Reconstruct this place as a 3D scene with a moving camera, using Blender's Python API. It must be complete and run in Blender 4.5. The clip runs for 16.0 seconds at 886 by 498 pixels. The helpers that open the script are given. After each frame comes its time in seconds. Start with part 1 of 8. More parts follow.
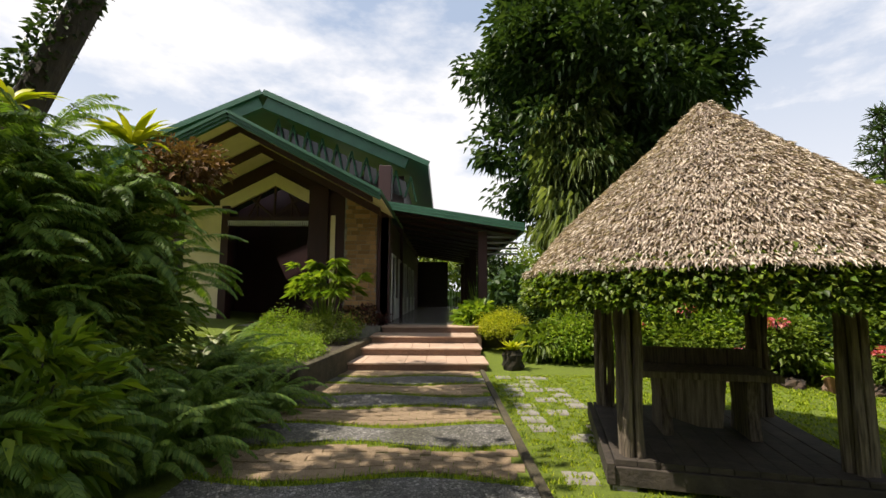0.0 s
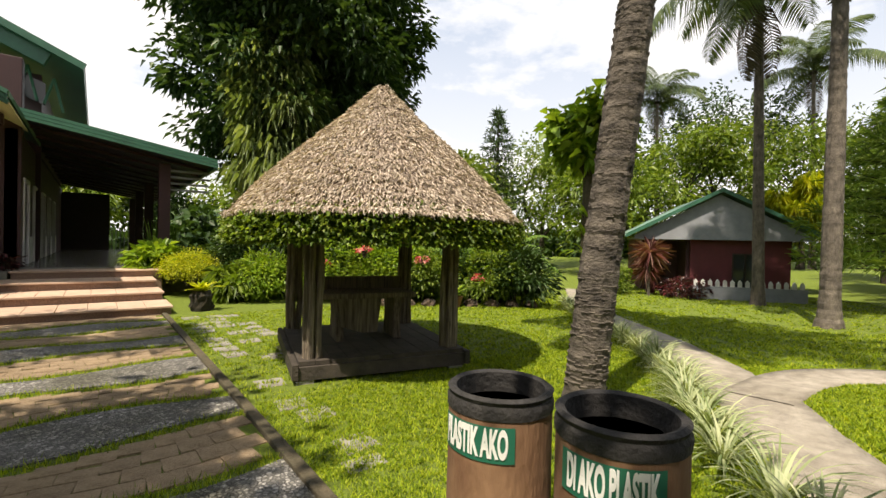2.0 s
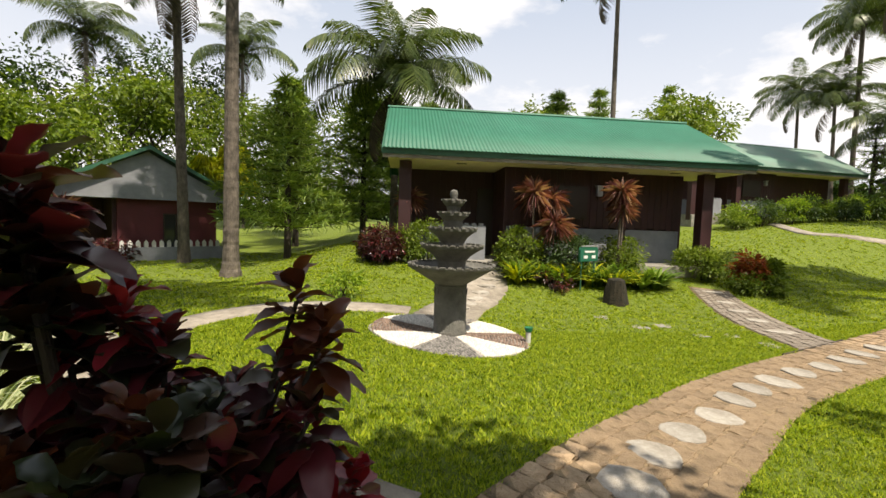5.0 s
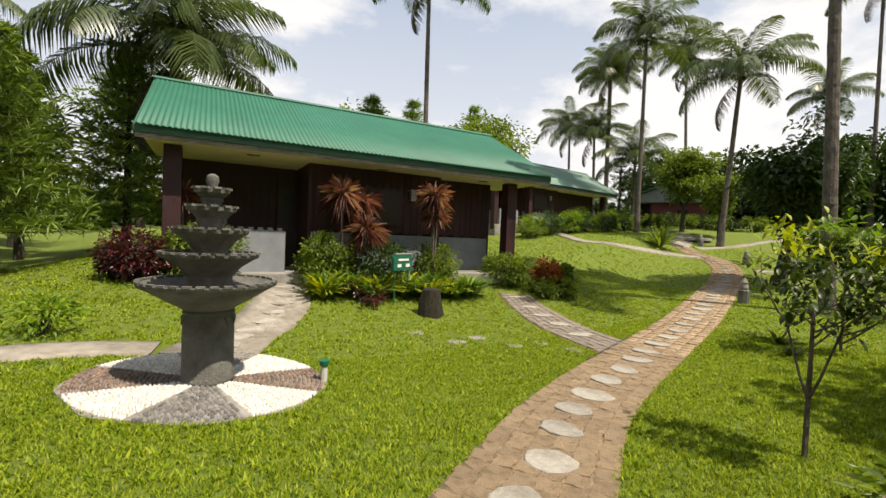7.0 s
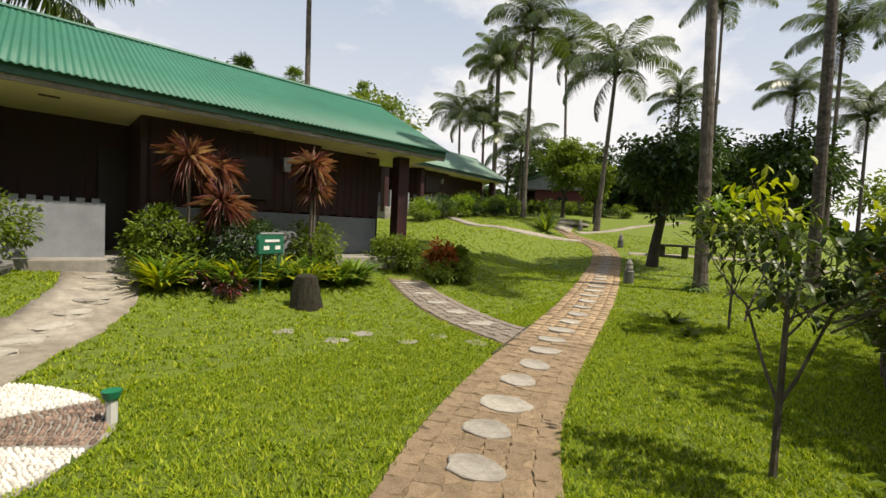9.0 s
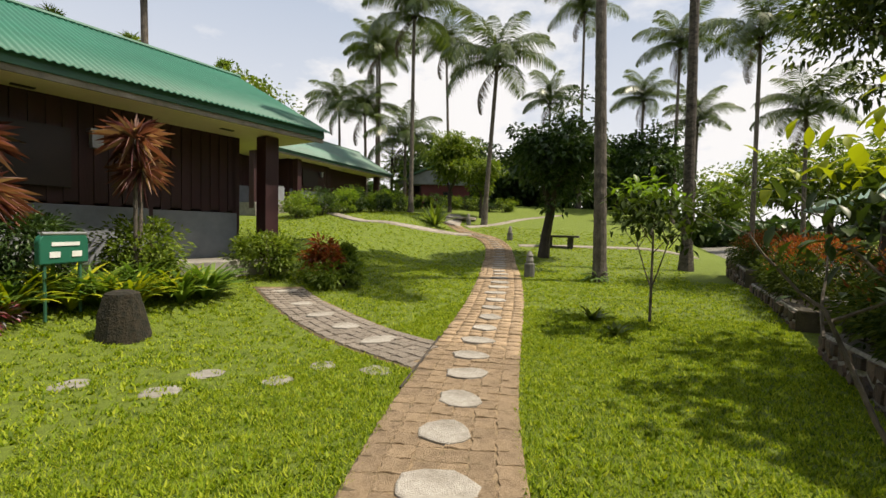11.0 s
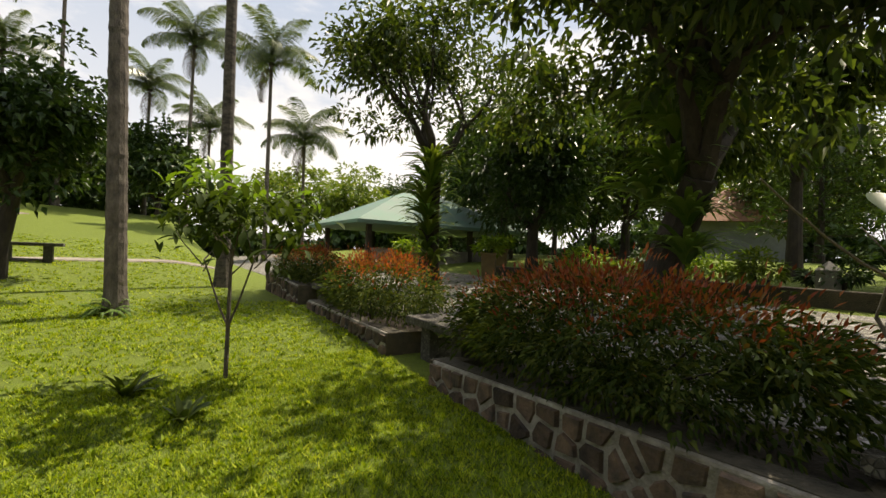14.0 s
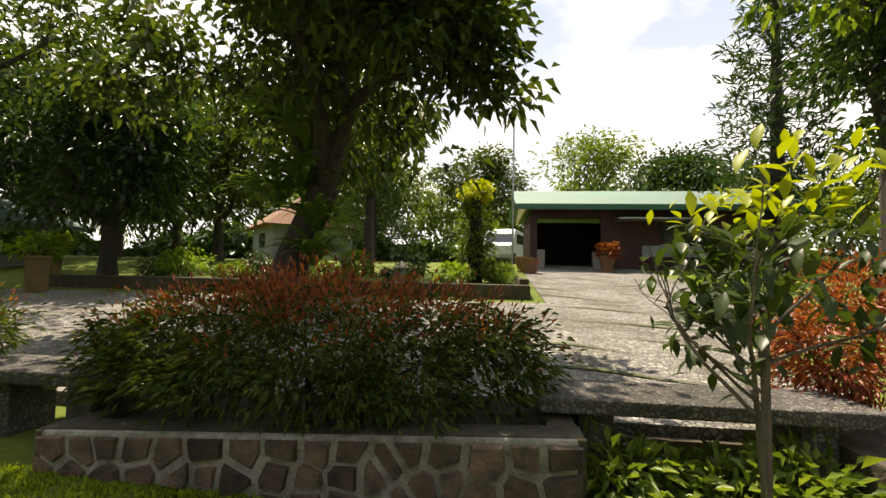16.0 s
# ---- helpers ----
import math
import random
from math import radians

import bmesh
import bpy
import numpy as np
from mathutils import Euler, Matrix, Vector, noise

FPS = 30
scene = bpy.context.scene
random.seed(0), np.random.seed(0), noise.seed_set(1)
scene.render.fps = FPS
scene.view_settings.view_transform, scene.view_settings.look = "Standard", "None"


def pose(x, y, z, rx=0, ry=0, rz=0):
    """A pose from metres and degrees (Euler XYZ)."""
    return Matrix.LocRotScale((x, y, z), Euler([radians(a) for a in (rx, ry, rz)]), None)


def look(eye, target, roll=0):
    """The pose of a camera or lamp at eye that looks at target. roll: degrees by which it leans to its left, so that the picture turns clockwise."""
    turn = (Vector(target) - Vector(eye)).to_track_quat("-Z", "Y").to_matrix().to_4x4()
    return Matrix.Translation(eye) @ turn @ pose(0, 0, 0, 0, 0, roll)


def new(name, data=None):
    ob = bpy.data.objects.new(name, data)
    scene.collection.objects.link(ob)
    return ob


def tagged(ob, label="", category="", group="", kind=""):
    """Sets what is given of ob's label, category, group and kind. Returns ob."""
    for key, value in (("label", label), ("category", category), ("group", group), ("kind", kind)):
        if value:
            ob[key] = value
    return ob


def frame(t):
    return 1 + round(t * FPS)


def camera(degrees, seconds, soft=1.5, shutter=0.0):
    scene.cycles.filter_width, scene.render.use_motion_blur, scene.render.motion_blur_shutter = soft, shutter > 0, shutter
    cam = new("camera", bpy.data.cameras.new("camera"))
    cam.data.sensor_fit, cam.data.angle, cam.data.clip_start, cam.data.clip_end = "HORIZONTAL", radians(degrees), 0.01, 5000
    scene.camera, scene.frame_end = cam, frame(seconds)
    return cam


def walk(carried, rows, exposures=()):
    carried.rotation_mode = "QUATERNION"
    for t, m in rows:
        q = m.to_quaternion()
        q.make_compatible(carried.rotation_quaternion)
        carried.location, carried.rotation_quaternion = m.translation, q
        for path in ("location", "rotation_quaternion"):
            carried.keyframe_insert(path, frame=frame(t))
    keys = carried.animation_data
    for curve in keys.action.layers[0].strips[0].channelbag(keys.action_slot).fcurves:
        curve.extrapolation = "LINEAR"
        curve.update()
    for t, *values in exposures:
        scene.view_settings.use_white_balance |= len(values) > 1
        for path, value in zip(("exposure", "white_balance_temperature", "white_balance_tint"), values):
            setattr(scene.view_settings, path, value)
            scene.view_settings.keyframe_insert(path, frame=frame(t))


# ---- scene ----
cam = camera(90.3, 16.0)
METRES, EYE, TILT, LEAN, TURN = 9.6, 1.5, 2.4, 0.0, 0.0
ROWS = [
    (0.0, 0.0, 0.0, 0.0, -0.02, 3.48, -0.28),
    (0.5, -0.0148, -0.013, -0.003, -10.74, 2.5, -0.53),
    (1.0, -0.0227, -0.0332, -0.0041, -19.77, 0.53, -0.96),
    (1.5, -0.0249, -0.0586, -0.005, -26.92, -1.13, -1.69),
    (2.0, -0.0263, -0.0763, -0.0048, -38.17, -2.56, -2.84),
    (2.5, -0.0327, -0.0926, -0.005, -49.51, -4.16, -3.69),
    (3.0, -0.0331, -0.1083, -0.0042, -62.57, -5.27, -2.65),
    (3.5, -0.0267, -0.1289, -0.0029, -73.05, -5.23, -3.34),
    (4.0, -0.0162, -0.1483, -0.0029, -82.15, -4.74, -4.35),
    (4.5, 0.0029, -0.1605, -0.0035, -92.38, -4.12, -4.4),
    (5.0, 0.0302, -0.1729, -0.0016, -100.72, -3.27, -4.32),
    (7.5, 0.1788, -0.275, -0.0109, -128.08, -0.47, -4.27),
    (8.0, 0.2001, -0.2987, -0.0147, -131.2, -1.13, -4.2),
    (8.5, 0.2227, -0.3247, -0.0163, -132.56, -1.25, -4.43),
    (9.0, 0.2536, -0.3431, -0.0202, -138.01, -0.96, -4.44),
    (11.5, 0.3771, -0.5008, -0.0249, -156.99, -0.48, -2.08),
    (12.0, 0.3934, -0.5423, -0.0229, -162.63, -0.71, -2.07),
    (12.5, 0.4046, -0.5866, -0.021, -170.41, -0.47, -2.48),
    (13.0, 0.4164, -0.625, -0.0174, -182.02, 0.64, -2.3),
    (13.5, 0.4258, -0.6575, -0.0148, -197.59, 1.81, -1.68),
    (14.0, 0.4307, -0.6909, -0.0133, -211.85, 2.77, -1.15),
    (14.5, 0.4399, -0.717, -0.0137, -225.71, 3.01, -0.71),
    (15.0, 0.4517, -0.7401, -0.0102, -239.66, 2.93, -0.18),
    (15.5, 0.4536, -0.7629, -0.0092, -251.38, 2.54, 0.77),
    (16.0, 0.4563, -0.7861, -0.0077, -263.71, 2.74, 1.26),
]
walk(cam, [(t, pose(0, 0, EYE, TILT, LEAN, TURN) @ pose(METRES * x, METRES * y, METRES * z, 90 + pitch, roll, yaw)) for t, x, y, z, yaw, pitch, roll in ROWS], [(0.0, 0.58, 6750, 12), (2.5, 0.84, 7150, 12), (5.0, 0.68, 7050, 12), (9.0, 0.44, 6900, 11), (12.0, 0.46, 7000, 12), (14.0, 0.60, 7350, 12), (15.4, 0.66, 7400, 13), (16.0, 0.92, 7450, 13)])

# ---------- world, sun, exposure ----------
SUN = Vector((-0.90, -0.38, 1.85)).normalized()
world = bpy.data.worlds.new("sky_world")
scene.world = world
world.use_nodes = True
wn, wl = world.node_tree.nodes, world.node_tree.links
bg = wn["Background"]
sky = wn.new("ShaderNodeTexSky")
sky.sky_type, sky.sun_disc = "NISHITA", False
sky.sun_elevation = math.asin(SUN.z)
sky.sun_rotation = math.atan2(SUN.x, SUN.y)
sky.air_density, sky.dust_density, sky.ozone_density = 1.0, 1.6, 1.0
# hazy blue with broken white cloud, thicker towards the horizon
tc = wn.new("ShaderNodeTexCoord")
mp = wn.new("ShaderNodeMapping")
mp.inputs["Scale"].default_value = (1.0, 1.0, 2.4)
mp.inputs["Location"].default_value = (0.35, 0.1, 0.2)
cn = wn.new("ShaderNodeTexNoise")
cn.inputs["Scale"].default_value, cn.inputs["Detail"].default_value, cn.inputs["Roughness"].default_value = 2.1, 10, 0.6
cr = wn.new("ShaderNodeValToRGB")
cr.color_ramp.elements[0].position, cr.color_ramp.elements[1].position = 0.44, 0.60
sx_ = wn.new("ShaderNodeSeparateXYZ")
low = wn.new("ShaderNodeMapRange")
low.inputs["From Min"].default_value, low.inputs["From Max"].default_value = 0.10, 0.55
low.inputs["To Min"].default_value, low.inputs["To Max"].default_value = 0.75, 0.0
both = wn.new("ShaderNodeMath")
both.operation, both.use_clamp = "ADD", True
hz = wn.new("ShaderNodeMixRGB")
hz.inputs[0].default_value = 0.70
hz.inputs[2].default_value = (4.3, 5.3, 6.9, 1)
cm = wn.new("ShaderNodeMixRGB")
cm.inputs[2].default_value = (7.7, 7.85, 8.15, 1)
wl.new(tc.outputs["Generated"], mp.inputs["Vector"])
wl.new(tc.outputs["Generated"], sx_.inputs[0])
wl.new(sx_.outputs["Z"], low.inputs["Value"])
wl.new(mp.outputs[0], cn.inputs["Vector"])
wl.new(cn.outputs[0], cr.inputs[0])
wl.new(cr.outputs[0], both.inputs[0])
wl.new(low.outputs[0], both.inputs[1])
wl.new(both.outputs[0], cm.inputs[0])
wl.new(sky.outputs[0], hz.inputs[1])
wl.new(hz.outputs[0], cm.inputs[1])
wl.new(cm.outputs[0], bg.inputs[0])
bg.inputs[1].default_value = 0.090
sun = new("sun", bpy.data.lights.new("sun", "SUN"))
sun.data.energy, sun.data.angle, sun.data.color = 5.0, radians(0.6), (1.0, 0.93, 0.80)
sun.matrix_world = look((0, 0, 40), Vector((0, 0, 40)) - SUN)

# ---------- materials ----------


def mat(name, c1, c2=None, scale=6.0, rough=0.8, bump=0.0, bscale=None, metal=0.0, c3=None, spec=0.5, island=0.0, stretch=(1, 1, 1), objrand=0.0, dirt=0.0):
    """Two-scale mottled surface; island and objrand vary single pieces."""
    m = bpy.data.materials.new(name)
    m.use_nodes = True
    n, l = m.node_tree.nodes, m.node_tree.links
    b = n["Principled BSDF"]
    b.inputs["Roughness"].default_value, b.inputs["Metallic"].default_value = rough, metal
    b.inputs["Specular IOR Level"].default_value = spec
    t = n.new("ShaderNodeTexCoord")
    p = n.new("ShaderNodeMapping")
    p.inputs["Scale"].default_value = stretch
    l.new(t.outputs["Object"], p.inputs[0])
    x = n.new("ShaderNodeTexNoise")
    x.inputs["Scale"].default_value, x.inputs["Detail"].default_value, x.inputs["Roughness"].default_value = scale, 8, 0.65
    l.new(p.outputs[0], x.inputs["Vector"])
    r = n.new("ShaderNodeValToRGB")
    e = r.color_ramp.elements
    c2 = c2 or tuple(v * 0.7 for v in c1)
    e[0].position, e[1].position = 0.34, 0.66
    e[0].color, e[1].color = (*c2, 1), (*c1, 1)
    if c3:
        k = e.new(0.82)
        k.color = (*c3, 1)
    l.new(x.outputs[0], r.inputs[0])
    col = r.outputs[0]
    if dirt:
        y = n.new("ShaderNodeTexNoise")
        y.inputs["Scale"].default_value, y.inputs["Detail"].default_value = scale * 0.17, 5
        l.new(p.outputs[0], y.inputs["Vector"])
        yr = n.new("ShaderNodeValToRGB")
        yr.color_ramp.elements[0].position, yr.color_ramp.elements[1].position = 0.42, 0.68
        mx = n.new("ShaderNodeMixRGB")
        mx.blend_type = "MULTIPLY"
        mx.inputs[2].default_value = (1 - dirt, 1 - dirt * 1.05, 1 - dirt * 1.15, 1)
        l.new(y.outputs[0], yr.inputs[0])
        l.new(yr.outputs[0], mx.inputs[0])
        l.new(col, mx.inputs[1])
        col = mx.outputs[0]
    if island or objrand:
        h = n.new("ShaderNodeHueSaturation")
        src = n.new("ShaderNodeNewGeometry").outputs["Random Per Island"] if island else n.new("ShaderNodeObjectInfo").outputs["Random"]
        a = n.new("ShaderNodeMapRange")
        k = island or objrand
        a.inputs["To Min"].default_value, a.inputs["To Max"].default_value = 1 - k, 1 + k
        l.new(src, a.inputs["Value"])
        l.new(a.outputs[0], h.inputs["Value"])
        l.new(col, h.inputs["Color"])
        col = h.outputs[0]
    l.new(col, b.inputs["Base Color"])
    if bump:
        z = n.new("ShaderNodeTexNoise")
        z.inputs["Scale"].default_value, z.inputs["Detail"].default_value = bscale or scale * 4, 6
        l.new(p.outputs[0], z.inputs["Vector"])
        u = n.new("ShaderNodeBump")
        u.inputs["Strength"].default_value, u.inputs["Distance"].default_value = bump, 0.02
        l.new(z.outputs[0], u.inputs["Height"])
        l.new(u.outputs[0], b.inputs["Normal"])
    return m


def leafmat(name, cols, rough=0.5, glow=0.35, spec=0.28):
    """Leaf: colour by leaf, with light passing through."""
    m = bpy.data.materials.new(name)
    m.use_nodes = True
    n, l = m.node_tree.nodes, m.node_tree.links
    b, o = n["Principled BSDF"], n["Material Output"]
    b.inputs["Roughness"].default_value = rough
    b.inputs["Specular IOR Level"].default_value = spec
    gm = n.new("ShaderNodeNewGeometry")
    r = n.new("ShaderNodeValToRGB")
    e = r.color_ramp.elements
    e[0].color, e[1].color = (*cols[0], 1), (*cols[-1], 1)
    for i, c in enumerate(cols[1:-1]):
        k = e.new((i + 1) / (len(cols) - 1))
        k.color = (*c, 1)
    l.new(gm.outputs["Random Per Island"], r.inputs[0])
    l.new(r.outputs[0], b.inputs["Base Color"])
    tr = n.new("ShaderNodeBsdfTranslucent")
    g = n.new("ShaderNodeMixRGB")
    g.blend_type = "MULTIPLY"
    g.inputs[0].default_value = 1.0
    g.inputs[2].default_value = (1.5, 1.5, 0.6, 1)
    l.new(r.outputs[0], g.inputs[1])
    l.new(g.outputs[0], tr.inputs[0])
    s = n.new("ShaderNodeMixShader")
    s.inputs[0].default_value = glow
    l.new(b.outputs[0], s.inputs[1])
    l.new(tr.outputs[0], s.inputs[2])
    l.new(s.outputs[0], o.inputs[0])
    return m


def pebmat(name, dark, mid, pale, scale, bump=1.0, dirt=0.3):
    """Rounded pebbles set in dull mortar, with large stains."""
    m = bpy.data.materials.new(name)
    m.use_nodes = True
    n, l = m.node_tree.nodes, m.node_tree.links
    b = n["Principled BSDF"]
    b.inputs["Roughness"].default_value = 0.85
    t = n.new("ShaderNodeTexCoord")
    v = n.new("ShaderNodeTexVoronoi")
    v.inputs["Scale"].default_value = scale
    w = n.new("ShaderNodeTexVoronoi")
    w.feature = "DISTANCE_TO_EDGE"
    w.inputs["Scale"].default_value = scale
    x = n.new("ShaderNodeTexNoise")
    x.inputs["Scale"].default_value, x.inputs["Detail"].default_value = 1.3, 7
    for q in (v, w, x):
        l.new(t.outputs["Object"], q.inputs["Vector"])
    r = n.new("ShaderNodeValToRGB")
    e = r.color_ramp.elements
    e[0].color, e[1].color = (*dark, 1), (*pale, 1)
    e.new(0.5).color = (*mid, 1)
    l.new(v.outputs["Color"], r.inputs[0])
    g = n.new("ShaderNodeMapRange")
    g.inputs["From Max"].default_value = 0.16
    l.new(w.outputs[0], g.inputs["Value"])
    j = n.new("ShaderNodeMixRGB")
    j.inputs[1].default_value = (*(k * 0.55 for k in mid), 1)
    l.new(g.outputs[0], j.inputs[0])
    l.new(r.outputs[0], j.inputs[2])
    d = n.new("ShaderNodeMixRGB")
    d.blend_type = "MULTIPLY"
    d.inputs[2].default_value = (1 - dirt, 1 - dirt, 1 - dirt * 1.2, 1)
    f = n.new("ShaderNodeMapRange")
    f.inputs["From Min"].default_value, f.inputs["From Max"].default_value = 0.42, 0.62
    l.new(x.outputs[0], f.inputs["Value"])
    l.new(f.outputs[0], d.inputs[0])
    l.new(j.outputs[0], d.inputs[1])
    l.new(d.outputs[0], b.inputs["Base Color"])
    u = n.new("ShaderNodeBump")
    u.inputs["Strength"].default_value, u.inputs["Distance"].default_value = bump, 0.012
    l.new(g.outputs[0], u.inputs["Height"])
    l.new(u.outputs[0], b.inputs["Normal"])
    return m


M_LAWN = mat("lawn", (0.160, 0.215, 0.014), (0.085, 0.125, 0.008), 55, 0.95, 1.0, 120, c3=(0.22, 0.26, 0.03), dirt=0.25)
M_BLADE = leafmat("grass_blade", [(0.034, 0.068, 0.003), (0.147, 0.224, 0.008), (0.237, 0.312, 0.014), (0.384, 0.416, 0.035)], 0.6, 0.40, 0.2)
M_SOIL = mat("soil", (0.06, 0.045, 0.03), (0.03, 0.024, 0.018), 8, 0.95, 0.8)
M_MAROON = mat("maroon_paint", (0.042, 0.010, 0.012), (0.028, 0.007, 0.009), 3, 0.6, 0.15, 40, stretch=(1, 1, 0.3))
# Lighter copy of the maroon: sunlight on gable cottage walls put into colour.
M_MAROON_L = mat("maroon_paint_sunlit", (0.12, 0.022, 0.027), (0.085, 0.017, 0.02), 2, 0.7, 0.15, 50)
M_CREAM = mat("cream_paint", (0.78, 0.67, 0.46), (0.70, 0.59, 0.40), 2.5, 0.7, 0.1, 60)
M_WHITE = mat("white_paint", (0.62, 0.62, 0.60), (0.48, 0.48, 0.47), 3, 0.6, 0.1, dirt=0.15)
M_GREYWALL = mat("grey_plaster", (0.25, 0.265, 0.29), (0.19, 0.20, 0.225), 3, 0.8, 0.15, 50, dirt=0.15)
M_GREEN = mat("green_trim_paint", (0.035, 0.125, 0.075), (0.025, 0.09, 0.055), 2, 0.45, 0.1, 30)
M_ROOF = mat("green_corrugated_sheet", (0.014, 0.132, 0.080), (0.011, 0.105, 0.064), 0.9, 0.6, 0.05, 20, dirt=0.12)
M_ROOF_OLD = mat("weathered_green_sheet", (0.11, 0.22, 0.165), (0.14, 0.20, 0.17), 0.7, 0.75, 0.05, 20, dirt=0.2)
M_ROOF_DK = mat("dark_green_roof_sheet", (0.04, 0.13, 0.09), (0.03, 0.10, 0.07), 1.0, 0.4, 0.05)
M_CONC = mat("weathered_concrete", (0.30, 0.28, 0.25), (0.19, 0.18, 0.16), 5, 0.9, 0.5, 40, dirt=0.35)
M_CONC_L = mat("pale_concrete", (0.34, 0.305, 0.255), (0.20, 0.175, 0.145), 6, 0.92, 0.6, 50, dirt=0.35, c3=(0.42, 0.38, 0.32))
M_SLAB = mat("round_slab_concrete", (0.42, 0.39, 0.345), (0.30, 0.275, 0.235), 8, 0.95, 0.8, 50, objrand=0.12, dirt=0.3)
M_PAVER = mat("clay_paver", (0.415, 0.305, 0.195), (0.285, 0.20, 0.118), 9, 0.95, 0.9, 55, objrand=0.13, dirt=0.25, c3=(0.48, 0.38, 0.26))
M_PAVER_J = mat("clay_paver_far", (0.415, 0.305, 0.195), (0.285, 0.20, 0.118), 9, 0.95, 0.9, 55, island=0.13, dirt=0.25, c3=(0.48, 0.38, 0.26))
M_PAVER_G = mat("grey_paver", (0.29, 0.25, 0.205), (0.18, 0.15, 0.12), 9, 0.95, 0.7, 60, objrand=0.12)
M_MOSSWALL = mat("mossy_dark_wall", (0.095, 0.075, 0.045), (0.045, 0.04, 0.022), 7, 0.95, 0.8, 40, dirt=0.3)
M_JOINT = mat("paving_bed", (0.30, 0.215, 0.125), (0.13, 0.095, 0.055), 9, 0.95, 0.7, 70, dirt=0.3)
M_BENCH = pebmat("pebbled_bench_slab", (0.045, 0.042, 0.036), (0.11, 0.10, 0.088), (0.24, 0.225, 0.20), 34, 0.8, 0.4)
M_CAP = mat("mossy_wall_top", (0.085, 0.073, 0.052), (0.035, 0.032, 0.021), 9, 0.95, 0.9, 40, dirt=0.35)
M_GRAVEL = pebmat("pebble_washout", (0.07, 0.068, 0.062), (0.19, 0.18, 0.165), (0.42, 0.40, 0.37), 34, 1.0, 0.45)
M_STEP = mat("terracotta_step_tile", (0.50, 0.36, 0.27), (0.40, 0.28, 0.21), 4, 0.75, 0.2, 40, dirt=0.2)
M_RISER = mat("speckled_step_riser", (0.30, 0.19, 0.14), (0.14, 0.09, 0.07), 45, 0.85, 0.6, 60)
M_BRICK = mat("tan_wall_stone", (0.50, 0.31, 0.15), (0.30, 0.17, 0.08), 8, 0.9, 0.7, 40, objrand=0.35)
M_STONE = mat("brown_field_stone", (0.150, 0.098, 0.066), (0.035, 0.029, 0.025), 7, 0.9, 0.8, 30, objrand=0.6, c3=(0.30, 0.15, 0.080))
M_MORTAR = mat("pale_mortar", (0.40, 0.375, 0.335), (0.17, 0.155, 0.13), 8, 0.95, 0.8, 40, dirt=0.35)
M_BARK = mat("palm_bark", (0.155, 0.13, 0.105), (0.05, 0.042, 0.035), 9, 0.95, 1.0, 34, c3=(0.33, 0.30, 0.26), stretch=(1, 1, 0.5))
M_BARK_N = mat("old_palm_bark", (0.125, 0.105, 0.085), (0.028, 0.023, 0.019), 7, 0.95, 1.0, 30, c3=(0.30, 0.27, 0.23), stretch=(1, 1, 1.6))
M_BARK_D = mat("dark_bark", (0.06, 0.047, 0.036), (0.026, 0.021, 0.017), 8, 0.95, 0.9, 30, stretch=(1, 1, 0.4))
M_WOOD = mat("grey_weathered_wood", (0.27, 0.215, 0.155), (0.055, 0.043, 0.032), 5, 0.9, 0.9, 26, stretch=(9, 9, 0.5))
# Dark brown wood: hut floor, beams, roof underside, inner doors, pavilion posts.
M_WOOD_D = mat("dark_brown_wood", (0.060, 0.047, 0.036), (0.024, 0.019, 0.015), 5, 0.8, 0.5, 30)
M_THATCH = leafmat("dry_thatch", [(0.190, 0.148, 0.125), (0.370, 0.302, 0.255), (0.504, 0.426, 0.364), (0.638, 0.560, 0.493)], 0.9, 0.1, 0.1)
M_THATCH_B = mat("thatch_bed", (0.20, 0.14, 0.10), (0.10, 0.07, 0.05), 12, 0.95, 0.8)
M_FOUNT = mat("fountain_stone", (0.17, 0.165, 0.15), (0.085, 0.085, 0.075), 5, 0.9, 0.6, 40, dirt=0.35, c3=(0.26, 0.25, 0.23))
M_BINC = mat("stained_culvert_concrete", (0.27, 0.155, 0.085), (0.12, 0.055, 0.028), 3, 0.85, 0.3, 50, dirt=0.3, stretch=(1, 1, 0.35))
M_BIND = mat("dark_bin_rim", (0.020, 0.018, 0.017), (0.009, 0.008, 0.008), 9, 0.8, 0.6)
M_SIGN = mat("green_sign_paint", (0.012, 0.12, 0.075), (0.010, 0.10, 0.06), 4, 0.5)
M_LETTER = mat("white_lettering", (0.72, 0.72, 0.70), (0.62, 0.62, 0.6), 9, 0.6)
M_CLAY = mat("ochre_clay_pot", (0.22, 0.15, 0.055), (0.14, 0.10, 0.04), 3, 0.8, 0.3, 40, dirt=0.3)
M_TERRA = mat("terracotta_pot", (0.25, 0.12, 0.06), (0.16, 0.08, 0.045), 5, 0.85, 0.3)
M_GLASS = mat("dark_window_glass", (0.03, 0.035, 0.04), (0.025, 0.03, 0.033), 2, 0.08)
# Near-black: the hall's indoor shade is put into this colour; also dark doors.
M_BLACKINT = mat("dark_wood_indoor_shade", (0.03, 0.016, 0.014), (0.02, 0.012, 0.010), 3, 0.5)
M_REDFLOOR = mat("red_waxed_floor", (0.16, 0.03, 0.025), (0.11, 0.02, 0.018), 2, 0.25)
M_TILEFLOOR = mat("grey_glazed_floor", (0.22, 0.20, 0.19), (0.17, 0.155, 0.15), 2, 0.22)
M_CARW = mat("white_car_paint", (0.62, 0.64, 0.66), (0.55, 0.57, 0.6), 1, 0.3)
M_RUBBER = mat("tyre_rubber", (0.02, 0.02, 0.02), (0.015, 0.015, 0.015), 6, 0.8)
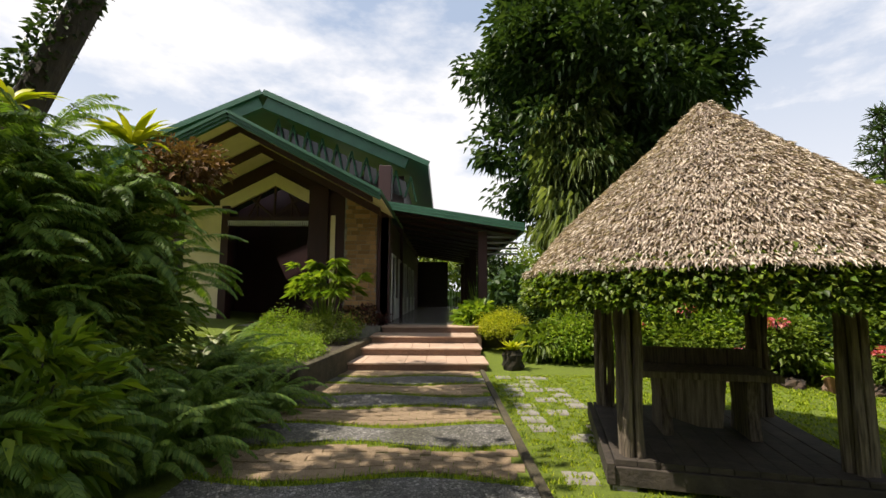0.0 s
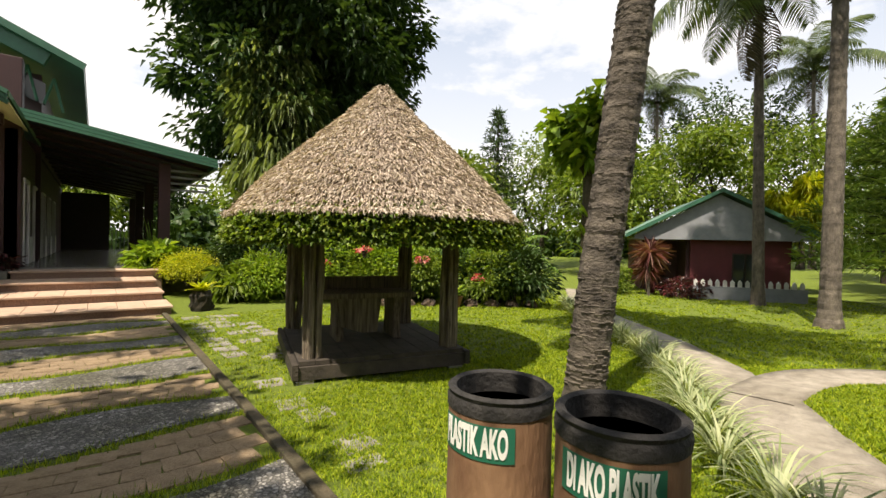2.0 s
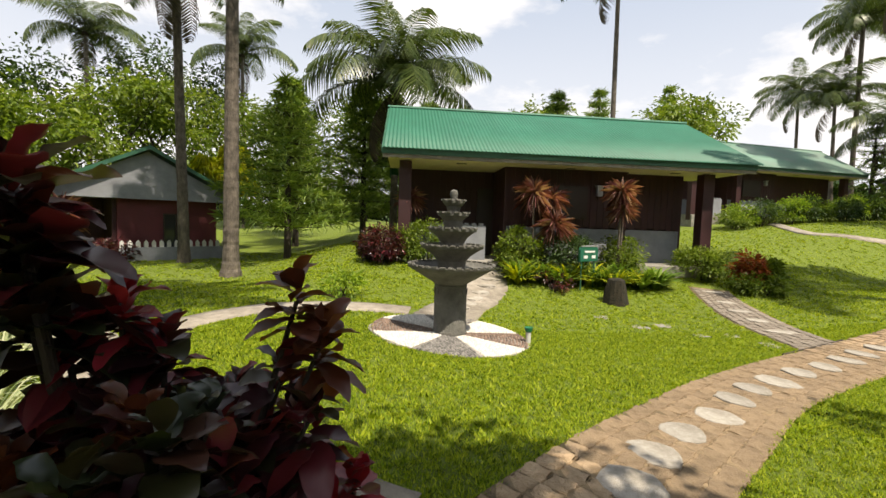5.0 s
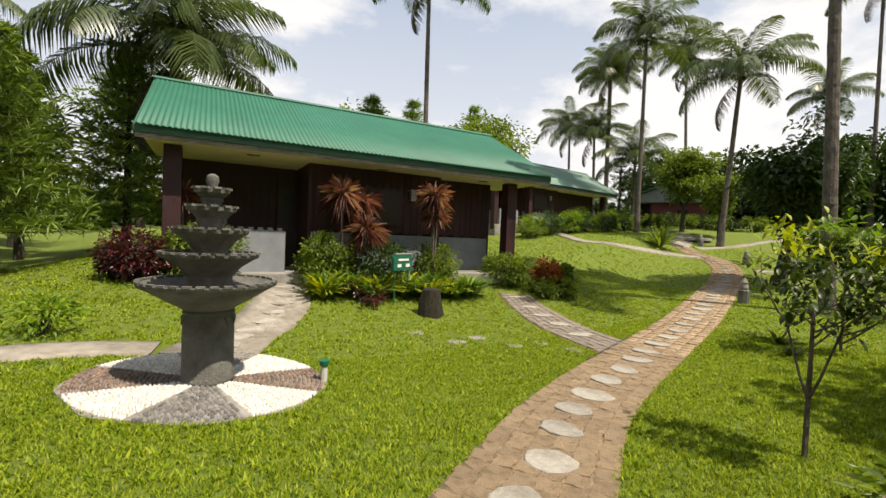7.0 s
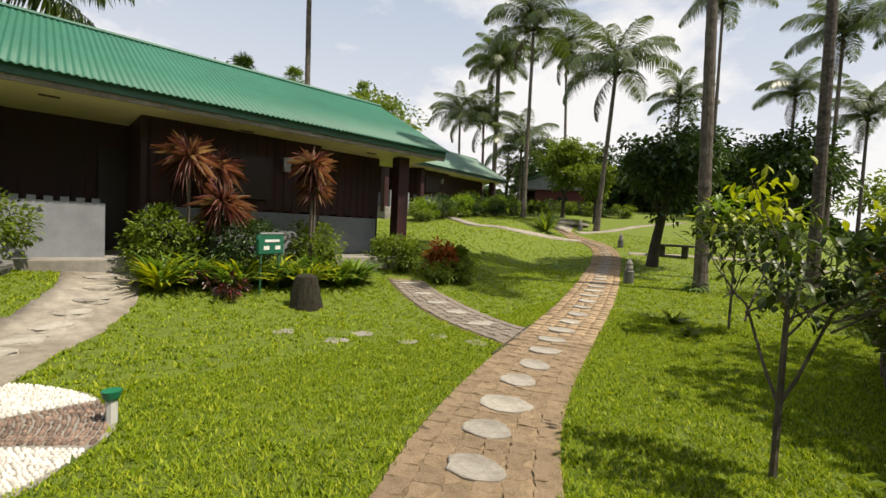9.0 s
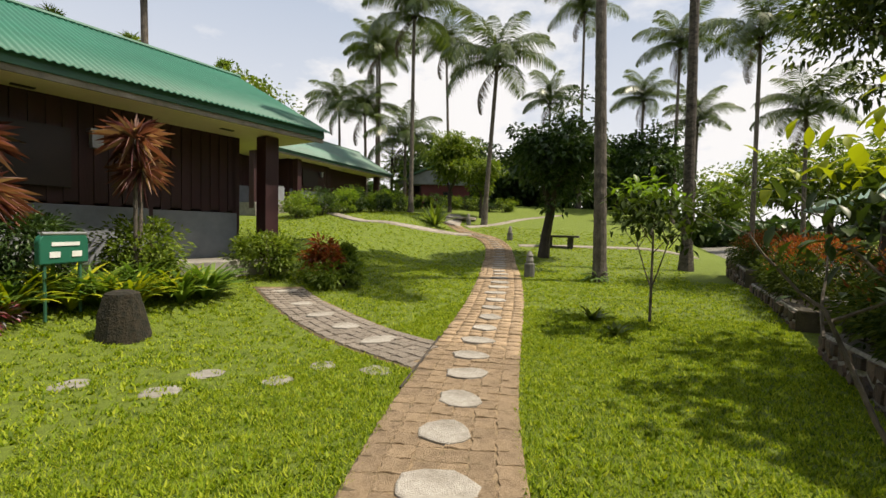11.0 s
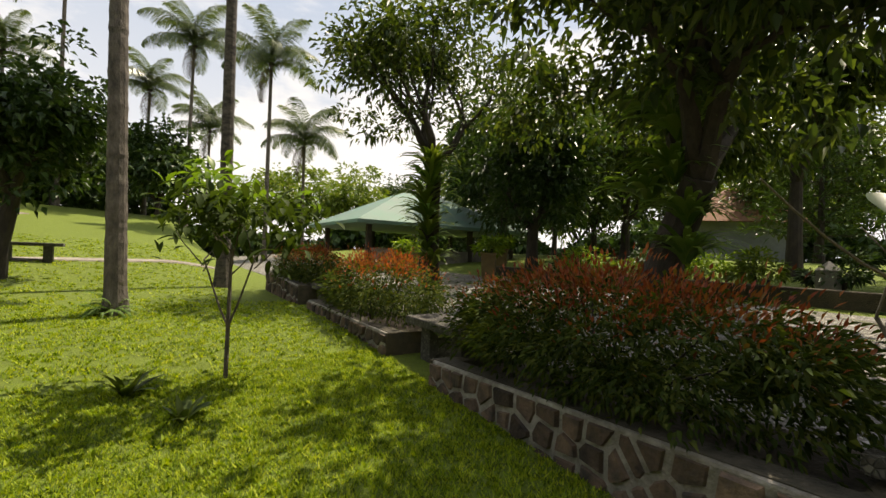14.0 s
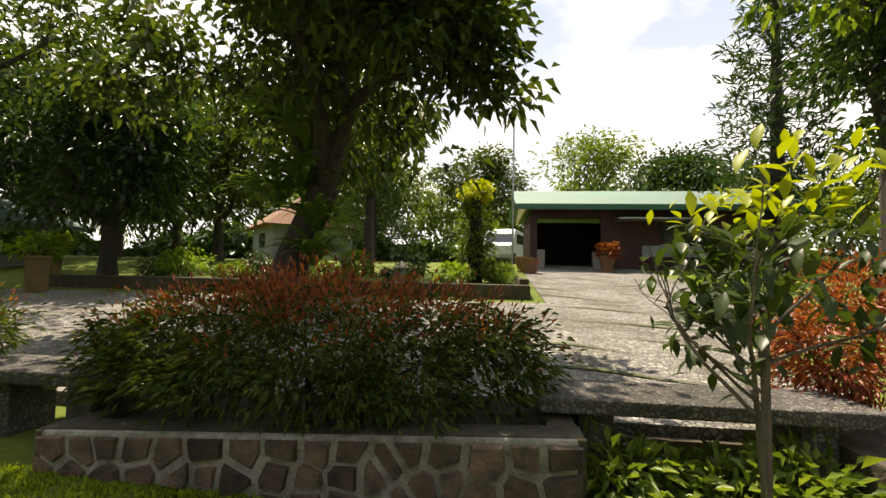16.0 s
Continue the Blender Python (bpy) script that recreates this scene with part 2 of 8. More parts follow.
M_METAL = mat("galvanised_metal", (0.42, 0.43, 0.44), (0.33, 0.34, 0.35), 6, 0.4, metal=0.6)
M_DRIVE = pebmat("worn_drive_pebble", (0.10, 0.095, 0.085), (0.24, 0.225, 0.20), (0.44, 0.42, 0.37), 20, 1.0, 0.35)
M_MOSS = mat("mossy_joint", (0.10, 0.12, 0.03), (0.06, 0.07, 0.025), 20, 0.95, 0.8)
M_PEBW = mat("white_pebble_mosaic", (0.66, 0.64, 0.60), (0.50, 0.48, 0.44), 18, 0.6, 0.2, 60, island=0.22)
M_PEBB = mat("brown_pebble_mosaic", (0.20, 0.13, 0.095), (0.10, 0.07, 0.055), 18, 0.6, 0.2, 60, island=0.5)
M_PEBG = mat("grey_pebble_mosaic", (0.19, 0.18, 0.17), (0.10, 0.095, 0.09), 18, 0.6, 0.2, 60, island=0.5)
M_TOPI = mat("coco_fibre_stump", (0.034, 0.026, 0.015), (0.008, 0.009, 0.005), 14, 1.0, 1.0, 40)
M_PLASTG = mat("green_plastic", (0.01, 0.16, 0.08), (0.01, 0.13, 0.065), 3, 0.35)

L_DARK = leafmat("dark_tree_leaf", [(0.019, 0.041, 0.012), (0.036, 0.070, 0.019), (0.066, 0.108, 0.031)], 0.4, 0.22)
L_MID = leafmat("mid_green_leaf", [(0.055, 0.094, 0.013), (0.109, 0.164, 0.022), (0.182, 0.234, 0.039)], 0.4, 0.38)
L_BAMB = leafmat("bamboo_leaf", [(0.08, 0.12, 0.045), (0.16, 0.21, 0.08), (0.26, 0.31, 0.13)], 0.45, 0.35)
# Darker green: backlighting of the terrace trees is put into the leaf colour.
L_SHADE = leafmat("dark_backlit_leaf", [(0.022, 0.040, 0.010), (0.050, 0.080, 0.016), (0.105, 0.135, 0.026)], 0.4, 0.3)
L_CREEP = leafmat("creeping_fig_leaf", [(0.03, 0.055, 0.008), (0.07, 0.115, 0.014), (0.16, 0.20, 0.025)], 0.45, 0.3)
L_LIGHT = leafmat("fresh_green_leaf", [(0.08, 0.15, 0.015), (0.15, 0.24, 0.025), (0.25, 0.33, 0.04)], 0.4, 0.42)
L_YEL = leafmat("yellow_green_leaf", [(0.20, 0.26, 0.012), (0.33, 0.36, 0.02), (0.48, 0.46, 0.03)], 0.45, 0.35)
L_FERN = leafmat("fern_leaf", [(0.062, 0.125, 0.020), (0.112, 0.194, 0.031), (0.188, 0.269, 0.053)], 0.5, 0.35)
L_PALM = leafmat("palm_leaflet", [(0.033, 0.056, 0.013), (0.061, 0.091, 0.022), (0.112, 0.140, 0.042)], 0.35, 0.3, 0.5)
L_PALMDRY = leafmat("dead_palm_leaflet", [(0.05, 0.04, 0.03), (0.10, 0.08, 0.05)], 0.8, 0.15)
L_PINE = leafmat("pine_needle", [(0.091, 0.161, 0.036), (0.172, 0.263, 0.060), (0.282, 0.363, 0.091)], 0.5, 0.25)
L_RED = leafmat("red_croton_leaf", [(0.020, 0.008, 0.012), (0.075, 0.012, 0.020), (0.030, 0.012, 0.016), (0.17, 0.018, 0.030), (0.03, 0.035, 0.012), (0.022, 0.010, 0.015), (0.11, 0.03, 0.02)], 0.33, 0.25, 0.6)
L_HEDGE = leafmat("hedge_leaf", [(0.023, 0.039, 0.009), (0.048, 0.074, 0.015), (0.098, 0.113, 0.023)], 0.7, 0.34, 0.12)
L_CRIM = leafmat("crimson_croton_leaf", [(0.20, 0.010, 0.022), (0.36, 0.028, 0.045), (0.07, 0.010, 0.016), (0.27, 0.045, 0.035)], 0.35, 0.3, 0.6)
L_CROTG = leafmat("dark_green_croton_leaf", [(0.016, 0.024, 0.012), (0.035, 0.05, 0.014), (0.05, 0.014, 0.016), (0.10, 0.10, 0.02)], 0.3, 0.25, 0.7)
L_BRONZE = leafmat("bronze_croton_leaf", [(0.10, 0.03, 0.012), (0.05, 0.012, 0.012), (0.17, 0.05, 0.015), (0.06, 0.06, 0.015)], 0.35, 0.3, 0.6)
L_REDTIP = leafmat("red_tip_leaf", [(0.10, 0.028, 0.014), (0.25, 0.052, 0.024), (0.34, 0.10, 0.04), (0.15, 0.09, 0.018)], 0.4, 0.35)
L_CORD = leafmat("pink_cordyline_leaf", [(0.11, 0.035, 0.040), (0.22, 0.085, 0.085), (0.34, 0.22, 0.18)], 0.45, 0.3)
L_VARI = leafmat("striped_grass_leaf", [(0.12, 0.17, 0.06), (0.30, 0.34, 0.18), (0.46, 0.48, 0.30)], 0.45, 0.3)
L_FLOWER = leafmat("pink_flower_petal", [(0.5, 0.06, 0.10), (0.55, 0.12, 0.18), (0.6, 0.3, 0.25)], 0.5, 0.3)
L_BROWN = leafmat("dry_brown_leaf", [(0.10, 0.06, 0.03), (0.18, 0.10, 0.05)], 0.8, 0.2)

# ---------- mesh helpers ----------


class Geo:
    """Collects vertices and faces for one mesh."""

    def __init__(self):
        self.v, self.f = [], []

    def add(self, vs, fs):
        o = len(self.v)
        self.v.extend(vs)
        self.f.extend(tuple(i + o for i in f) for f in fs)
        return self

    def box(self, x0, y0, z0, x1, y1, z1, m=None):
        vs = [Vector((x, y, z)) for z in (z0, z1) for x, y in ((x0, y0), (x1, y0), (x1, y1), (x0, y1))]
        if m is not None:
            vs = [m @ v for v in vs]
        return self.add(vs, [(3, 2, 1, 0), (4, 5, 6, 7), (0, 1, 5, 4), (1, 2, 6, 5), (2, 3, 7, 6), (3, 0, 4, 7)])

    def prism(self, pts, a, b, m=None):
        """Extrudes a flat outline pts (x, y) from z=a to z=b, by m."""
        k = len(pts)
        vs = [Vector((x, y, a)) for x, y in pts] + [Vector((x, y, b)) for x, y in pts]
        if m is not None:
            vs = [m @ v for v in vs]
        return self.add(vs, [tuple(reversed(range(k))), tuple(range(k, 2 * k))] + [(i, (i + 1) % k, k + (i + 1) % k, k + i) for i in range(k)])

    def lathe(self, prof, seg=24, at=(0, 0, 0), wob=0.0):
        """Turns a profile of (radius, z) round the upright axis."""
        rng = random.Random(5)
        vs, fs = [], []
        for r, z in prof:
            for i in range(seg):
                a = 2 * math.pi * i / seg
                k = 1 + wob * (rng.random() - 0.5)
                vs.append(Vector((at[0] + r * k * math.cos(a), at[1] + r * k * math.sin(a), at[2] + z)))
        for j in range(len(prof) - 1):
            for i in range(seg):
                a, b = j * seg + i, j * seg + (i + 1) % seg
                fs.append((a, b, b + seg, a + seg))
        fs.append(tuple(reversed(range(seg))))
        fs.append(tuple(range((len(prof) - 1) * seg, len(prof) * seg)))
        return self.add(vs, fs)

    def tube(self, pts, rad, seg=7, rough=0.0, rng=random):
        pts = [Vector(p) for p in pts]
        vs, fs = [], []
        n = len(pts)
        for i, p in enumerate(pts):
            d = (pts[min(i + 1, n - 1)] - pts[max(i - 1, 0)]).normalized()
            s = d.orthogonal().normalized() if i == 0 else (s - d * s.dot(d)).normalized()
            q = d.cross(s)
            r = rad[i] if isinstance(rad, (list, tuple)) else rad
            for k in range(seg):
                a = 2 * math.pi * k / seg
                vs.append(p + (s * math.cos(a) + q * math.sin(a)) * r * (1 + rough * (rng.random() - 0.5)))
        for i in range(n - 1):
            for k in range(seg):
                a, b = i * seg + k, i * seg + (k + 1) % seg
                fs.append((a, b, b + seg, a + seg))
        fs.append(tuple(reversed(range(seg))))
        fs.append(tuple(range((n - 1) * seg, n * seg)))
        return self.add(vs, fs)

    def mesh(self, name, material, smooth=False):
        me = bpy.data.meshes.new(name)
        me.from_pydata([tuple(v) for v in self.v], [], self.f)
        me.materials.append(material)
        if smooth:
            me.polygons.foreach_set("use_smooth", [True] * len(me.polygons))
            me.set_sharp_from_angle(angle=radians(40))
        me.update()
        return me

    def part(self, name, material, parent=None, label="", smooth=False, bevel=0.0):
        return put(self.mesh(name, material, smooth), name, parent, label, bevel)


def put(me, name, parent=None, label="", bevel=0.0, m=None):
    ob = new(name, me)
    if parent is not None:
        ob.parent = parent
    if m is not None:
        ob.matrix_basis = m
    if label:
        tagged(ob, label)
    if bevel:
        b = ob.modifiers.new("edge", "BEVEL")
        b.width, b.segments, b.limit_method = bevel, 2, "ANGLE"
    return ob


def thing(name, m, label, category, group="", kind=""):
    ob = new(name)
    ob.empty_display_size = 0.1
    ob.matrix_basis = m
    return tagged(ob, label, category, group, kind)


def raw_mesh(name, V, F, material):
    """A mesh from arrays: V (n, 3), F (m, k)."""
    me = bpy.data.meshes.new(name)
    V = np.asarray(V, np.float32)
    F = np.asarray(F, np.int32)
    me.vertices.add(len(V))
    me.vertices.foreach_set("co", V.ravel())
    k = F.shape[1]
    me.loops.add(F.size)
    me.loops.foreach_set("vertex_index", F.ravel())
    me.polygons.add(len(F))
    me.polygons.foreach_set("loop_start", np.arange(len(F), dtype=np.int32) * k)
    me.materials.append(material)
    me.update(calc_edges=True)
    me.validate()
    return me


def unit(a):
    return a / np.maximum(np.linalg.norm(a, axis=1, keepdims=True), 1e-9)


def leaf_arrays(P, D, length, width, rng, droop=0.25):
    """Folded pointed leaves at P along D: arrays of vertices and triangles."""
    n = len(P)
    D = unit(D)
    up = unit(np.tile([0.0, 0.0, 1.0], (n, 1)) + rng.normal(0, 0.35, (n, 3)))
    S = unit(np.cross(D, up))
    N = np.cross(S, D)
    L = (length * rng.uniform(0.65, 1.25, n))[:, None]
    W = (width * rng.uniform(0.7, 1.2, n))[:, None] * 0.5
    tip = P + D * L - np.array([0, 0, 1.0]) * L * droop
    mid = P + D * L * 0.45 + N * L * 0.05
    V = np.stack([P, mid - S * W + N * W * 0.35, tip, mid + S * W + N * W * 0.35], 1).reshape(-1, 3)
    b = np.arange(n)[:, None] * 4
    return V, np.concatenate([b + [0, 1, 2], b + [0, 2, 3]], 1).reshape(-1, 3)


def clump_points(n, rng, clumps, spread, rx, ry, rz, shell=0.55):
    """Leaf places gathered in clumps over an uneven ellipsoid, with the outward way."""
    c = unit(rng.normal(0, 1, (clumps, 3)))
    c *= (shell + (1 - shell) * rng.random((clumps, 1)))
    c[:, 2] = np.where(c[:, 2] < -0.55, -0.55 * rng.random(clumps), c[:, 2])
    c *= [rx, ry, rz]
    k = rng.integers(0, clumps, n)
    off = unit(rng.normal(0, 1, (n, 3))) * rng.random((n, 1)) ** 0.45 * 1.6 * spread * (0.5 + rng.random(clumps))[k][:, None]
    off[:, 2] *= 0.7
    P = c[k] + off
    return P, unit(unit(off) * 0.9 + unit(P) * 0.7 + rng.normal(0, 0.35, (n, 3))), c


def leaves_part(name, P, D, length, width, material, parent, rng, label="", droop=0.25, m=None):
    V, F = leaf_arrays(P, D, length, width, rng, droop)
    return put(raw_mesh(name, V, F, material), name, parent, label, m=m)


def lerp(a, b, k):
    return a + (b - a) * k


def smooth(a, b, x):
    k = np.clip((x - a) / (b - a), 0, 1)
    return k * k * (3 - 2 * k)


def ground_z(x, y):
    """Height of the lawn: a shallow dip by the path, a bank up to the cottages, a long slope up to the far cottage."""
    z = -0.10 * smooth(-0.5, 2.0, y) - 0.36 * (1 - smooth(-6.5, 0.0, y)) * smooth(-17, -7.5, y)
    z = z + 0.16 * (1 - smooth(2.2, 4.6, x)) * (1 - smooth(-6.0, -4.5, y)) * smooth(-17, -12, y)
    along = 0.343 * (x - 3.88) - 0.939 * (y + 5.62) - 13.4
    up = np.minimum(0.5 * (along + np.sqrt(along * along + 2.0)), 27.0)
    z = z + 0.128 * up * smooth(0.9, 4.5, x) * (1 - smooth(-13, -11, y))
    bank = smooth(8.3, 12.0, x + 0.25 * np.minimum(y + 9, 0))
    z = z + 0.75 * bank * (1 - smooth(-2.5, 1.5, y)) * (0.65 + 0.45 * (1 - smooth(-15, -9, y))) * (0.2 + 0.8 * smooth(-34, -22, y))
    return z - 0.14 * smooth(7, 12, x) * smooth(-2.5, 1.5, y) + 0.9 * smooth(20, 40, x) * smooth(-12, -4, y)


def gz(x, y):
    return float(ground_z(np.float64(x), np.float64(y)))

# ---------- ground and paths ----------


def ground():
    near_x, near_y = np.arange(-14, 24.1, 0.4), np.arange(-28, 18.1, 0.4)
    far = np.array([3, 8, 16, 30, 55, 95, 160, 300, 700, 1500])
    xs = np.concatenate([near_x[0] - far[::-1], near_x, near_x[-1] + far])
    ys = np.concatenate([near_y[0] - far[::-1], near_y, near_y[-1] + far])
    X, Y = np.meshgrid(xs, ys)
    Z = ground_z(X, Y)
    nx, ny = len(xs), len(ys)
    i = (np.arange(ny - 1)[:, None] * nx + np.arange(nx - 1)).ravel()
    me = raw_mesh("ground", np.stack([X, Y, Z], -1).reshape(-1, 3), np.stack([i, i + 1, i + 1 + nx, i + nx], 1), M_LAWN)
    me.polygons.foreach_set("use_smooth", [True] * len(me.polygons))
    return tagged(put(me, "ground"), "mown lawn of bright green garden grass", "ground", kind="structure")


def spline(pts, step=0.1):
    """Even samples along a smooth line through pts, with the sideways unit vector."""
    p = np.array(pts, float)
    out = []
    for i in range(len(p) - 1):
        a, b, c, d = p[max(i - 1, 0)], p[i], p[i + 1], p[min(i + 2, len(p) - 1)]
        for t in np.linspace(0, 1, 30, endpoint=False):
            out.append(0.5 * (2 * b + (c - a) * t + (2 * a - 5 * b + 4 * c - d) * t * t + (3 * b - a - 3 * c + d) * t ** 3))
    out = np.array(out + [p[-1]])
    s = np.concatenate([[0], np.cumsum(np.linalg.norm(np.diff(out, axis=0), axis=1))])
    q = np.arange(0, s[-1], step)
    c = np.stack([np.interp(q, s, out[:, 0]), np.interp(q, s, out[:, 1])], 1)
    d = unit(np.gradient(c, axis=0))
    return c, np.stack([-d[:, 1], d[:, 0]], 1)


def ribbon(name, pts, width, material, lift, label, thick=0.08, wob=0.0, seed=1):
    c, s = spline(pts)
    rng = np.random.default_rng(seed)
    w = width / 2 * (1 + wob * rng.normal(0, 1, len(c)))[:, None]
    V, F = [], []
    cols = np.linspace(-1, 1, 5)
    for k in cols:
        p = c + s * w * k
        V.append(np.column_stack([p, ground_z(p[:, 0], p[:, 1]) + lift]))
    for k in (1, -1):
        p = c + s * w * k
        V.append(np.column_stack([p, ground_z(p[:, 0], p[:, 1]) - thick]))
    n = len(c)
    order = [6, 0, 1, 2, 3, 4, 5]
    V = np.concatenate([V[o] for o in order])
    i = np.arange(n - 1)
    F = np.concatenate([np.stack([i + k * n, i + 1 + k * n, i + 1 + (k + 1) * n, i + (k + 1) * n], 1) for k in range(6)])[:, ::-1]
    return tagged(put(raw_mesh(name, V, F, material), name), label, "path", kind="structure")


MAIN = [(-0.9, -1.2), (0.5, -1.55), (1.75, -2.25), (2.75, -3.45), (3.5, -4.6), (4.25, -5.9), (4.85, -7.4), (5.4, -9.2), (6.12, -11.7), (7.0, -14.4), (7.95, -17.0), (8.85, -19.5), (9.75, -21.6), (10.9, -23.3), (12.5, -24.6), (14.0, -25.9)]
SIDE = [(5.25, -8.55), (6.0, -8.75), (6.9, -9.0), (7.9, -9.45), (9.0, -10.0), (10.1, -10.5)]
DOOR = [(7.1, -3.0), (8.2, -3.5), (9.2, -4.1), (10.3, -4.65), (11.4, -4.9)]
LINK = [(14.5, 9.6), (11.3, 7.0), (8.9, 4.9), (6.7, 2.3), (5.2, 0.95), (3.8, 0.1), (2.9, -0.75), (2.2, -1.9)]
LOOP = [(4.9, 0.75), (6.3, 0.6), (7.2, -0.3), (7.6, -1.6), (7.5, -2.6)]
UPPER = [(13.9, -25.8), (14.9, -28.2), (16.4, -31.2), (18.3, -34.2)]
CROSS = [(11.9, -23.9), (12.7, -23.2), (13.3, -22.0), (14.0, -20.7), (15.3, -20.0), (17.2, -21.0), (19.3, -22.3)]
LAWNWALK = [(8.9, -21.9), (7.1, -22.7), (4.7, -23.5), (2.4, -24.3)]
EASTWALK = [(13.3, -26.4), (12.4, -28.8), (11.9, -32.4), (10.4, -36.5)]

GROUND = ground()
path_main = ribbon("path", MAIN, 1.02, M_JOINT, 0.014, "brown clay paver garden path with pale round slabs")
path_side = ribbon("path", SIDE, 0.95, M_JOINT, 0.004, "paved side path with pale stones to the cottage")
path_door = ribbon("path", DOOR, 1.0, M_CONC_L, 0.02, "pale cracked stone path to the cottage door", wob=0.03)
path_link = ribbon("path", LINK, 0.75, M_CONC_L, 0.02, "pale grey concrete garden path", wob=0.02)
path_loop = ribbon("path", LOOP, 0.62, M_CONC_L, 0.03, "pale grey concrete path curving to the fountain", wob=0.02)
path_upper = ribbon("path", UPPER, 0.9, M_CONC_L, 0.02, "pale concrete path climbing the far lawn", wob=0.02)
path_cross = ribbon("path", CROSS, 0.5, M_CONC_L, 0.05, "thin pale concrete walk across the bank", wob=0.02)
path_lawn = ribbon("path", LAWNWALK, 0.42, M_CONC_L, 0.04, "narrow pale kerb walk crossing the shaded lawn", wob=0.02)
path_east = ribbon("path", EASTWALK, 0.5, M_CONC_L, 0.04, "narrow pale walk over the far lawn", wob=0.02)
patio = thing("patio_slab", pose(15.2, -29.0, gz(15.2, -29.0) - 0.1), "pale worn round concrete patio on the lawn", "paving")
Geo().lathe([(1.3, 0), (1.3, 0.12), (1.24, 0.15), (0.02, 0.17)], 28, wob=0.05).part("slab", M_CONC_L, patio)

# ---------- hall ----------


def hall():
    """Dark red assembly hall with a gabled porch, cut-stone pillar and lean-to veranda."""
    h = thing("hall", pose(0, 0, 0), "dark maroon hall with green gable roofs and open porch", "building")
    FZ = 0.60
    Geo().box(-11, 12.6, -0.3, -1.76, 13.6, FZ).box(-11, 13.6, -0.3, 2.2, 32, FZ).part("plinth", M_CONC, h)
    Geo().box(-1.7, 13.62, FZ + 0.004, 2.1, 31.9, FZ + 0.02).part("veranda_floor", M_TILEFLOOR, h, "grey glazed veranda floor")
    Geo().box(-8.2, 13.7, FZ + 0.004, -1.75, 20.6, FZ + 0.018).part("porch_floor", M_REDFLOOR, h, "red waxed porch floor")
    # side wall of the veranda with doors
    doors = [14.6, 17.0, 19.4, 21.8, 24.2]
    y0 = 13.75
    for d in doors:
        Geo().box(-1.95, y0, FZ, -1.72, d, 3.9).part("side_wall", M_MAROON, h)
        Geo().box(-1.95, d, FZ + 2.15, -1.72, d + 0.95, 3.9).part("door_lintel", M_MAROON, h)
        y0 = d + 0.95
    Geo().box(-1.95, y0, FZ, -1.72, 31, 3.9).part("side_wall", M_MAROON, h)
    # Wall added in near-black for the shaded far end of the veranda.
    Geo().box(-1.72, 30.6, FZ, 0.35, 30.8, 3.75).part("end_wall", M_BLACKINT, h, "near-black wall added for the veranda's shaded far end")
    for k in range(9):
        Geo().box(0.45 + k * 0.19, 30.68, FZ, 0.49 + k * 0.19, 30.72, FZ + 1.2).part("gate_bar", M_METAL, h, "pale gate bar")
    for d in doors:
        Geo().box(-1.76, d - 0.09, FZ, -1.66, d, FZ + 2.24).box(-1.76, d + 0.95, FZ, -1.66, d + 1.04, FZ + 2.24).box(-1.76, d, FZ + 2.15, -1.66, d + 0.95, FZ + 2.24).part("door_frame", M_WHITE, h, "white painted door frame", bevel=0.008)
        Geo().box(-1.90, d, FZ, -1.85, d + 0.95, FZ + 2.15).box(-1.86, d + 0.1, FZ + 0.2, -1.835, d + 0.85, FZ + 0.95).box(-1.86, d + 0.1, FZ + 1.1, -1.835, d + 0.85, FZ + 2.0).part("door", M_BLACKINT, h, "dark brown panelled door")
        Geo().box(-1.72, d + 1.1, FZ, -1.69, d + 2.25, FZ + 0.75).part("wainscot", M_WHITE, h, "white painted dado")
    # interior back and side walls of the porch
    Geo().box(-8.5, 20.6, FZ, -1.95, 20.8, 6.2).box(-8.5, 13.9, FZ, -8.25, 20.6, 6.2).part("porch_wall", M_BLACKINT, h, "inner timber wall with indoor shade in its near-black colour")
    Geo().box(-7.2, 20.5, FZ, -6.0, 20.58, FZ + 2.3).box(-4.9, 20.5, FZ, -3.7, 20.58, FZ + 2.3).part("inner_door", M_WOOD_D, h)
    # columns
    for x0, x1, ya, top in ((-4.3, -3.68, 13.9, 4.95), (-2.06, -1.66, 13.75, 5.6), (-7.1, -6.85, 13.95, 4.3)):
        Geo().box(x0, ya, FZ, x1, ya + 0.4, top).part("column", M_MAROON, h, "square maroon column", bevel=0.015)
    Geo().box(1.12, 13.9, FZ, 1.4, 14.2, 3.5).part("column", M_MAROON, h, bevel=0.01)
    for y in (18.5, 23, 27.5):
        Geo().box(1.12, y, FZ, 1.4, y + 0.28, 3.4).part("column", M_MAROON, h, bevel=0.01)
    Geo().box(-3.6, 13.95, FZ, -3.45, 14.0, 4.0).part("pilaster", M_CREAM, h, "cream painted strip")
    Geo().box(-3.68, 14.0, FZ, -3.1, 14.2, 4.7).part("wall_strip", M_MAROON, h)
    # cut-stone pillar
    Geo().box(-3.12, 13.84, FZ, -2.08, 14.3, 4.75).part("pillar_core", M_MORTAR, h, "mortar of the stone pillar")
    # left cream wall
    Geo().box(-8.4, 13.95, FZ, -7.1, 14.2, 4.3).part("front_wall", M_CREAM, h, "cream painted wall")
    # porch gable: stacked beams and bands under the roof
    ax = -5.45
    T = pose(0, 0, 0, 90, 0, 0)  # outline (x, z) drawn upright

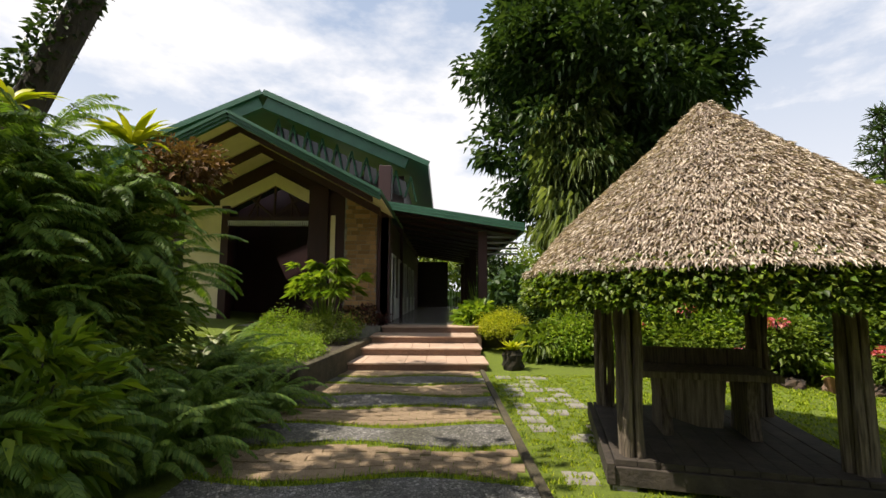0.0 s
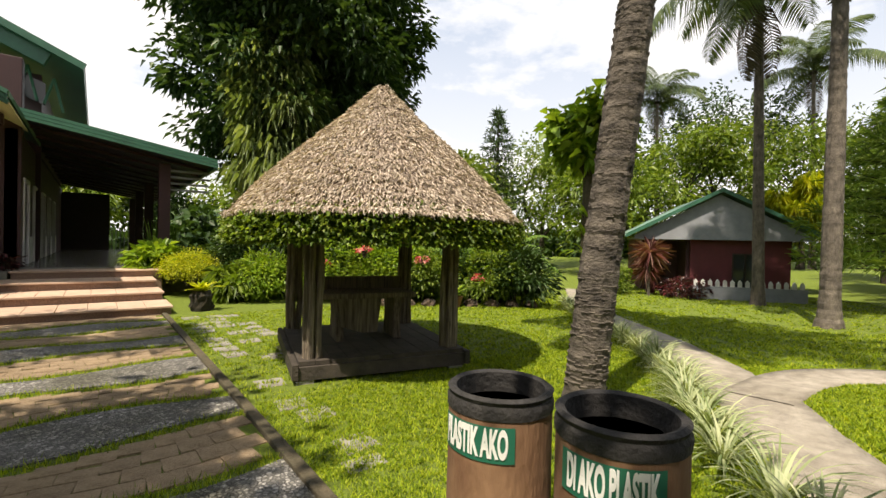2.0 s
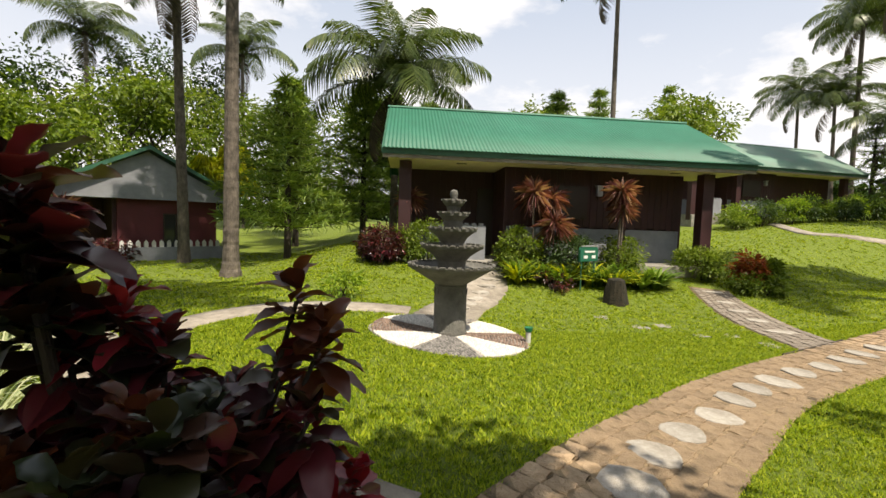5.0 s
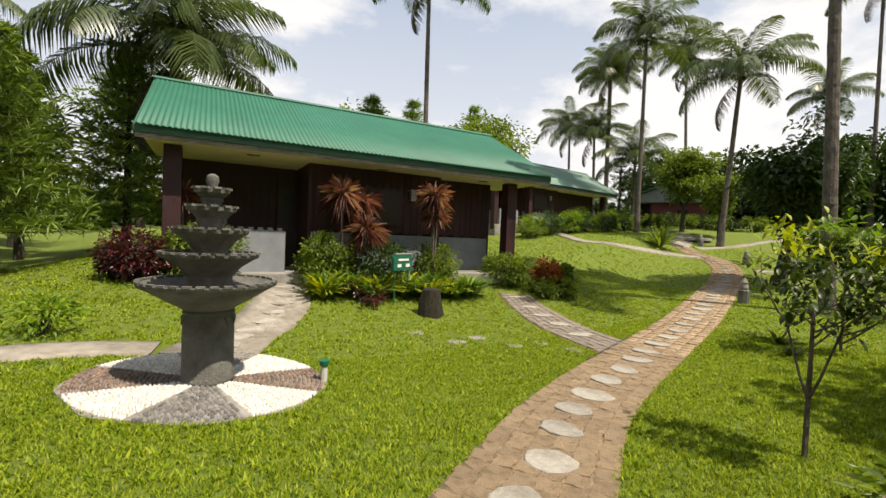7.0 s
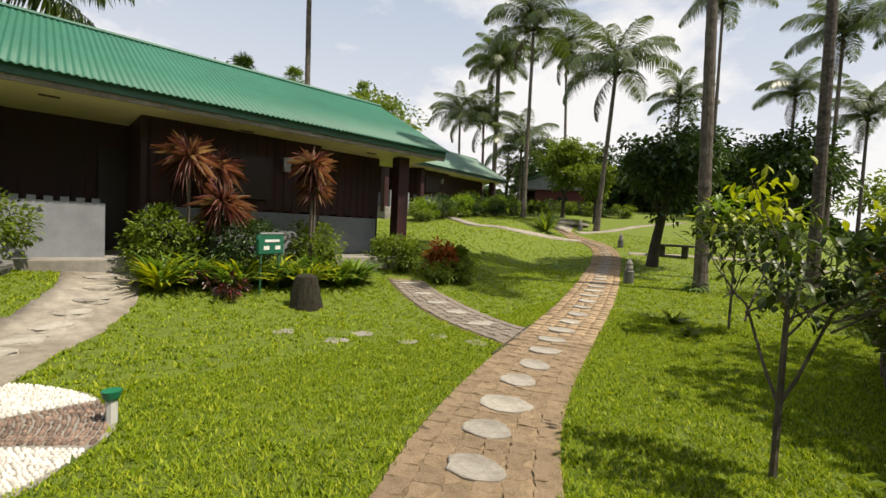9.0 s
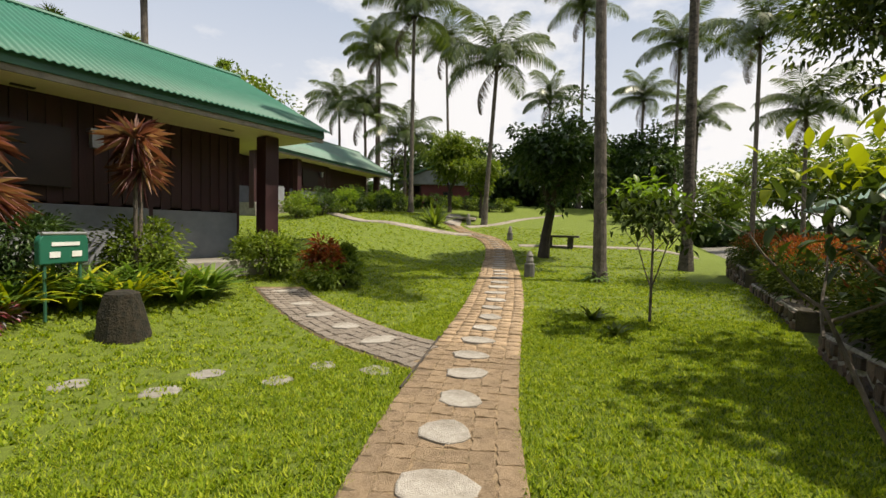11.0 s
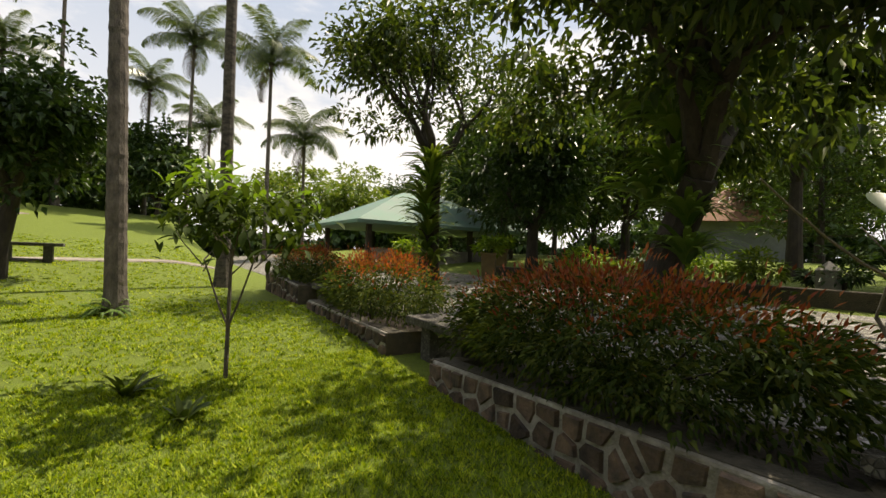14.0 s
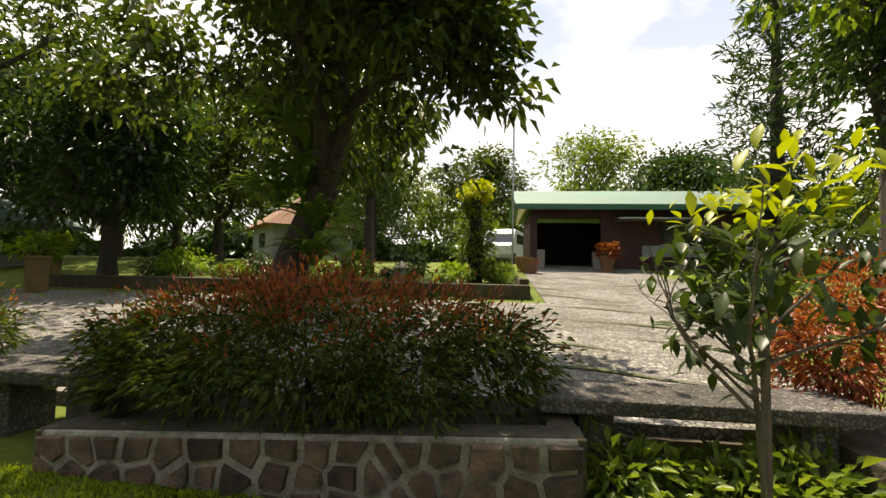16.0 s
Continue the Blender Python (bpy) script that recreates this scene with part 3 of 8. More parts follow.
    def chevron(name, top, drop, half, y, t, material, slope=0.70, label=""):
        pts = [(ax - half, top - half * slope), (ax, top), (ax + half, top - half * slope), (ax + half, top - half * slope - drop), (ax, top - drop), (ax - half, top - half * slope - drop)]
        Geo().prism(pts, -y, -y - t, T).part(name, material, h, label)
    chevron("gable_band", 5.40, 0.42, 1.75, 14.0, 0.12, M_CREAM, 0.52, "cream gable band")
    chevron("gable_board", 5.95, 0.95, 3.6, 14.15, 0.1, M_MAROON, 0.525, "maroon gable board")
    chevron("gable_frame", 5.90, 0.22, 3.6, 12.7, 0.14, M_MAROON, 0.525, "maroon gable frame")
    chevron("gable_frame", 5.92, 0.14, 3.6, 11.3, 0.12, M_MAROON, 0.525, "maroon gable frame")
    Geo().box(-7.0, 13.98, 3.72, -4.28, 14.12, 3.95).part("tie_beam", M_MAROON, h)
    for i in range(44):
        x = -6.9 + i * 0.06
        Geo().prism([(x, 3.82), (x + 0.05, 3.82), (x + 0.04, 3.66), (x + 0.02, 3.64)], -13.95, -13.97, T).part("fringe_slat", M_WHITE, h)
    for a, b in (((-5.45, 3.95), (-5.45, 5.0)), ((-5.45, 3.95), (-6.2, 4.55)), ((-5.45, 3.95), (-4.7, 4.55)), ((-6.0, 3.95), (-6.0, 4.6)), ((-4.9, 3.95), (-4.9, 4.6)), ((-6.3, 3.95), (-5.9, 4.7)), ((-4.6, 3.95), (-5.0, 4.7))):
        Geo().tube([(a[0], 14.06, a[1]), (b[0], 14.06, b[1])], 0.045, 6).part("truss_strut", M_MAROON, h)

    def slope_roof(name, pts, t, material, label=""):
        """A roof sheet on four corners, t thick."""
        P = [Vector(p) for p in pts]
        n = (P[1] - P[0]).cross(P[3] - P[0]).normalized() * t
        Geo().add(P + [p + n for p in P], [(3, 2, 1, 0), (4, 5, 6, 7), (0, 1, 5, 4), (1, 2, 6, 5), (2, 3, 7, 6), (3, 0, 4, 7)]).part(name, material, h, label)
    # porch roof
    for sgn in (1, -1):
        e = ax + sgn * 3.87
        slope_roof("porch_roof", [(ax, 10.75, 6.05), (e, 10.75, 4.02), (e, 17, 4.02), (ax, 17, 6.05)][:: sgn], 0.07, M_ROOF_DK, "dark green porch roof sheet")
        for k in range(3):
            slope_roof("fascia", [(ax, 10.66 + 0.04 * k, 6.03 - 0.085 * k), (e, 10.66 + 0.04 * k, 4.0 - 0.085 * k), (e, 10.76 + 0.04 * k, 4.0 - 0.085 * k), (ax, 10.76 + 0.04 * k, 6.03 - 0.085 * k)][:: sgn], 0.075, M_GREEN, "green moulded fascia board")
        slope_roof("soffit", [(ax, 10.9, 5.97), (e, 10.9, 3.94), (e, 14.1, 3.94), (ax, 14.1, 5.97)][:: sgn], -0.02, M_CREAM, "cream soffit")
    # main roof behind
    mx, mz, my = -7.1, 9.3, 16.6
    for sgn in (1, -1):
        e = mx + sgn * 6.5
        slope_roof("main_roof", [(mx, my, mz), (e, my, 6.45), (e, 29, 6.45), (mx, 29, mz)][:: sgn], 0.1, M_ROOF_DK, "dark green main roof sheet")
        slope_roof("barge_board", [(mx, my - 0.12, mz - 0.05), (e, my - 0.12, 6.40), (e, my, 6.40), (mx, my, mz - 0.05)][:: sgn], 0.2, M_GREEN, "green barge board")
        slope_roof("gable_soffit", [(mx, my + 0.02, mz - 0.55), (e - sgn * 0.9, my + 0.02, 6.35), (e - sgn * 0.9, my + 0.3, 6.35), (mx, my + 0.3, mz - 0.55)][:: sgn], 0.45, M_GREEN, "pale green gable panel")
    Geo().box(mx - 6.2, 17.6, FZ, mx + 5.5, 17.8, 6.3).box(-1.9, 17.8, 3.9, -1.65, 29, 6.3).part("upper_wall", M_MAROON, h, "dark maroon upper wall")
    gl = Geo()
    for i in range(9):
        x = mx + 0.3 + i * 0.6
        top = mz - 0.75 - (x - mx) * 0.44
        gl.add([Vector((x, 17.4, top - 0.75)), Vector((x + 0.5, 17.4, top - 0.97)), Vector((x + 0.5, 17.4, top - 0.30)), Vector((x, 17.4, top - 0.08))], [(0, 1, 2, 3)])
    gl.part("clerestory_pane", M_GLASS, h, "row of slanted clerestory panes")
    for i in range(10):
        x = mx + 0.1 + i * 0.6
        top = mz - 0.6 - (x - mx) * 0.44
        for q, dz in ((0.08, 0.9), (0.52, 1.1)):
            Geo().tube([(x + q, 17.3, top - dz), (x + 0.30, 17.3, top - 0.1)], 0.04, 5).part("clerestory_strut", M_GREEN, h)
    # veranda lean-to
    slope_roof("veranda_roof", [(-2.0, 13.3, 4.32), (2.45, 13.3, 3.62), (2.45, 31, 3.62), (-2.0, 31, 4.32)], 0.06, M_ROOF_DK, "dark green veranda roof")
    for k in range(3):
        slope_roof("fascia", [(-2.0, 13.24 - 0.03 * k, 4.30 - 0.09 * k), (2.47, 13.24 - 0.03 * k, 3.60 - 0.09 * k), (2.47, 13.3 - 0.03 * k, 3.60 - 0.09 * k), (-2.0, 13.3 - 0.03 * k, 4.30 - 0.09 * k)], 0.075, M_GREEN, "green ribbed fascia")
    Geo().box(2.38, 13.3, 3.38, 2.48, 31, 3.62).part("gutter", M_GREEN, h)
    # Ceiling colour carries the shade under the lean-to roof.
    slope_roof("veranda_ceiling", [(-1.72, 13.42, 4.16), (2.36, 13.42, 3.50), (2.36, 30.9, 3.50), (-1.72, 30.9, 4.16)], 0.03, M_BLACKINT, "boarded veranda ceiling with shade in its near-black colour")
    for k in range(12):
        slope_roof("rafter", [(-1.72, 14.2 + 1.4 * k, 4.08), (2.36, 14.2 + 1.4 * k, 3.42), (2.36, 14.28 + 1.4 * k, 3.42), (-1.72, 14.28 + 1.4 * k, 4.08)], 0.07, M_MAROON)
    for k in range(4):
        Geo().box(1.4, 14 + 0.0, 3.3 - k * 0.18, 2.4, 14.05, 3.36 - k * 0.18).part("louvre_slat", M_GREYWALL, h, "grey louvre slat")
    # bricks of the pillar
    r = random.Random(4)
    z, row = FZ + 0.01, 0
    me = Geo().box(-0.5, -0.02, -0.5, 0.5, 0.02, 0.5).mesh("stone_brick", M_BRICK)
    while z < 4.55:
        hh = r.uniform(0.10, 0.19)
        x = -3.12 + r.uniform(0.02, 0.1)
        while x < -2.14:
            wd = min(r.uniform(0.14, 0.36), -2.09 - x)
            ob = put(me, "stone_brick", h)
            ob.matrix_basis = pose(x + wd / 2, 13.84 - r.uniform(0, 0.02), z + hh / 2) @ Matrix.Diagonal((wd - 0.016, 1, hh - 0.016, 1))
            x += wd
        z += hh
    return h


def steps():
    s = thing("steps", pose(0, 0, 0), "four broad terracotta-topped garden steps with speckled risers", "steps", kind="structure")
    ex = [(-2.1, 0.94, 9.42, 10.5), (-1.95, 0.9, 10.5, 11.55), (-1.85, 0.86, 11.55, 12.6), (-1.7, 1.1, 12.6, 13.28)]
    for i, (x0, x1, ya, yb) in enumerate(ex):
        z1 = -0.10 + 0.175 * (i + 1)
        Geo().box(x0, ya, -0.35, x1, yb + 0.3, z1 - 0.035).part("riser", M_RISER, s, "speckled brown riser", bevel=0.01)
        n = 7
        wd = (x1 - x0 + 0.06) / n
        for k in range(n):
            Geo().box(x0 - 0.03 + k * wd + 0.003, ya - 0.05, z1 - 0.04, x0 - 0.03 + (k + 1) * wd - 0.003, yb + 0.02, z1 - 0.001 * (k % 2)).part("tread_tile", M_STEP, s, bevel=0.006)
    return s


hall()
steps()

# ---------- hall walk of waved pebble and clay bands ----------
WALK_X0, WALK_X1 = -2.2, 0.78


def hall_walk():
    w = tagged(put(Geo().box(WALK_X0, -1.6, -0.30, WALK_X1, 9.45, -0.125).mesh("walk_bed", M_JOINT), "pavement"), "broad garden walk of pebble and clay bands with grass joints", "walk", kind="structure")
    Geo().box(WALK_X1, -1.6, -0.3, WALK_X1 + 0.09, 9.42, -0.055).part("edging", M_MOSSWALL, w, "narrow concrete edging", bevel=0.01)
    r = random.Random(8)
    xs = np.linspace(WALK_X0, WALK_X1, 25)
    y, i = -1.5, 0
    while y < 8.9:
        dep = 0.72 if i % 2 else 0.62
        ph = i * 2.1
        lo = [y + 0.10 * math.sin(x * 2.6 + ph) for x in xs]
        hi = [y + dep + 0.10 * math.sin(x * 2.6 + ph + 2.1) for x in xs]
        if i % 2 == 0:
            pts = list(zip(xs, lo)) + list(zip(xs[::-1], hi[::-1]))
            Geo().prism([(float(a), float(b)) for a, b in pts], -0.2, -0.085).part("pebble_band", M_GRAVEL, w, "grey washed pebble band")
        else:
            me = Geo().box(-0.5, -0.5, -0.05, 0.5, 0.5, 0).mesh("clay_block", M_PAVER)
            nb = 4
            for b in range(nb):
                k = int(len(xs) * 0 + 13)
                off = 0.5 * (b % 2)
                for j in range(k):
                    xc = WALK_X0 + (j + 0.5 + off * 0.9) * (WALK_X1 - WALK_X0) / (k + 0.5)
                    yl, yh = np.interp(xc, xs, lo), np.interp(xc, xs, hi)
                    yc = lerp(yl, yh, (b + 0.5) / nb)
                    ob = put(me, "clay_block", w)
                    ob.matrix_basis = pose(xc, yc, -0.088 + r.uniform(-0.004, 0.004), 0, 0, r.uniform(-2, 2) + 9 * math.cos(xc * 2.6 + ph)) @ Matrix.Diagonal((0.215, (yh - yl) / nb - 0.012, 1, 1))
        y += dep + 0.13
        i += 1
    return w


hall_walk()

# ---------- gazebo ----------


def gazebo():
    g = thing("gazebo", pose(2.68, 4.58, gz(2.8, 4.9), 0, 0, -14), "round-roofed thatched garden hut on timber posts", "gazebo")
    P = 0.24
    for i in range(11):
        x = -1.02 + i * 0.177
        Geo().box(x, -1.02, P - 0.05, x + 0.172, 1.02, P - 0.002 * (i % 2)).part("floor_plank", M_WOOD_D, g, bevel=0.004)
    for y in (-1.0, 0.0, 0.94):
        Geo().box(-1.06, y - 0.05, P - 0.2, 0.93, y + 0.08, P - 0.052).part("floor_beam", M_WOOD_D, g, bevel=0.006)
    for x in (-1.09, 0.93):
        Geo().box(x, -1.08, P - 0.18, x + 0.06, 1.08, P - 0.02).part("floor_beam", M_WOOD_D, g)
    for x, y in ((-0.95, -0.95), (0.82, -0.95), (-0.95, 0.95), (0.82, 0.95), (0, 0)):
        Geo().box(x - 0.09, y - 0.09, -0.15, x + 0.09, y + 0.09, P - 0.2).part("foot_block", M_CONC, g)
    r = random.Random(3)
    for x, y in ((-0.86, -0.86), (0.80, -0.84), (-0.88, 0.90), (0.80, 0.86)):
        for k in range(5):
            a = k * 1.257 + 0.6
            dx, dy = 0.075 * math.cos(a), 0.07 * math.sin(a)
            pts = [(x + dx + r.uniform(-0.012, 0.012), y + dy + r.uniform(-0.012, 0.012), lerp(P, 1.95, j / 6)) for j in range(7)]
            Geo().tube(pts, [0.044 - 0.002 * j for j in range(7)], 8, 0.28, r).part("post", M_WOOD, g, smooth=True)
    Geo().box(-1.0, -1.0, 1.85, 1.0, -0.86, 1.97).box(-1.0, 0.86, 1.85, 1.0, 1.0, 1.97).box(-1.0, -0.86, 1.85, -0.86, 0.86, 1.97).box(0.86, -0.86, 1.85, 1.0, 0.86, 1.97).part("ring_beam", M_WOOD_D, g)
    # roof: cone bed, then straw in courses
    R, H0 = 1.82, 1.76
    ox, oy = 0.10, -0.07
    Geo().lathe([(R - 0.08, H0 - 0.02), (R - 0.02, H0 + 0.06), (1.45, 2.22), (0.97, 2.68), (0.5, 3.10), (0.14, 3.47), (0.02, 3.62)], 40, at=(ox, oy, 0)).part("roof_bed", M_THATCH_B, g)
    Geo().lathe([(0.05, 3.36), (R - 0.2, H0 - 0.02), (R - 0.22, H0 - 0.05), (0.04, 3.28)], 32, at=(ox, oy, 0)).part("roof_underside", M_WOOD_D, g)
    rng = np.random.default_rng(2)
    n = 78000
    k = np.sqrt(rng.random(n))
    rad = 0.03 + (R + 0.02) * k
    a = rng.random(n) * 2 * np.pi
    prof_r, prof_z = [0.0, 0.14, 0.5, 0.97, 1.45, R], [3.66, 3.50, 3.13, 2.71, 2.25, H0 + 0.05]
    z = np.interp(rad, prof_r, prof_z) + rng.uniform(0.0, 0.035, n)
    # courses overlap in steps
    z += 0.014 * ((rad * 7.0) % 1.0)
    Pn = np.column_stack([ox + rad * np.cos(a), oy + rad * np.sin(a), z])
    D = np.column_stack([np.cos(a), np.sin(a), np.full(n, -0.86)]) + rng.normal(0, 0.62, (n, 3)) * [1, 1, 0.45]
    leaves_part("thatch", Pn, D, 0.075, 0.0145, M_THATCH, g, rng, "dry grey-brown grass thatch", 0.05)
    # creeping fig round the eave
    n = 34000
    a = rng.random(n) * 2 * np.pi
    band = 0.21 + 0.06 * np.sin(a * 3 + 1) + 0.04 * np.sin(a * 7)
    rad = R - 0.02 + rng.normal(0, 0.05, n) - 0.0 * a
    z = H0 - 0.25 + band * 1.75 * rng.random(n) + rng.normal(0, 0.02, n)
    rad = rad - np.maximum(z - H0 - 0.03, 0) * 1.2
    Pn = np.column_stack([ox + rad * np.cos(a), oy + rad * np.sin(a), z])
    D = np.column_stack([np.cos(a), np.sin(a), np.full(n, -0.2)]) + rng.normal(0, 0.6, (n, 3))
    leaves_part("creeper", Pn[: n * 3 // 4], D[: n * 3 // 4], 0.045, 0.04, L_CREEP, g, rng, "green creeper along the eave")
    leaves_part("creeper_tip", Pn[n * 3 // 4:], D[n * 3 // 4:], 0.045, 0.04, L_LIGHT, g, rng, "fresh green creeper tips")
    return g


gazebo()


def garden_table():
    t = thing("garden_table", pose(2.62, 4.62, gz(2.8, 4.9) + 0.24, 0, 0, -14), "weathered wooden table on slab legs in the hut", "table")
    Geo().box(-0.62, -0.36, 0.56, 0.62, 0.30, 0.63).part("tabletop", M_WOOD, t, bevel=0.012)
    Geo().box(-0.62, 0.22, 0.63, 0.62, 0.30, 0.80).part("back_board", M_WOOD, t, "low wooden back board", bevel=0.01)
    for x in (-0.36, 0.40):
        Geo().prism([(-0.26, 0), (0.26, 0), (0.2, 0.3), (0.25, 0.56), (-0.25, 0.56), (-0.2, 0.3)], x - 0.05, x + 0.05, pose(0, 0, 0, 90, 0, 90)).part("leg", M_WOOD, t, bevel=0.01)
    Geo().prism([(-0.36, 0.2), (-0.1, 0.12), (0.1, 0.12), (0.15, 0.56), (-0.4, 0.56)], 0.26, 0.32, pose(0, 0, 0, 90, 0, 0)).part("apron", M_WOOD, t)
    return t


garden_table()

# ---------- cottages ----------


def sheet_roof(parent, name, L, run, z0, z1, y0, material, pitch=0.10, flip=False, label=""):
    """Corrugated sheet from the eave y0 up over run, waves along x."""
    nx = int(L / pitch * 8)
    x = np.linspace(0, L, nx)
    w = 0.012 * np.sin(2 * np.pi * x / pitch)
    V = []
    for k in (0, 0.5, 1):
        V.append(np.column_stack([x, np.full(nx, y0 + run * k), z0 + (z1 - z0) * k + w]))
    V.append(V[0] - [0, 0, 0.03])
    V = np.concatenate([V[3], V[0], V[1], V[2]])
    i = np.arange(nx - 1)
    F = np.concatenate([np.stack([i + k * nx, i + 1 + k * nx, i + 1 + (k + 1) * nx, i + (k + 1) * nx], 1) for k in range(3)])
    me = raw_mesh(name, V, F[:, ::-1] if flip else F, material)
    me.polygons.foreach_set("use_smooth", [True] * len(me.polygons))
    return put(me, name, parent, label)


def cottage(L, m, depth=6.6, roof=M_ROOF, label="", old=False):
    """Long maroon guest cottage: low porch under the front eave, gable ends. Local x runs along the eave, y inward, floor at 0."""
    c = thing("cottage", m, label, "cottage", "guest cottages")
    ez, rz = 2.66, 4.55
    rd = depth / 2
    Geo().box(0.4, 0.35, -1.2, L - 0.6, depth - 0.3, 0).part("plinth", M_CONC, c, "grey concrete plinth", bevel=0.02)
    g = 0.06
    for x0, x1, y in ((0.45, 3.35, 2.5), (3.35, 6.7, 0.95), (6.7, L - 1.2, 1.35)):
        Geo().box(x0, y + 0.02, 0.98, x1, y + 0.18, ez - 0.02).part("wall", M_MAROON, c)
        n = int((x1 - x0) / 0.19)
        for i in range(n):
            a = x0 + i * (x1 - x0) / n
            Geo().box(a + 0.008, y, 0.95 + (0.05 if i % 2 else 0.0), a + (x1 - x0) / n - 0.008, y + 0.02, ez - 0.03).part("board", M_MAROON, c)
        Geo().box(x0, y - 0.04, 0.0, x1, y + 0.2, 0.94).part("dado", M_GREYWALL, c, "grey plastered base wall", bevel=0.01)
    for x, ya, yb in ((3.35, 0.95, 2.6), (6.7, 0.95, 1.5), (L - 1.2, 1.35, depth - 0.5), (0.45, 2.5, depth - 0.5)):
        Geo().box(x - 0.08, ya, 0.0, x + 0.08, yb, ez - 0.02).part("end_wall", M_MAROON, c)
    Geo().box(0.45, depth - 0.6, 0, L - 1.2, depth - 0.42, ez).part("back_wall", M_MAROON, c)
    # low porch wall with a crenellated top
    lw = Geo().box(1.15, 0.75, 0, 2.75, 0.88, 0.92)
    for i in range(8):
        lw.box(1.17 + i * 0.2, 0.75, 0.92, 1.28 + i * 0.2, 0.88, 0.99)
    lw.part("porch_wall", M_GREYWALL, c, "low grey porch wall with small battlements")
    for x in (0.55, L - 0.95):
        Geo().box(x - 0.16, 0.45, -0.3, x + 0.16, 0.77, ez - 0.12).part("post", M_MAROON, c, "thick maroon post", bevel=0.015)
    Geo().box(2.78, 2.42, 0, 3.28, 2.48, 2.05).part("door", M_BLACKINT, c, "dark brown door")
    Geo().box(4.3, 0.86, 1.2, 5.6, 0.93, 2.1).part("window", M_BLACKINT, c, "dark shuttered window")
    lamp = Geo().box(5.85, 0.8, 1.85, 6.0, 0.93, 2.1).part("wall_lamp", M_METAL, c, "grey wall lantern")
    Geo().prism([(5.82, 0.77), (6.03, 0.77), (6.03, 0.95), (5.82, 0.95)], 2.1, 2.14).part("cap", M_METAL, lamp)
    # soffit and fascia
    Geo().box(0.1, 0.06, ez - 0.10, L - 0.1, 2.5, ez - 0.06).part("soffit", M_CREAM, c, "cream painted soffit")
    for x in (1.9, 4.9, 7.9):
        Geo().box(x, 0.7, ez - 0.112, x + 0.26, 0.8, ez - 0.1).part("soffit_vent", M_BLACKINT, c)
    Geo().box(-0.02, 0.0, ez - 0.12, L + 0.02, 0.04, ez - 0.02).part("lower_fascia", M_CONC_L, c, "weathered pale fascia")
    Geo().box(-0.02, -0.03, ez - 0.03, L + 0.02, 0.03, ez + 0.14).part("fascia", M_GREEN, c, "dark green fascia board")
    sheet_roof(c, "roof_sheet", L + 0.1, rd + 0.12, ez + 0.13, rz, -0.12, roof, label="green corrugated roof sheet")
    ob = sheet_roof(c, "back_roof_sheet", L + 0.1, -(rd + 0.12), ez + 0.13, rz, depth + 0.12, roof, flip=True)
    Geo().tube([(-0.05, rd, rz + 0.01), (L + 0.12, rd, rz + 0.01)], 0.06, 8).part("ridge_cap", roof, c)
    T = pose(0, 0, 0, 90, 0, 90)
    for x in (0.3, L - 0.6):
        Geo().prism([(0.3, ez), (depth - 0.3, ez), (rd, rz - 0.12)], x, x + 0.12, T).part("gable", M_GREYWALL, c, "grey gable panel")
    for x in (-0.05, L - 0.03):
        for a, b in (((0.0, ez - 0.02), (rd, rz - 0.16)), ((depth, ez - 0.02), (rd, rz - 0.16))):
            Geo().prism([a, b, (b[0], b[1] + 0.13), (a[0], a[1] + 0.13)], x, x + 0.06, T).part("barge_board", M_GREEN, c)
    return c


# local y must point away from the lawn, so the eave is walked so that the house lies on its far side
def eave(x0, y0, x1, y1, z, L):
    u = Vector((x1 - x0, y1 - y0, 0)).normalized()
    v = Vector((-u.y, u.x, 0))
    return Matrix(((u.x, v.x, 0, x0), (u.y, v.y, 0, y0), (0, 0, 1, z), (0, 0, 0, 1)))


FL1 = 0.38
c1 = cottage(9.8, eave(11.3, -2.2, 10.35, -11.95, FL1, 9.8), label="maroon guest cottage with bright green corrugated roof")
c3 = cottage(12.6, eave(20.84, -18.86, 21.7, -31.4, 2.2, 12.6), 5.6, M_ROOF_OLD, "maroon guest cottage with faded green metal roof")


Geo().box(3.4, 0.45, -0.3, 3.72, 0.77, 2.54).part("post", M_MAROON, c3, "thick maroon post", bevel=0.015)


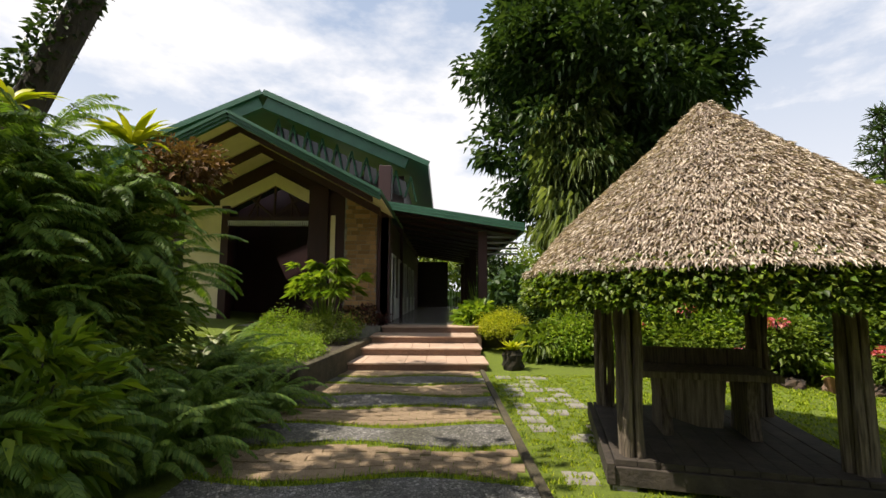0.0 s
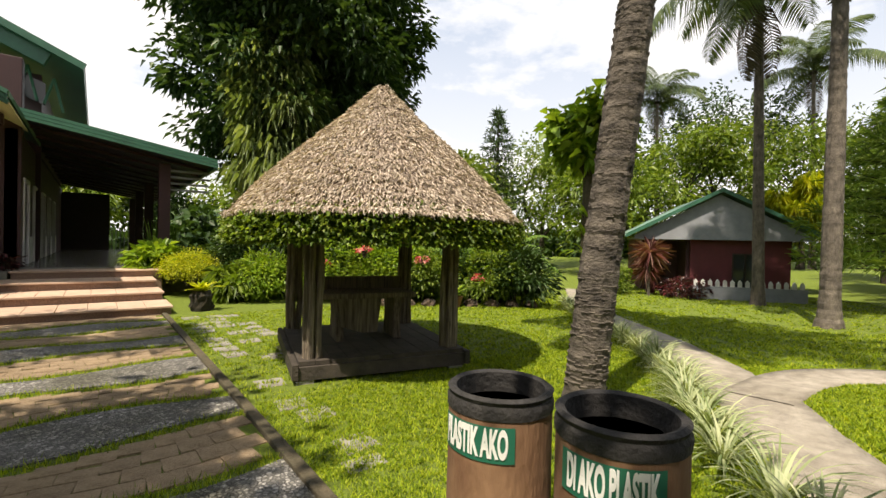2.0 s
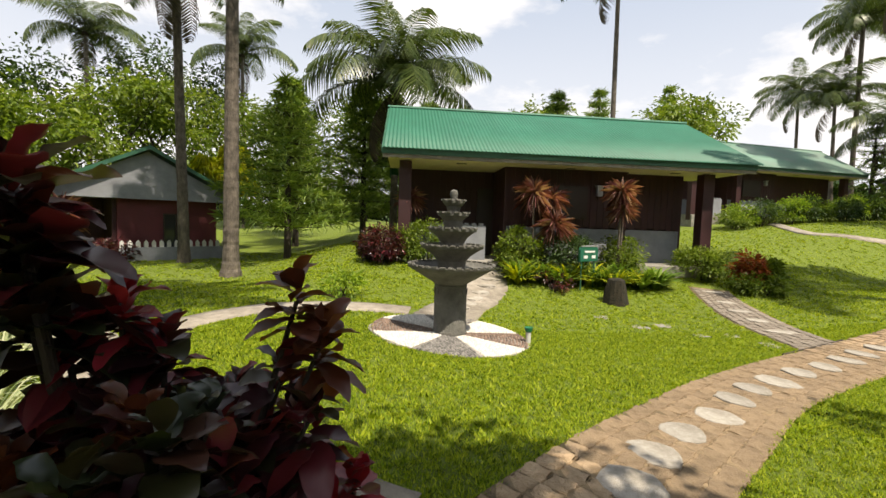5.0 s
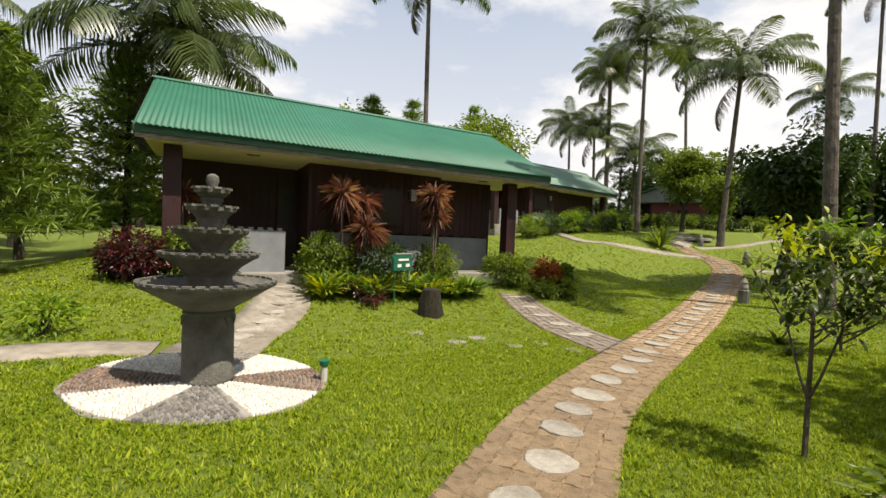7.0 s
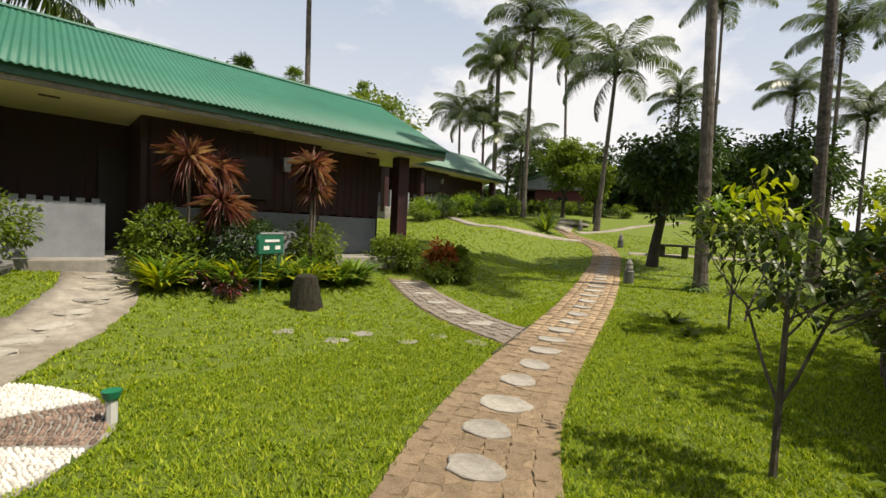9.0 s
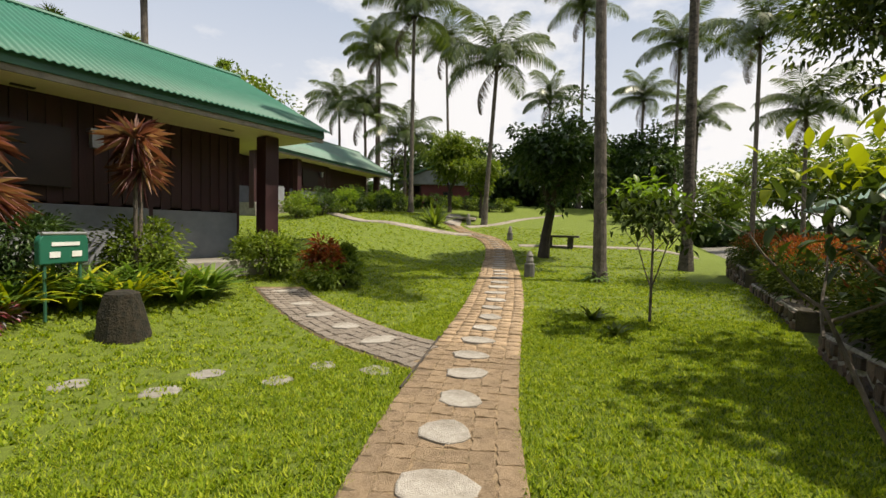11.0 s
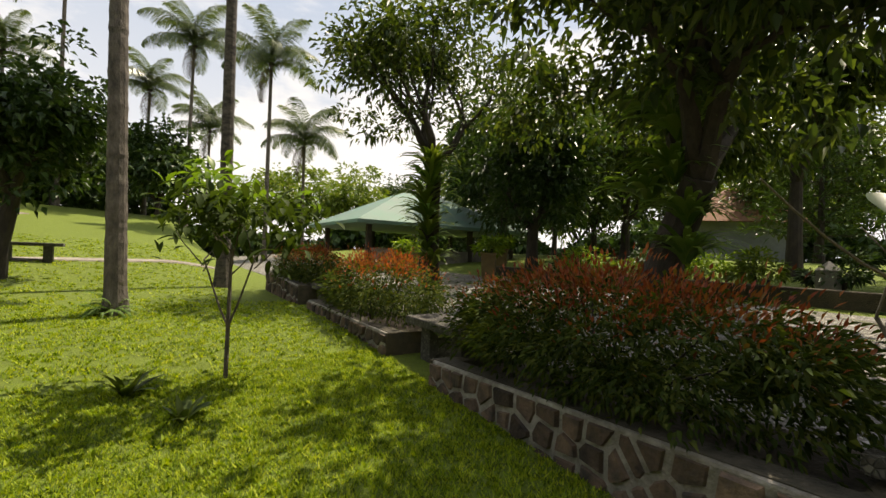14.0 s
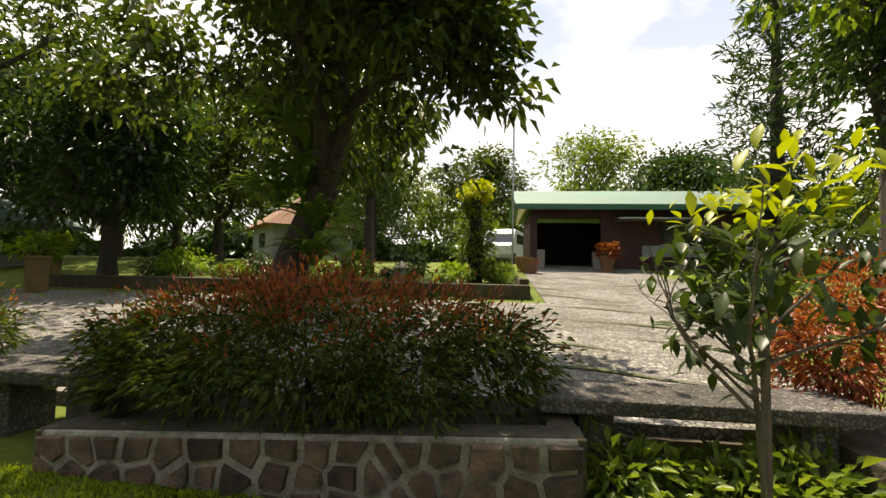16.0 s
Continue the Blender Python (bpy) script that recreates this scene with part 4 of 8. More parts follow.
def gable_cottage(m, label, w=5.5, ez=2.2, rise=1.45):
    c = thing("cottage", m, label, "cottage", "guest cottages")
    d = 6.0
    T = pose(0, 0, 0, 90, 0, 0)
    Geo().box(-w / 2, 0.0, -0.8, w / 2, d, 0.0).part("plinth", M_CONC, c)
    xd, xw = -w / 2 + 1.45, 0.55
    Geo().box(xd, 0, 0, xw, 0.15, ez).box(xw + 0.75, 0, 0, w / 2, 0.15, ez).box(xw, 0, 0, xw + 0.75, 0.15, 0.35).box(xw, 0, 1.55, xw + 0.75, 0.15, ez).part("front_wall", M_MAROON_L, c, "front wall with sunlight put into its lighter maroon")
    # The recessed porch keeps the darker maroon.
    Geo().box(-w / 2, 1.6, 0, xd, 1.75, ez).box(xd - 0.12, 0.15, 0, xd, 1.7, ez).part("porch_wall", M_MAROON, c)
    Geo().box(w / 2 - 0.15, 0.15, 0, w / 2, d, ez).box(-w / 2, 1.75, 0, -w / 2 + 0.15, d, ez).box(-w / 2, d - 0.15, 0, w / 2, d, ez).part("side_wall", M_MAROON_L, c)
    Geo().box(-w / 2, -0.02, 0, -w / 2 + 0.28, 0.26, ez).part("post", M_MAROON_L, c, bevel=0.01)
    Geo().box(xw, 0.05, 0.35, xw + 0.75, 0.08, 1.55).part("window_pane", M_GLASS, c)
    Geo().box(xw - 0.05, -0.02, 0.3, xw, 0.05, 1.6).box(xw + 0.75, -0.02, 0.3, xw + 0.8, 0.05, 1.6).box(xw, -0.02, 1.55, xw + 0.75, 0.05, 1.6).box(xw + 0.35, 0.0, 0.35, xw + 0.4, 0.05, 1.55).part("window_frame", M_BLACKINT, c)
    half = w / 2 + 0.85
    s = rise / half
    Geo().prism([(-half + 0.35, ez - 0.02), (half - 0.35, ez - 0.02), (half - 0.35, ez + 0.08), (0, ez + rise - 0.05), (-half + 0.35, ez + 0.08)], 0.3, 0.22, T).part("gable", M_GREYWALL, c, "grey boarded gable")
    Geo().box(-half + 0.3, -0.3, ez - 0.06, half - 0.3, 1.6, ez - 0.02).part("soffit", M_GREYWALL, c)
    for sg in (1, -1):
        P = [Vector((0, -0.5, ez + rise + 0.06)), Vector((sg * half, -0.5, ez + 0.02)), Vector((sg * half, d + 0.4, ez + 0.02)), Vector((0, d + 0.4, ez + rise + 0.06))]
        if sg < 0:
            P = P[::-1]
        Geo().add(P + [p + Vector((0, 0, 0.05)) for p in P], [(3, 2, 1, 0), (4, 5, 6, 7), (0, 1, 5, 4), (1, 2, 6, 5), (2, 3, 7, 6), (3, 0, 4, 7)]).part("roof_sheet", M_ROOF_OLD, c, "weathered green roof sheet")
        Geo().prism([(0, ez + rise + 0.02), (sg * half, ez - 0.02), (sg * half, ez + 0.12), (0, ez + rise + 0.16)][:: sg], 0.56, 0.5, T).part("barge_board", M_GREEN, c, "green barge board")
    return c


c2 = gable_cottage(Matrix(((0.58, 0.815, 0, 17.5), (-0.815, 0.58, 0, 5.7), (0, 0, 1, -0.28), (0, 0, 0, 1))), "small maroon guest cottage with grey gable and picket wall", 4.6, 2.13, 1.62)
c4 = gable_cottage(Matrix(((-0.85, 0.5, 0, 20.6), (-0.5, -0.85, 0, -36.6), (0, 0, 1, 2.62), (0, 0, 0, 1))), "far maroon guest cottage with grey gable on the rise")


def picket_wall():
    p = thing("picket_wall", Matrix(((0.58, 0.815, 0, 16.35), (-0.815, 0.58, 0, 5.05), (0, 0, 1, -0.22), (0, 0, 0, 1))), "low white wall with picket top before the cottage", "fence")
    Geo().box(-0.9, 0, -0.25, 2.4, 0.1, 0.42).part("wall_base", M_GREYWALL, p, "pale grey low wall")
    for i in range(15):
        Geo().prism([(-0.88 + i * 0.22, 0.42), (-0.76 + i * 0.22, 0.42), (-0.76 + i * 0.22, 0.58), (-0.82 + i * 0.22, 0.66), (-0.88 + i * 0.22, 0.58)], -0.02, -0.07, pose(0, 0, 0, 90, 0, 0)).part("picket", M_WHITE, p)
    return p


picket_wall()

# ---------- fountain ----------


def fountain():
    x, y = 6.22, -2.92
    z = gz(x, y)
    sx, sy = math.degrees(math.atan(gz(x, y + 0.5) - gz(x, y - 0.5))), -math.degrees(math.atan(gz(x + 0.5, y) - gz(x - 0.5, y)))
    pad = thing("fountain_pad", pose(x, y, z - 0.02, sx, sy, 0), "round pebble mosaic pad of white, brown and grey wedges", "paving")
    R, k = 1.1, 8
    mats = [M_PEBW, M_PEBB, M_PEBW, M_PEBG]
    for i in range(k):
        a0, a1 = 2 * math.pi * i / k + 0.2, 2 * math.pi * (i + 0.94) / k + 0.2
        pts = [(0.12 * math.cos(a0), 0.12 * math.sin(a0))] + [(R * (1 + 0.03 * math.sin(9 * a)) * math.cos(a), R * (1 + 0.03 * math.sin(9 * a)) * math.sin(a)) for a in np.linspace(a0, a1, 8)] + [(0.12 * math.cos(a1), 0.12 * math.sin(a1))]
        wedge = Geo().prism(pts, -0.1, 0.028).part("wedge", M_CONC, pad, "mortar wedge")
        rw, V, F = random.Random(i), [], []
        white = i % 2 == 0
        rad = 0.16
        while rad < R - 0.02:
            st = 0.030 if white else 0.040
            m = max(1, int((a1 - a0) * rad / st))
            for j in range(m):
                a = a0 + (a1 - a0) * (j + 0.5 + rw.uniform(-0.15, 0.15)) / m
                px, py = (rad + rw.uniform(-0.006, 0.006)) * math.cos(a), (rad + rw.uniform(-0.006, 0.006)) * math.sin(a)
                la, lb = st * rw.uniform(0.40, 0.52), st * rw.uniform(0.36, 0.62)
                tw, o = a + rw.uniform(-0.5, 0.5), len(V)
                for ring, (k0, zz) in enumerate(((1.0, 0.022), (0.85, 0.040), (0.40, 0.048))):
                    for c in range(6):
                        u, v = k0 * lb * math.cos(c * 1.047), k0 * la * math.sin(c * 1.047)
                        V.append((px + u * math.cos(tw) - v * math.sin(tw), py + u * math.sin(tw) + v * math.cos(tw), zz))
                F += [(o + g * 6 + c, o + g * 6 + (c + 1) % 6, o + g * 6 + 6 + (c + 1) % 6) for g in (0, 1) for c in range(6)] + [(o + g * 6 + c, o + g * 6 + 6 + (c + 1) % 6, o + g * 6 + 6 + c) for g in (0, 1) for c in range(6)] + [(o + 12, o + 12 + c, o + 13 + c) for c in range(1, 5)]
            rad += st * 1.08
        tagged(put(raw_mesh("pebble_bed", V, F, mats[i % 4]), "pebble_bed", wedge, "close-set pebbles"), kind="stuff")
    Geo().lathe([(R - 0.02, -0.12), (R - 0.02, 0.03)], 40).part("bed", M_CONC, pad)
    f = thing("fountain", pose(x, y, z + 0.02), "weathered grey stone fountain with five stacked dry bowls", "fountain")
    Geo().lathe([(0.235, 0), (0.24, 0.03), (0.225, 0.06), (0.225, 0.5), (0.215, 0.62), (0.23, 0.66), (0.2, 0.7)], 28, wob=0.01).part("pedestal", M_FOUNT, f, "round concrete pedestal", True)
    for i in range(14):
        a = i * 2 * math.pi / 14
        Geo().prism([(-0.04, 0), (0.04, 0), (0.0, -0.08)], 0, 0.015, pose(0, 0, 0, 0, 0, math.degrees(a)) @ pose(0, -0.218, 0.62, 90, 0, 0)).part("frieze_tooth", M_FOUNT, f)

    def bowl(r, z0, hgt, foot, stem):
        prof = [(foot, z0), (foot * 1.1, z0 + 0.02), (r * 0.62, z0 + hgt * 0.35), (r * 0.88, z0 + hgt * 0.72), (r, z0 + hgt - 0.035), (r * 1.02, z0 + hgt - 0.02), (r * 1.02, z0 + hgt), (r * 0.95, z0 + hgt), (r * 0.84, z0 + hgt - 0.06), (stem * 1.05, z0 + hgt - 0.09), (stem, z0 + hgt - 0.08)]
        b = Geo().lathe(prof, 40, wob=0.012).part("bowl", M_FOUNT, f, smooth=True)
        rim = Geo()
        n = int(r * 60)
        for i in range(n):
            a = 2 * math.pi * i / n
            rim.box(-0.035, -0.025, 0, 0.035, 0.02, 0.02, pose(0, 0, 0, 0, 0, math.degrees(a)) @ pose(0, -r * 0.985, z0 + hgt))
        rim.part("scalloped_rim", M_FOUNT, b)
    bowl(0.59, 0.68, 0.26, 0.22, 0.19)
    Geo().lathe([(0.2, 0.84), (0.185, 0.9), (0.2, 1.0), (0.17, 1.02)], 24).part("stem", M_FOUNT, f, smooth=True)
    bowl(0.425, 1.0, 0.21, 0.2, 0.15)
    Geo().lathe([(0.16, 1.14), (0.145, 1.2), (0.16, 1.26)], 24).part("stem", M_FOUNT, f, smooth=True)
    bowl(0.325, 1.25, 0.19, 0.16, 0.13)
    Geo().lathe([(0.125, 1.38), (0.11, 1.44), (0.125, 1.5)], 24).part("stem", M_FOUNT, f, smooth=True)
    bowl(0.21, 1.49, 0.16, 0.12, 0.09)
    Geo().lathe([(0.09, 1.6), (0.08, 1.66), (0.09, 1.71)], 24).part("stem", M_FOUNT, f, smooth=True)
    bowl(0.15, 1.70, 0.12, 0.09, 0.06)
    Geo().lathe([(0.05, 1.78), (0.055, 1.83), (0.045, 1.87), (0.06, 1.9), (0.05, 1.95), (0.02, 1.97)], 16).part("finial", M_FOUNT, f, smooth=True)


fountain()

# ---------- waste bins ----------


def text_mesh(word, size, material, name="lettering"):
    cu = bpy.data.curves.new(name, "FONT")
    cu.body, cu.size, cu.extrude, cu.offset, cu.align_x, cu.align_y = word, size, 0.001, 0.0035, "CENTER", "CENTER"
    ob = bpy.data.objects.new(name, cu)
    me = bpy.data.meshes.new_from_object(ob)
    bpy.data.objects.remove(ob)
    me.materials.clear()
    me.materials.append(material)
    return me


def bend(me, r):
    for v in me.vertices:
        a = v.co.x / r
        rr = r + v.co.z
        v.co = Vector((rr * math.sin(a), -rr * math.cos(a), v.co.y))
    me.update()
    return me


def waste_bin(x, y, turn, words, tone):
    r, hgt = 0.222, 0.87
    b = thing("waste_bin", pose(x, y, gz(x, y), 0, 0, turn), "tall concrete pipe rubbish bin with green painted sign", "bin", "pair of concrete bins")
    Geo().lathe([(r * 1.04, 0), (r * 1.02, 0.1), (r, 0.6), (r, hgt - 0.06), (r - 0.03, hgt - 0.06), (r - 0.03, 0.1)], 36, wob=0.006).part("barrel", M_BINC, b, "brown stained concrete barrel", True)
    Geo().lathe([(r - 0.02, hgt - 0.10), (r + 0.004, hgt - 0.085), (r + 0.006, hgt - 0.05), (r - 0.004, hgt - 0.03), (r + 0.004, hgt - 0.012), (r - 0.012, hgt), (r - 0.032, hgt - 0.01), (r - 0.034, hgt - 0.1)], 36, wob=0.008).part("rim", M_BIND, b, "dark grimy rim", True)
    sg = Geo()
    for i in range(14):
        a0, a1 = -0.78 + i * 1.56 / 14, -0.78 + (i + 1) * 1.56 / 14
        q = r + 0.004
        sg.add([Vector((q * math.sin(a), -q * math.cos(a), z)) for a, z in ((a0, hgt - 0.245), (a1, hgt - 0.245), (a1, hgt - 0.105), (a0, hgt - 0.105))], [(0, 1, 2, 3)])
    sign = sg.part("sign_band", M_SIGN, b, "green sign band")
    me = text_mesh(words, 0.085, M_LETTER)
    w = max(v.co.x for v in me.vertices) - min(v.co.x for v in me.vertices)
    for v in me.vertices:
        v.co.x *= 0.30 / w
        v.co.y *= 1.75
    put(bend(me, r + 0.007), "lettering", sign, "white capital lettering", m=pose(0, 0, hgt - 0.175))
    return b


waste_bin(1.13, 0.60, -75, "PLASTIK AKO", 1)
waste_bin(1.21, 0.09, -68, "DI AKO PLASTIK", 2)

# ---------- terrace above the stone wall ----------


def terrace_z(x):
    return 0.0 + np.maximum(1.0 - x, 0) * 0.088 - np.maximum(-14 - x, 0) * 0.075


def tz(x):
    return float(terrace_z(np.float64(x)))


def terrace():
    for name, xs, ys, lift, material, label in (
            ("terrace", np.array([-300, -120, -60, -30, -20, -14, -8, -3.5, 1.0]), np.array([-300, -90, -40, -20, -10, -4.4]), 0.0, M_LAWN, "upper garden lawn held by a stone wall"),
            ("terrace", np.array([-300, -120, -60, -30, -20, -14, -8, -5.2]), np.array([-4.4, 4, 14, 60]), 0.0, M_LAWN, "upper garden lawn by the open garage"),
            ("driveway", np.array([-4.2, -2, 0, 1.02]), np.array([-60, -20, -4.42]), 0.02, M_DRIVE, "sunlit driveway of grey washed pebbles"),
            ("driveway", np.array([-13.2, -9, -4.2]), np.array([-6.5, -2.3]), 0.024, M_DRIVE, "pebble driveway leading to the garage")):
        X, Y = np.meshgrid(xs, ys)
        Z = terrace_z(X) + lift
        nx, ny = len(xs), len(ys)
        V = np.stack([X, Y, Z], -1).reshape(-1, 3)
        i = (np.arange(ny - 1)[:, None] * nx + np.arange(nx - 1)).ravel()
        F = np.stack([i, i + 1, i + 1 + nx, i + nx], 1)
        # skirts down on the two open edges
        low = V.copy()
        low[:, 2] -= 1.2
        n = len(V)
        e = [(j * nx + nx - 1, (j + 1) * nx + nx - 1) for j in range(ny - 1)] + [((ny - 1) * nx + k + 1, (ny - 1) * nx + k) for k in range(nx - 1)]
        F = np.concatenate([F, np.array([(a + n, a + 2 * n, b + 2 * n, b + n) for a, b in e])])
        tagged(put(raw_mesh(name, np.concatenate([V, V, low]), F, material), name), label, name, kind="structure")
    # sweeping smooth bands laid over the driveway
    d = thing("driveway_bands", pose(0, 0, 0), "thin mossy sweeping bands across the pebble driveway", "paving", kind="structure")
    for k in range(11):
        x0 = 0.1 - 0.72 * k - 0.05 * k * k
        c, s = spline([(x0 - 0.5, -9.6), (x0 + 0.1, -8.4), (x0 - 0.45, -7.1), (x0 - 0.1, -5.9), (x0 + 0.35, -4.6)] + ([(x0 + 0.2, -3.4), (x0 + 0.7, -2.4)] if x0 < -5 else []), 0.15)
        c = c + s * (0.10 * np.sin(np.arange(len(c)) * 0.23 + 1.7 * k) + 0.05 * np.sin(np.arange(len(c)) * 0.61 + k))[:, None]
        w = 0.022 + 0.018 * np.sin(np.arange(len(c)) * 0.35 + k)[:, None]
        a, b = c - s * w, c + s * w
        V = np.concatenate([np.column_stack([q, terrace_z(q[:, 0]) + 0.035]) for q in (a, b)])
        n = len(c)
        i = np.arange(n - 1)
        put(raw_mesh("band", V, np.stack([i, i + 1, i + 1 + n, i + n], 1), M_MOSS), "band", d)


terrace()


def planter_wall(ya, yb, zb0, zb1, n_rows=3):
    """Low rubble wall along x = 2.0 with earth behind."""
    w = thing("planter", pose(0, 0, 0), "low rubble stone planter with pale mortar joints", "planter", "stone planters")
    L = yb - ya
    base = lambda y: lerp(zb0, zb1, (y - ya) / L)
    top = lambda y: base(y) + 0.40
    pts = [(ya, base(ya) - 0.3), (yb, base(yb) - 0.3), (yb, top(yb)), (ya, top(ya))]
    T = Matrix(((0, 0, 1, 0), (1, 0, 0, 0), (0, 1, 0, 0), (0, 0, 0, 1)))
    Geo().prism(pts, 1.80, 2.0, T).part("mortar_core", M_MORTAR, w, "pale mortar core", bevel=0.02)
    Geo().prism([(0.95, base(ya) - 0.2), (1.8, base(ya) - 0.2), (1.8, top(ya)), (0.95, top(ya))], -ya, -ya - 0.16, pose(0, 0, 0, 90, 0, 0)).part("end_wall", M_MOSSWALL, w)
    Geo().prism([(ya - 0.01, top(ya)), (yb + 0.01, top(yb)), (yb + 0.01, top(yb) + 0.008), (ya - 0.01, top(ya) + 0.008)], 1.80, 1.975, T).part("cap", M_CAP, w, "dark mossy mortar top", bevel=0.006)
    Geo().prism([(0.95, base(yb) - 0.2), (1.8, base(yb) - 0.2), (1.8, top(yb)), (0.95, top(yb))], -yb + 0.16, -yb, pose(0, 0, 0, 90, 0, 0)).part("end_wall", M_MOSSWALL, w)
    Geo().prism([(ya + 0.1, base(ya) - 0.2), (yb - 0.1, base(yb) - 0.2), (yb - 0.1, top(yb) - 0.07), (ya + 0.1, top(ya) - 0.07)], 0.96, 1.8, T).part("soil", M_SOIL, w, "dark soil")
    for ye in (ya - 0.014, yb - 0.03):
        Geo().box(1.795, ye, base(ye) - 0.3, 2.004, ye + 0.044, top(ye) + 0.004).part("end_stone", M_MOSSWALL, w, "dark mossy end face", bevel=0.008)
    r = random.Random(int(ya * -10))
    seeds = []
    nx = int(L / 0.19)
    for i in range(nx):
        for j in range(n_rows):
            seeds.append(((i + 0.5 + r.uniform(-0.42, 0.42)) * L / nx, (j + 0.5 + r.uniform(-0.36, 0.36)) * 0.46 / n_rows - 0.08))
    for sx, sz in seeds:
        # cell of the stone: the rectangle cut by the middle lines to its neighbours
        poly = [(0.0, -0.10), (L, -0.10), (L, 0.375), (0.0, 0.375)]
        for ox, oz in seeds:
            if (ox, oz) == (sx, sz) or (ox - sx) ** 2 + (oz - sz) ** 2 > 0.5:
                continue
            dx, dz = ox - sx, oz - sz
            dl = math.hypot(dx, dz)
            lim = dl / 2 - r.uniform(0.008, 0.026)
            out = []
            for a, b in zip(poly, poly[1:] + poly[:1]):
                da, db = ((q[0] - sx) * dx / dl + (q[1] - sz) * dz / dl - lim for q in (a, b))
                if da <= 0:
                    out.append(a)
                if (da < 0) != (db < 0):
                    k = da / (da - db)
                    out.append((lerp(a[0], b[0], k), lerp(a[1], b[1], k)))
            poly = out
            if len(poly) < 3:
                break
        if len(poly) < 3:
            continue
        n = len(poly)
        cx, cz = sum(p[0] for p in poly) / n, sum(p[1] for p in poly) / n
        ft = r.uniform(0.010, 0.038)
        g = Geo().add([Vector((1.99, ya + p[0], p[1] + base(ya + p[0]))) for p in poly] + [Vector((2.0 + ft, ya + lerp(cx, p[0], 0.86), lerp(cz, p[1], 0.86) + base(ya + p[0]))) for p in poly], [(i, (i + 1) % n, n + (i + 1) % n, n + i) for i in range(n)] + [tuple(range(n, 2 * n))])
        g.part("stone", M_STONE, w)
    return w


planter_wall(-10.2, -7.05, -0.30, -0.165)
planter_wall(-14.6, -11.2, -0.22, -0.225, 3)
planter_wall(-18.6, -15.3, 0.1, -0.02, 2)
planter_wall(-5.55, -4.5, -0.25, -0.2, 3)


def slab_bench(x, y0, y1, z, leg):
    b = thing("bench", pose(x, y0, z, 0, 0, 0), "thick grey concrete slab bench on block legs", "bench", "concrete benches")
    Geo().box(-0.25, 0, leg - 0.09, 0.25, y1 - y0, leg).part("seat", M_BENCH, b, bevel=0.015)
    for y in (0.25, y1 - y0 - 0.42):
        Geo().box(-0.17, y, -0.25, 0.17, y + 0.2, leg - 0.09).part("leg", M_BENCH, b, bevel=0.01)
    return b


slab_bench(1.45, -7.25, -5.35, -0.04, 0.40)
slab_bench(1.5, -11.25, -9.95, -0.05, 0.42)
slab_bench(1.5, -15.4, -14.1, 0.0, 0.42)

# ---------- paving pieces ----------


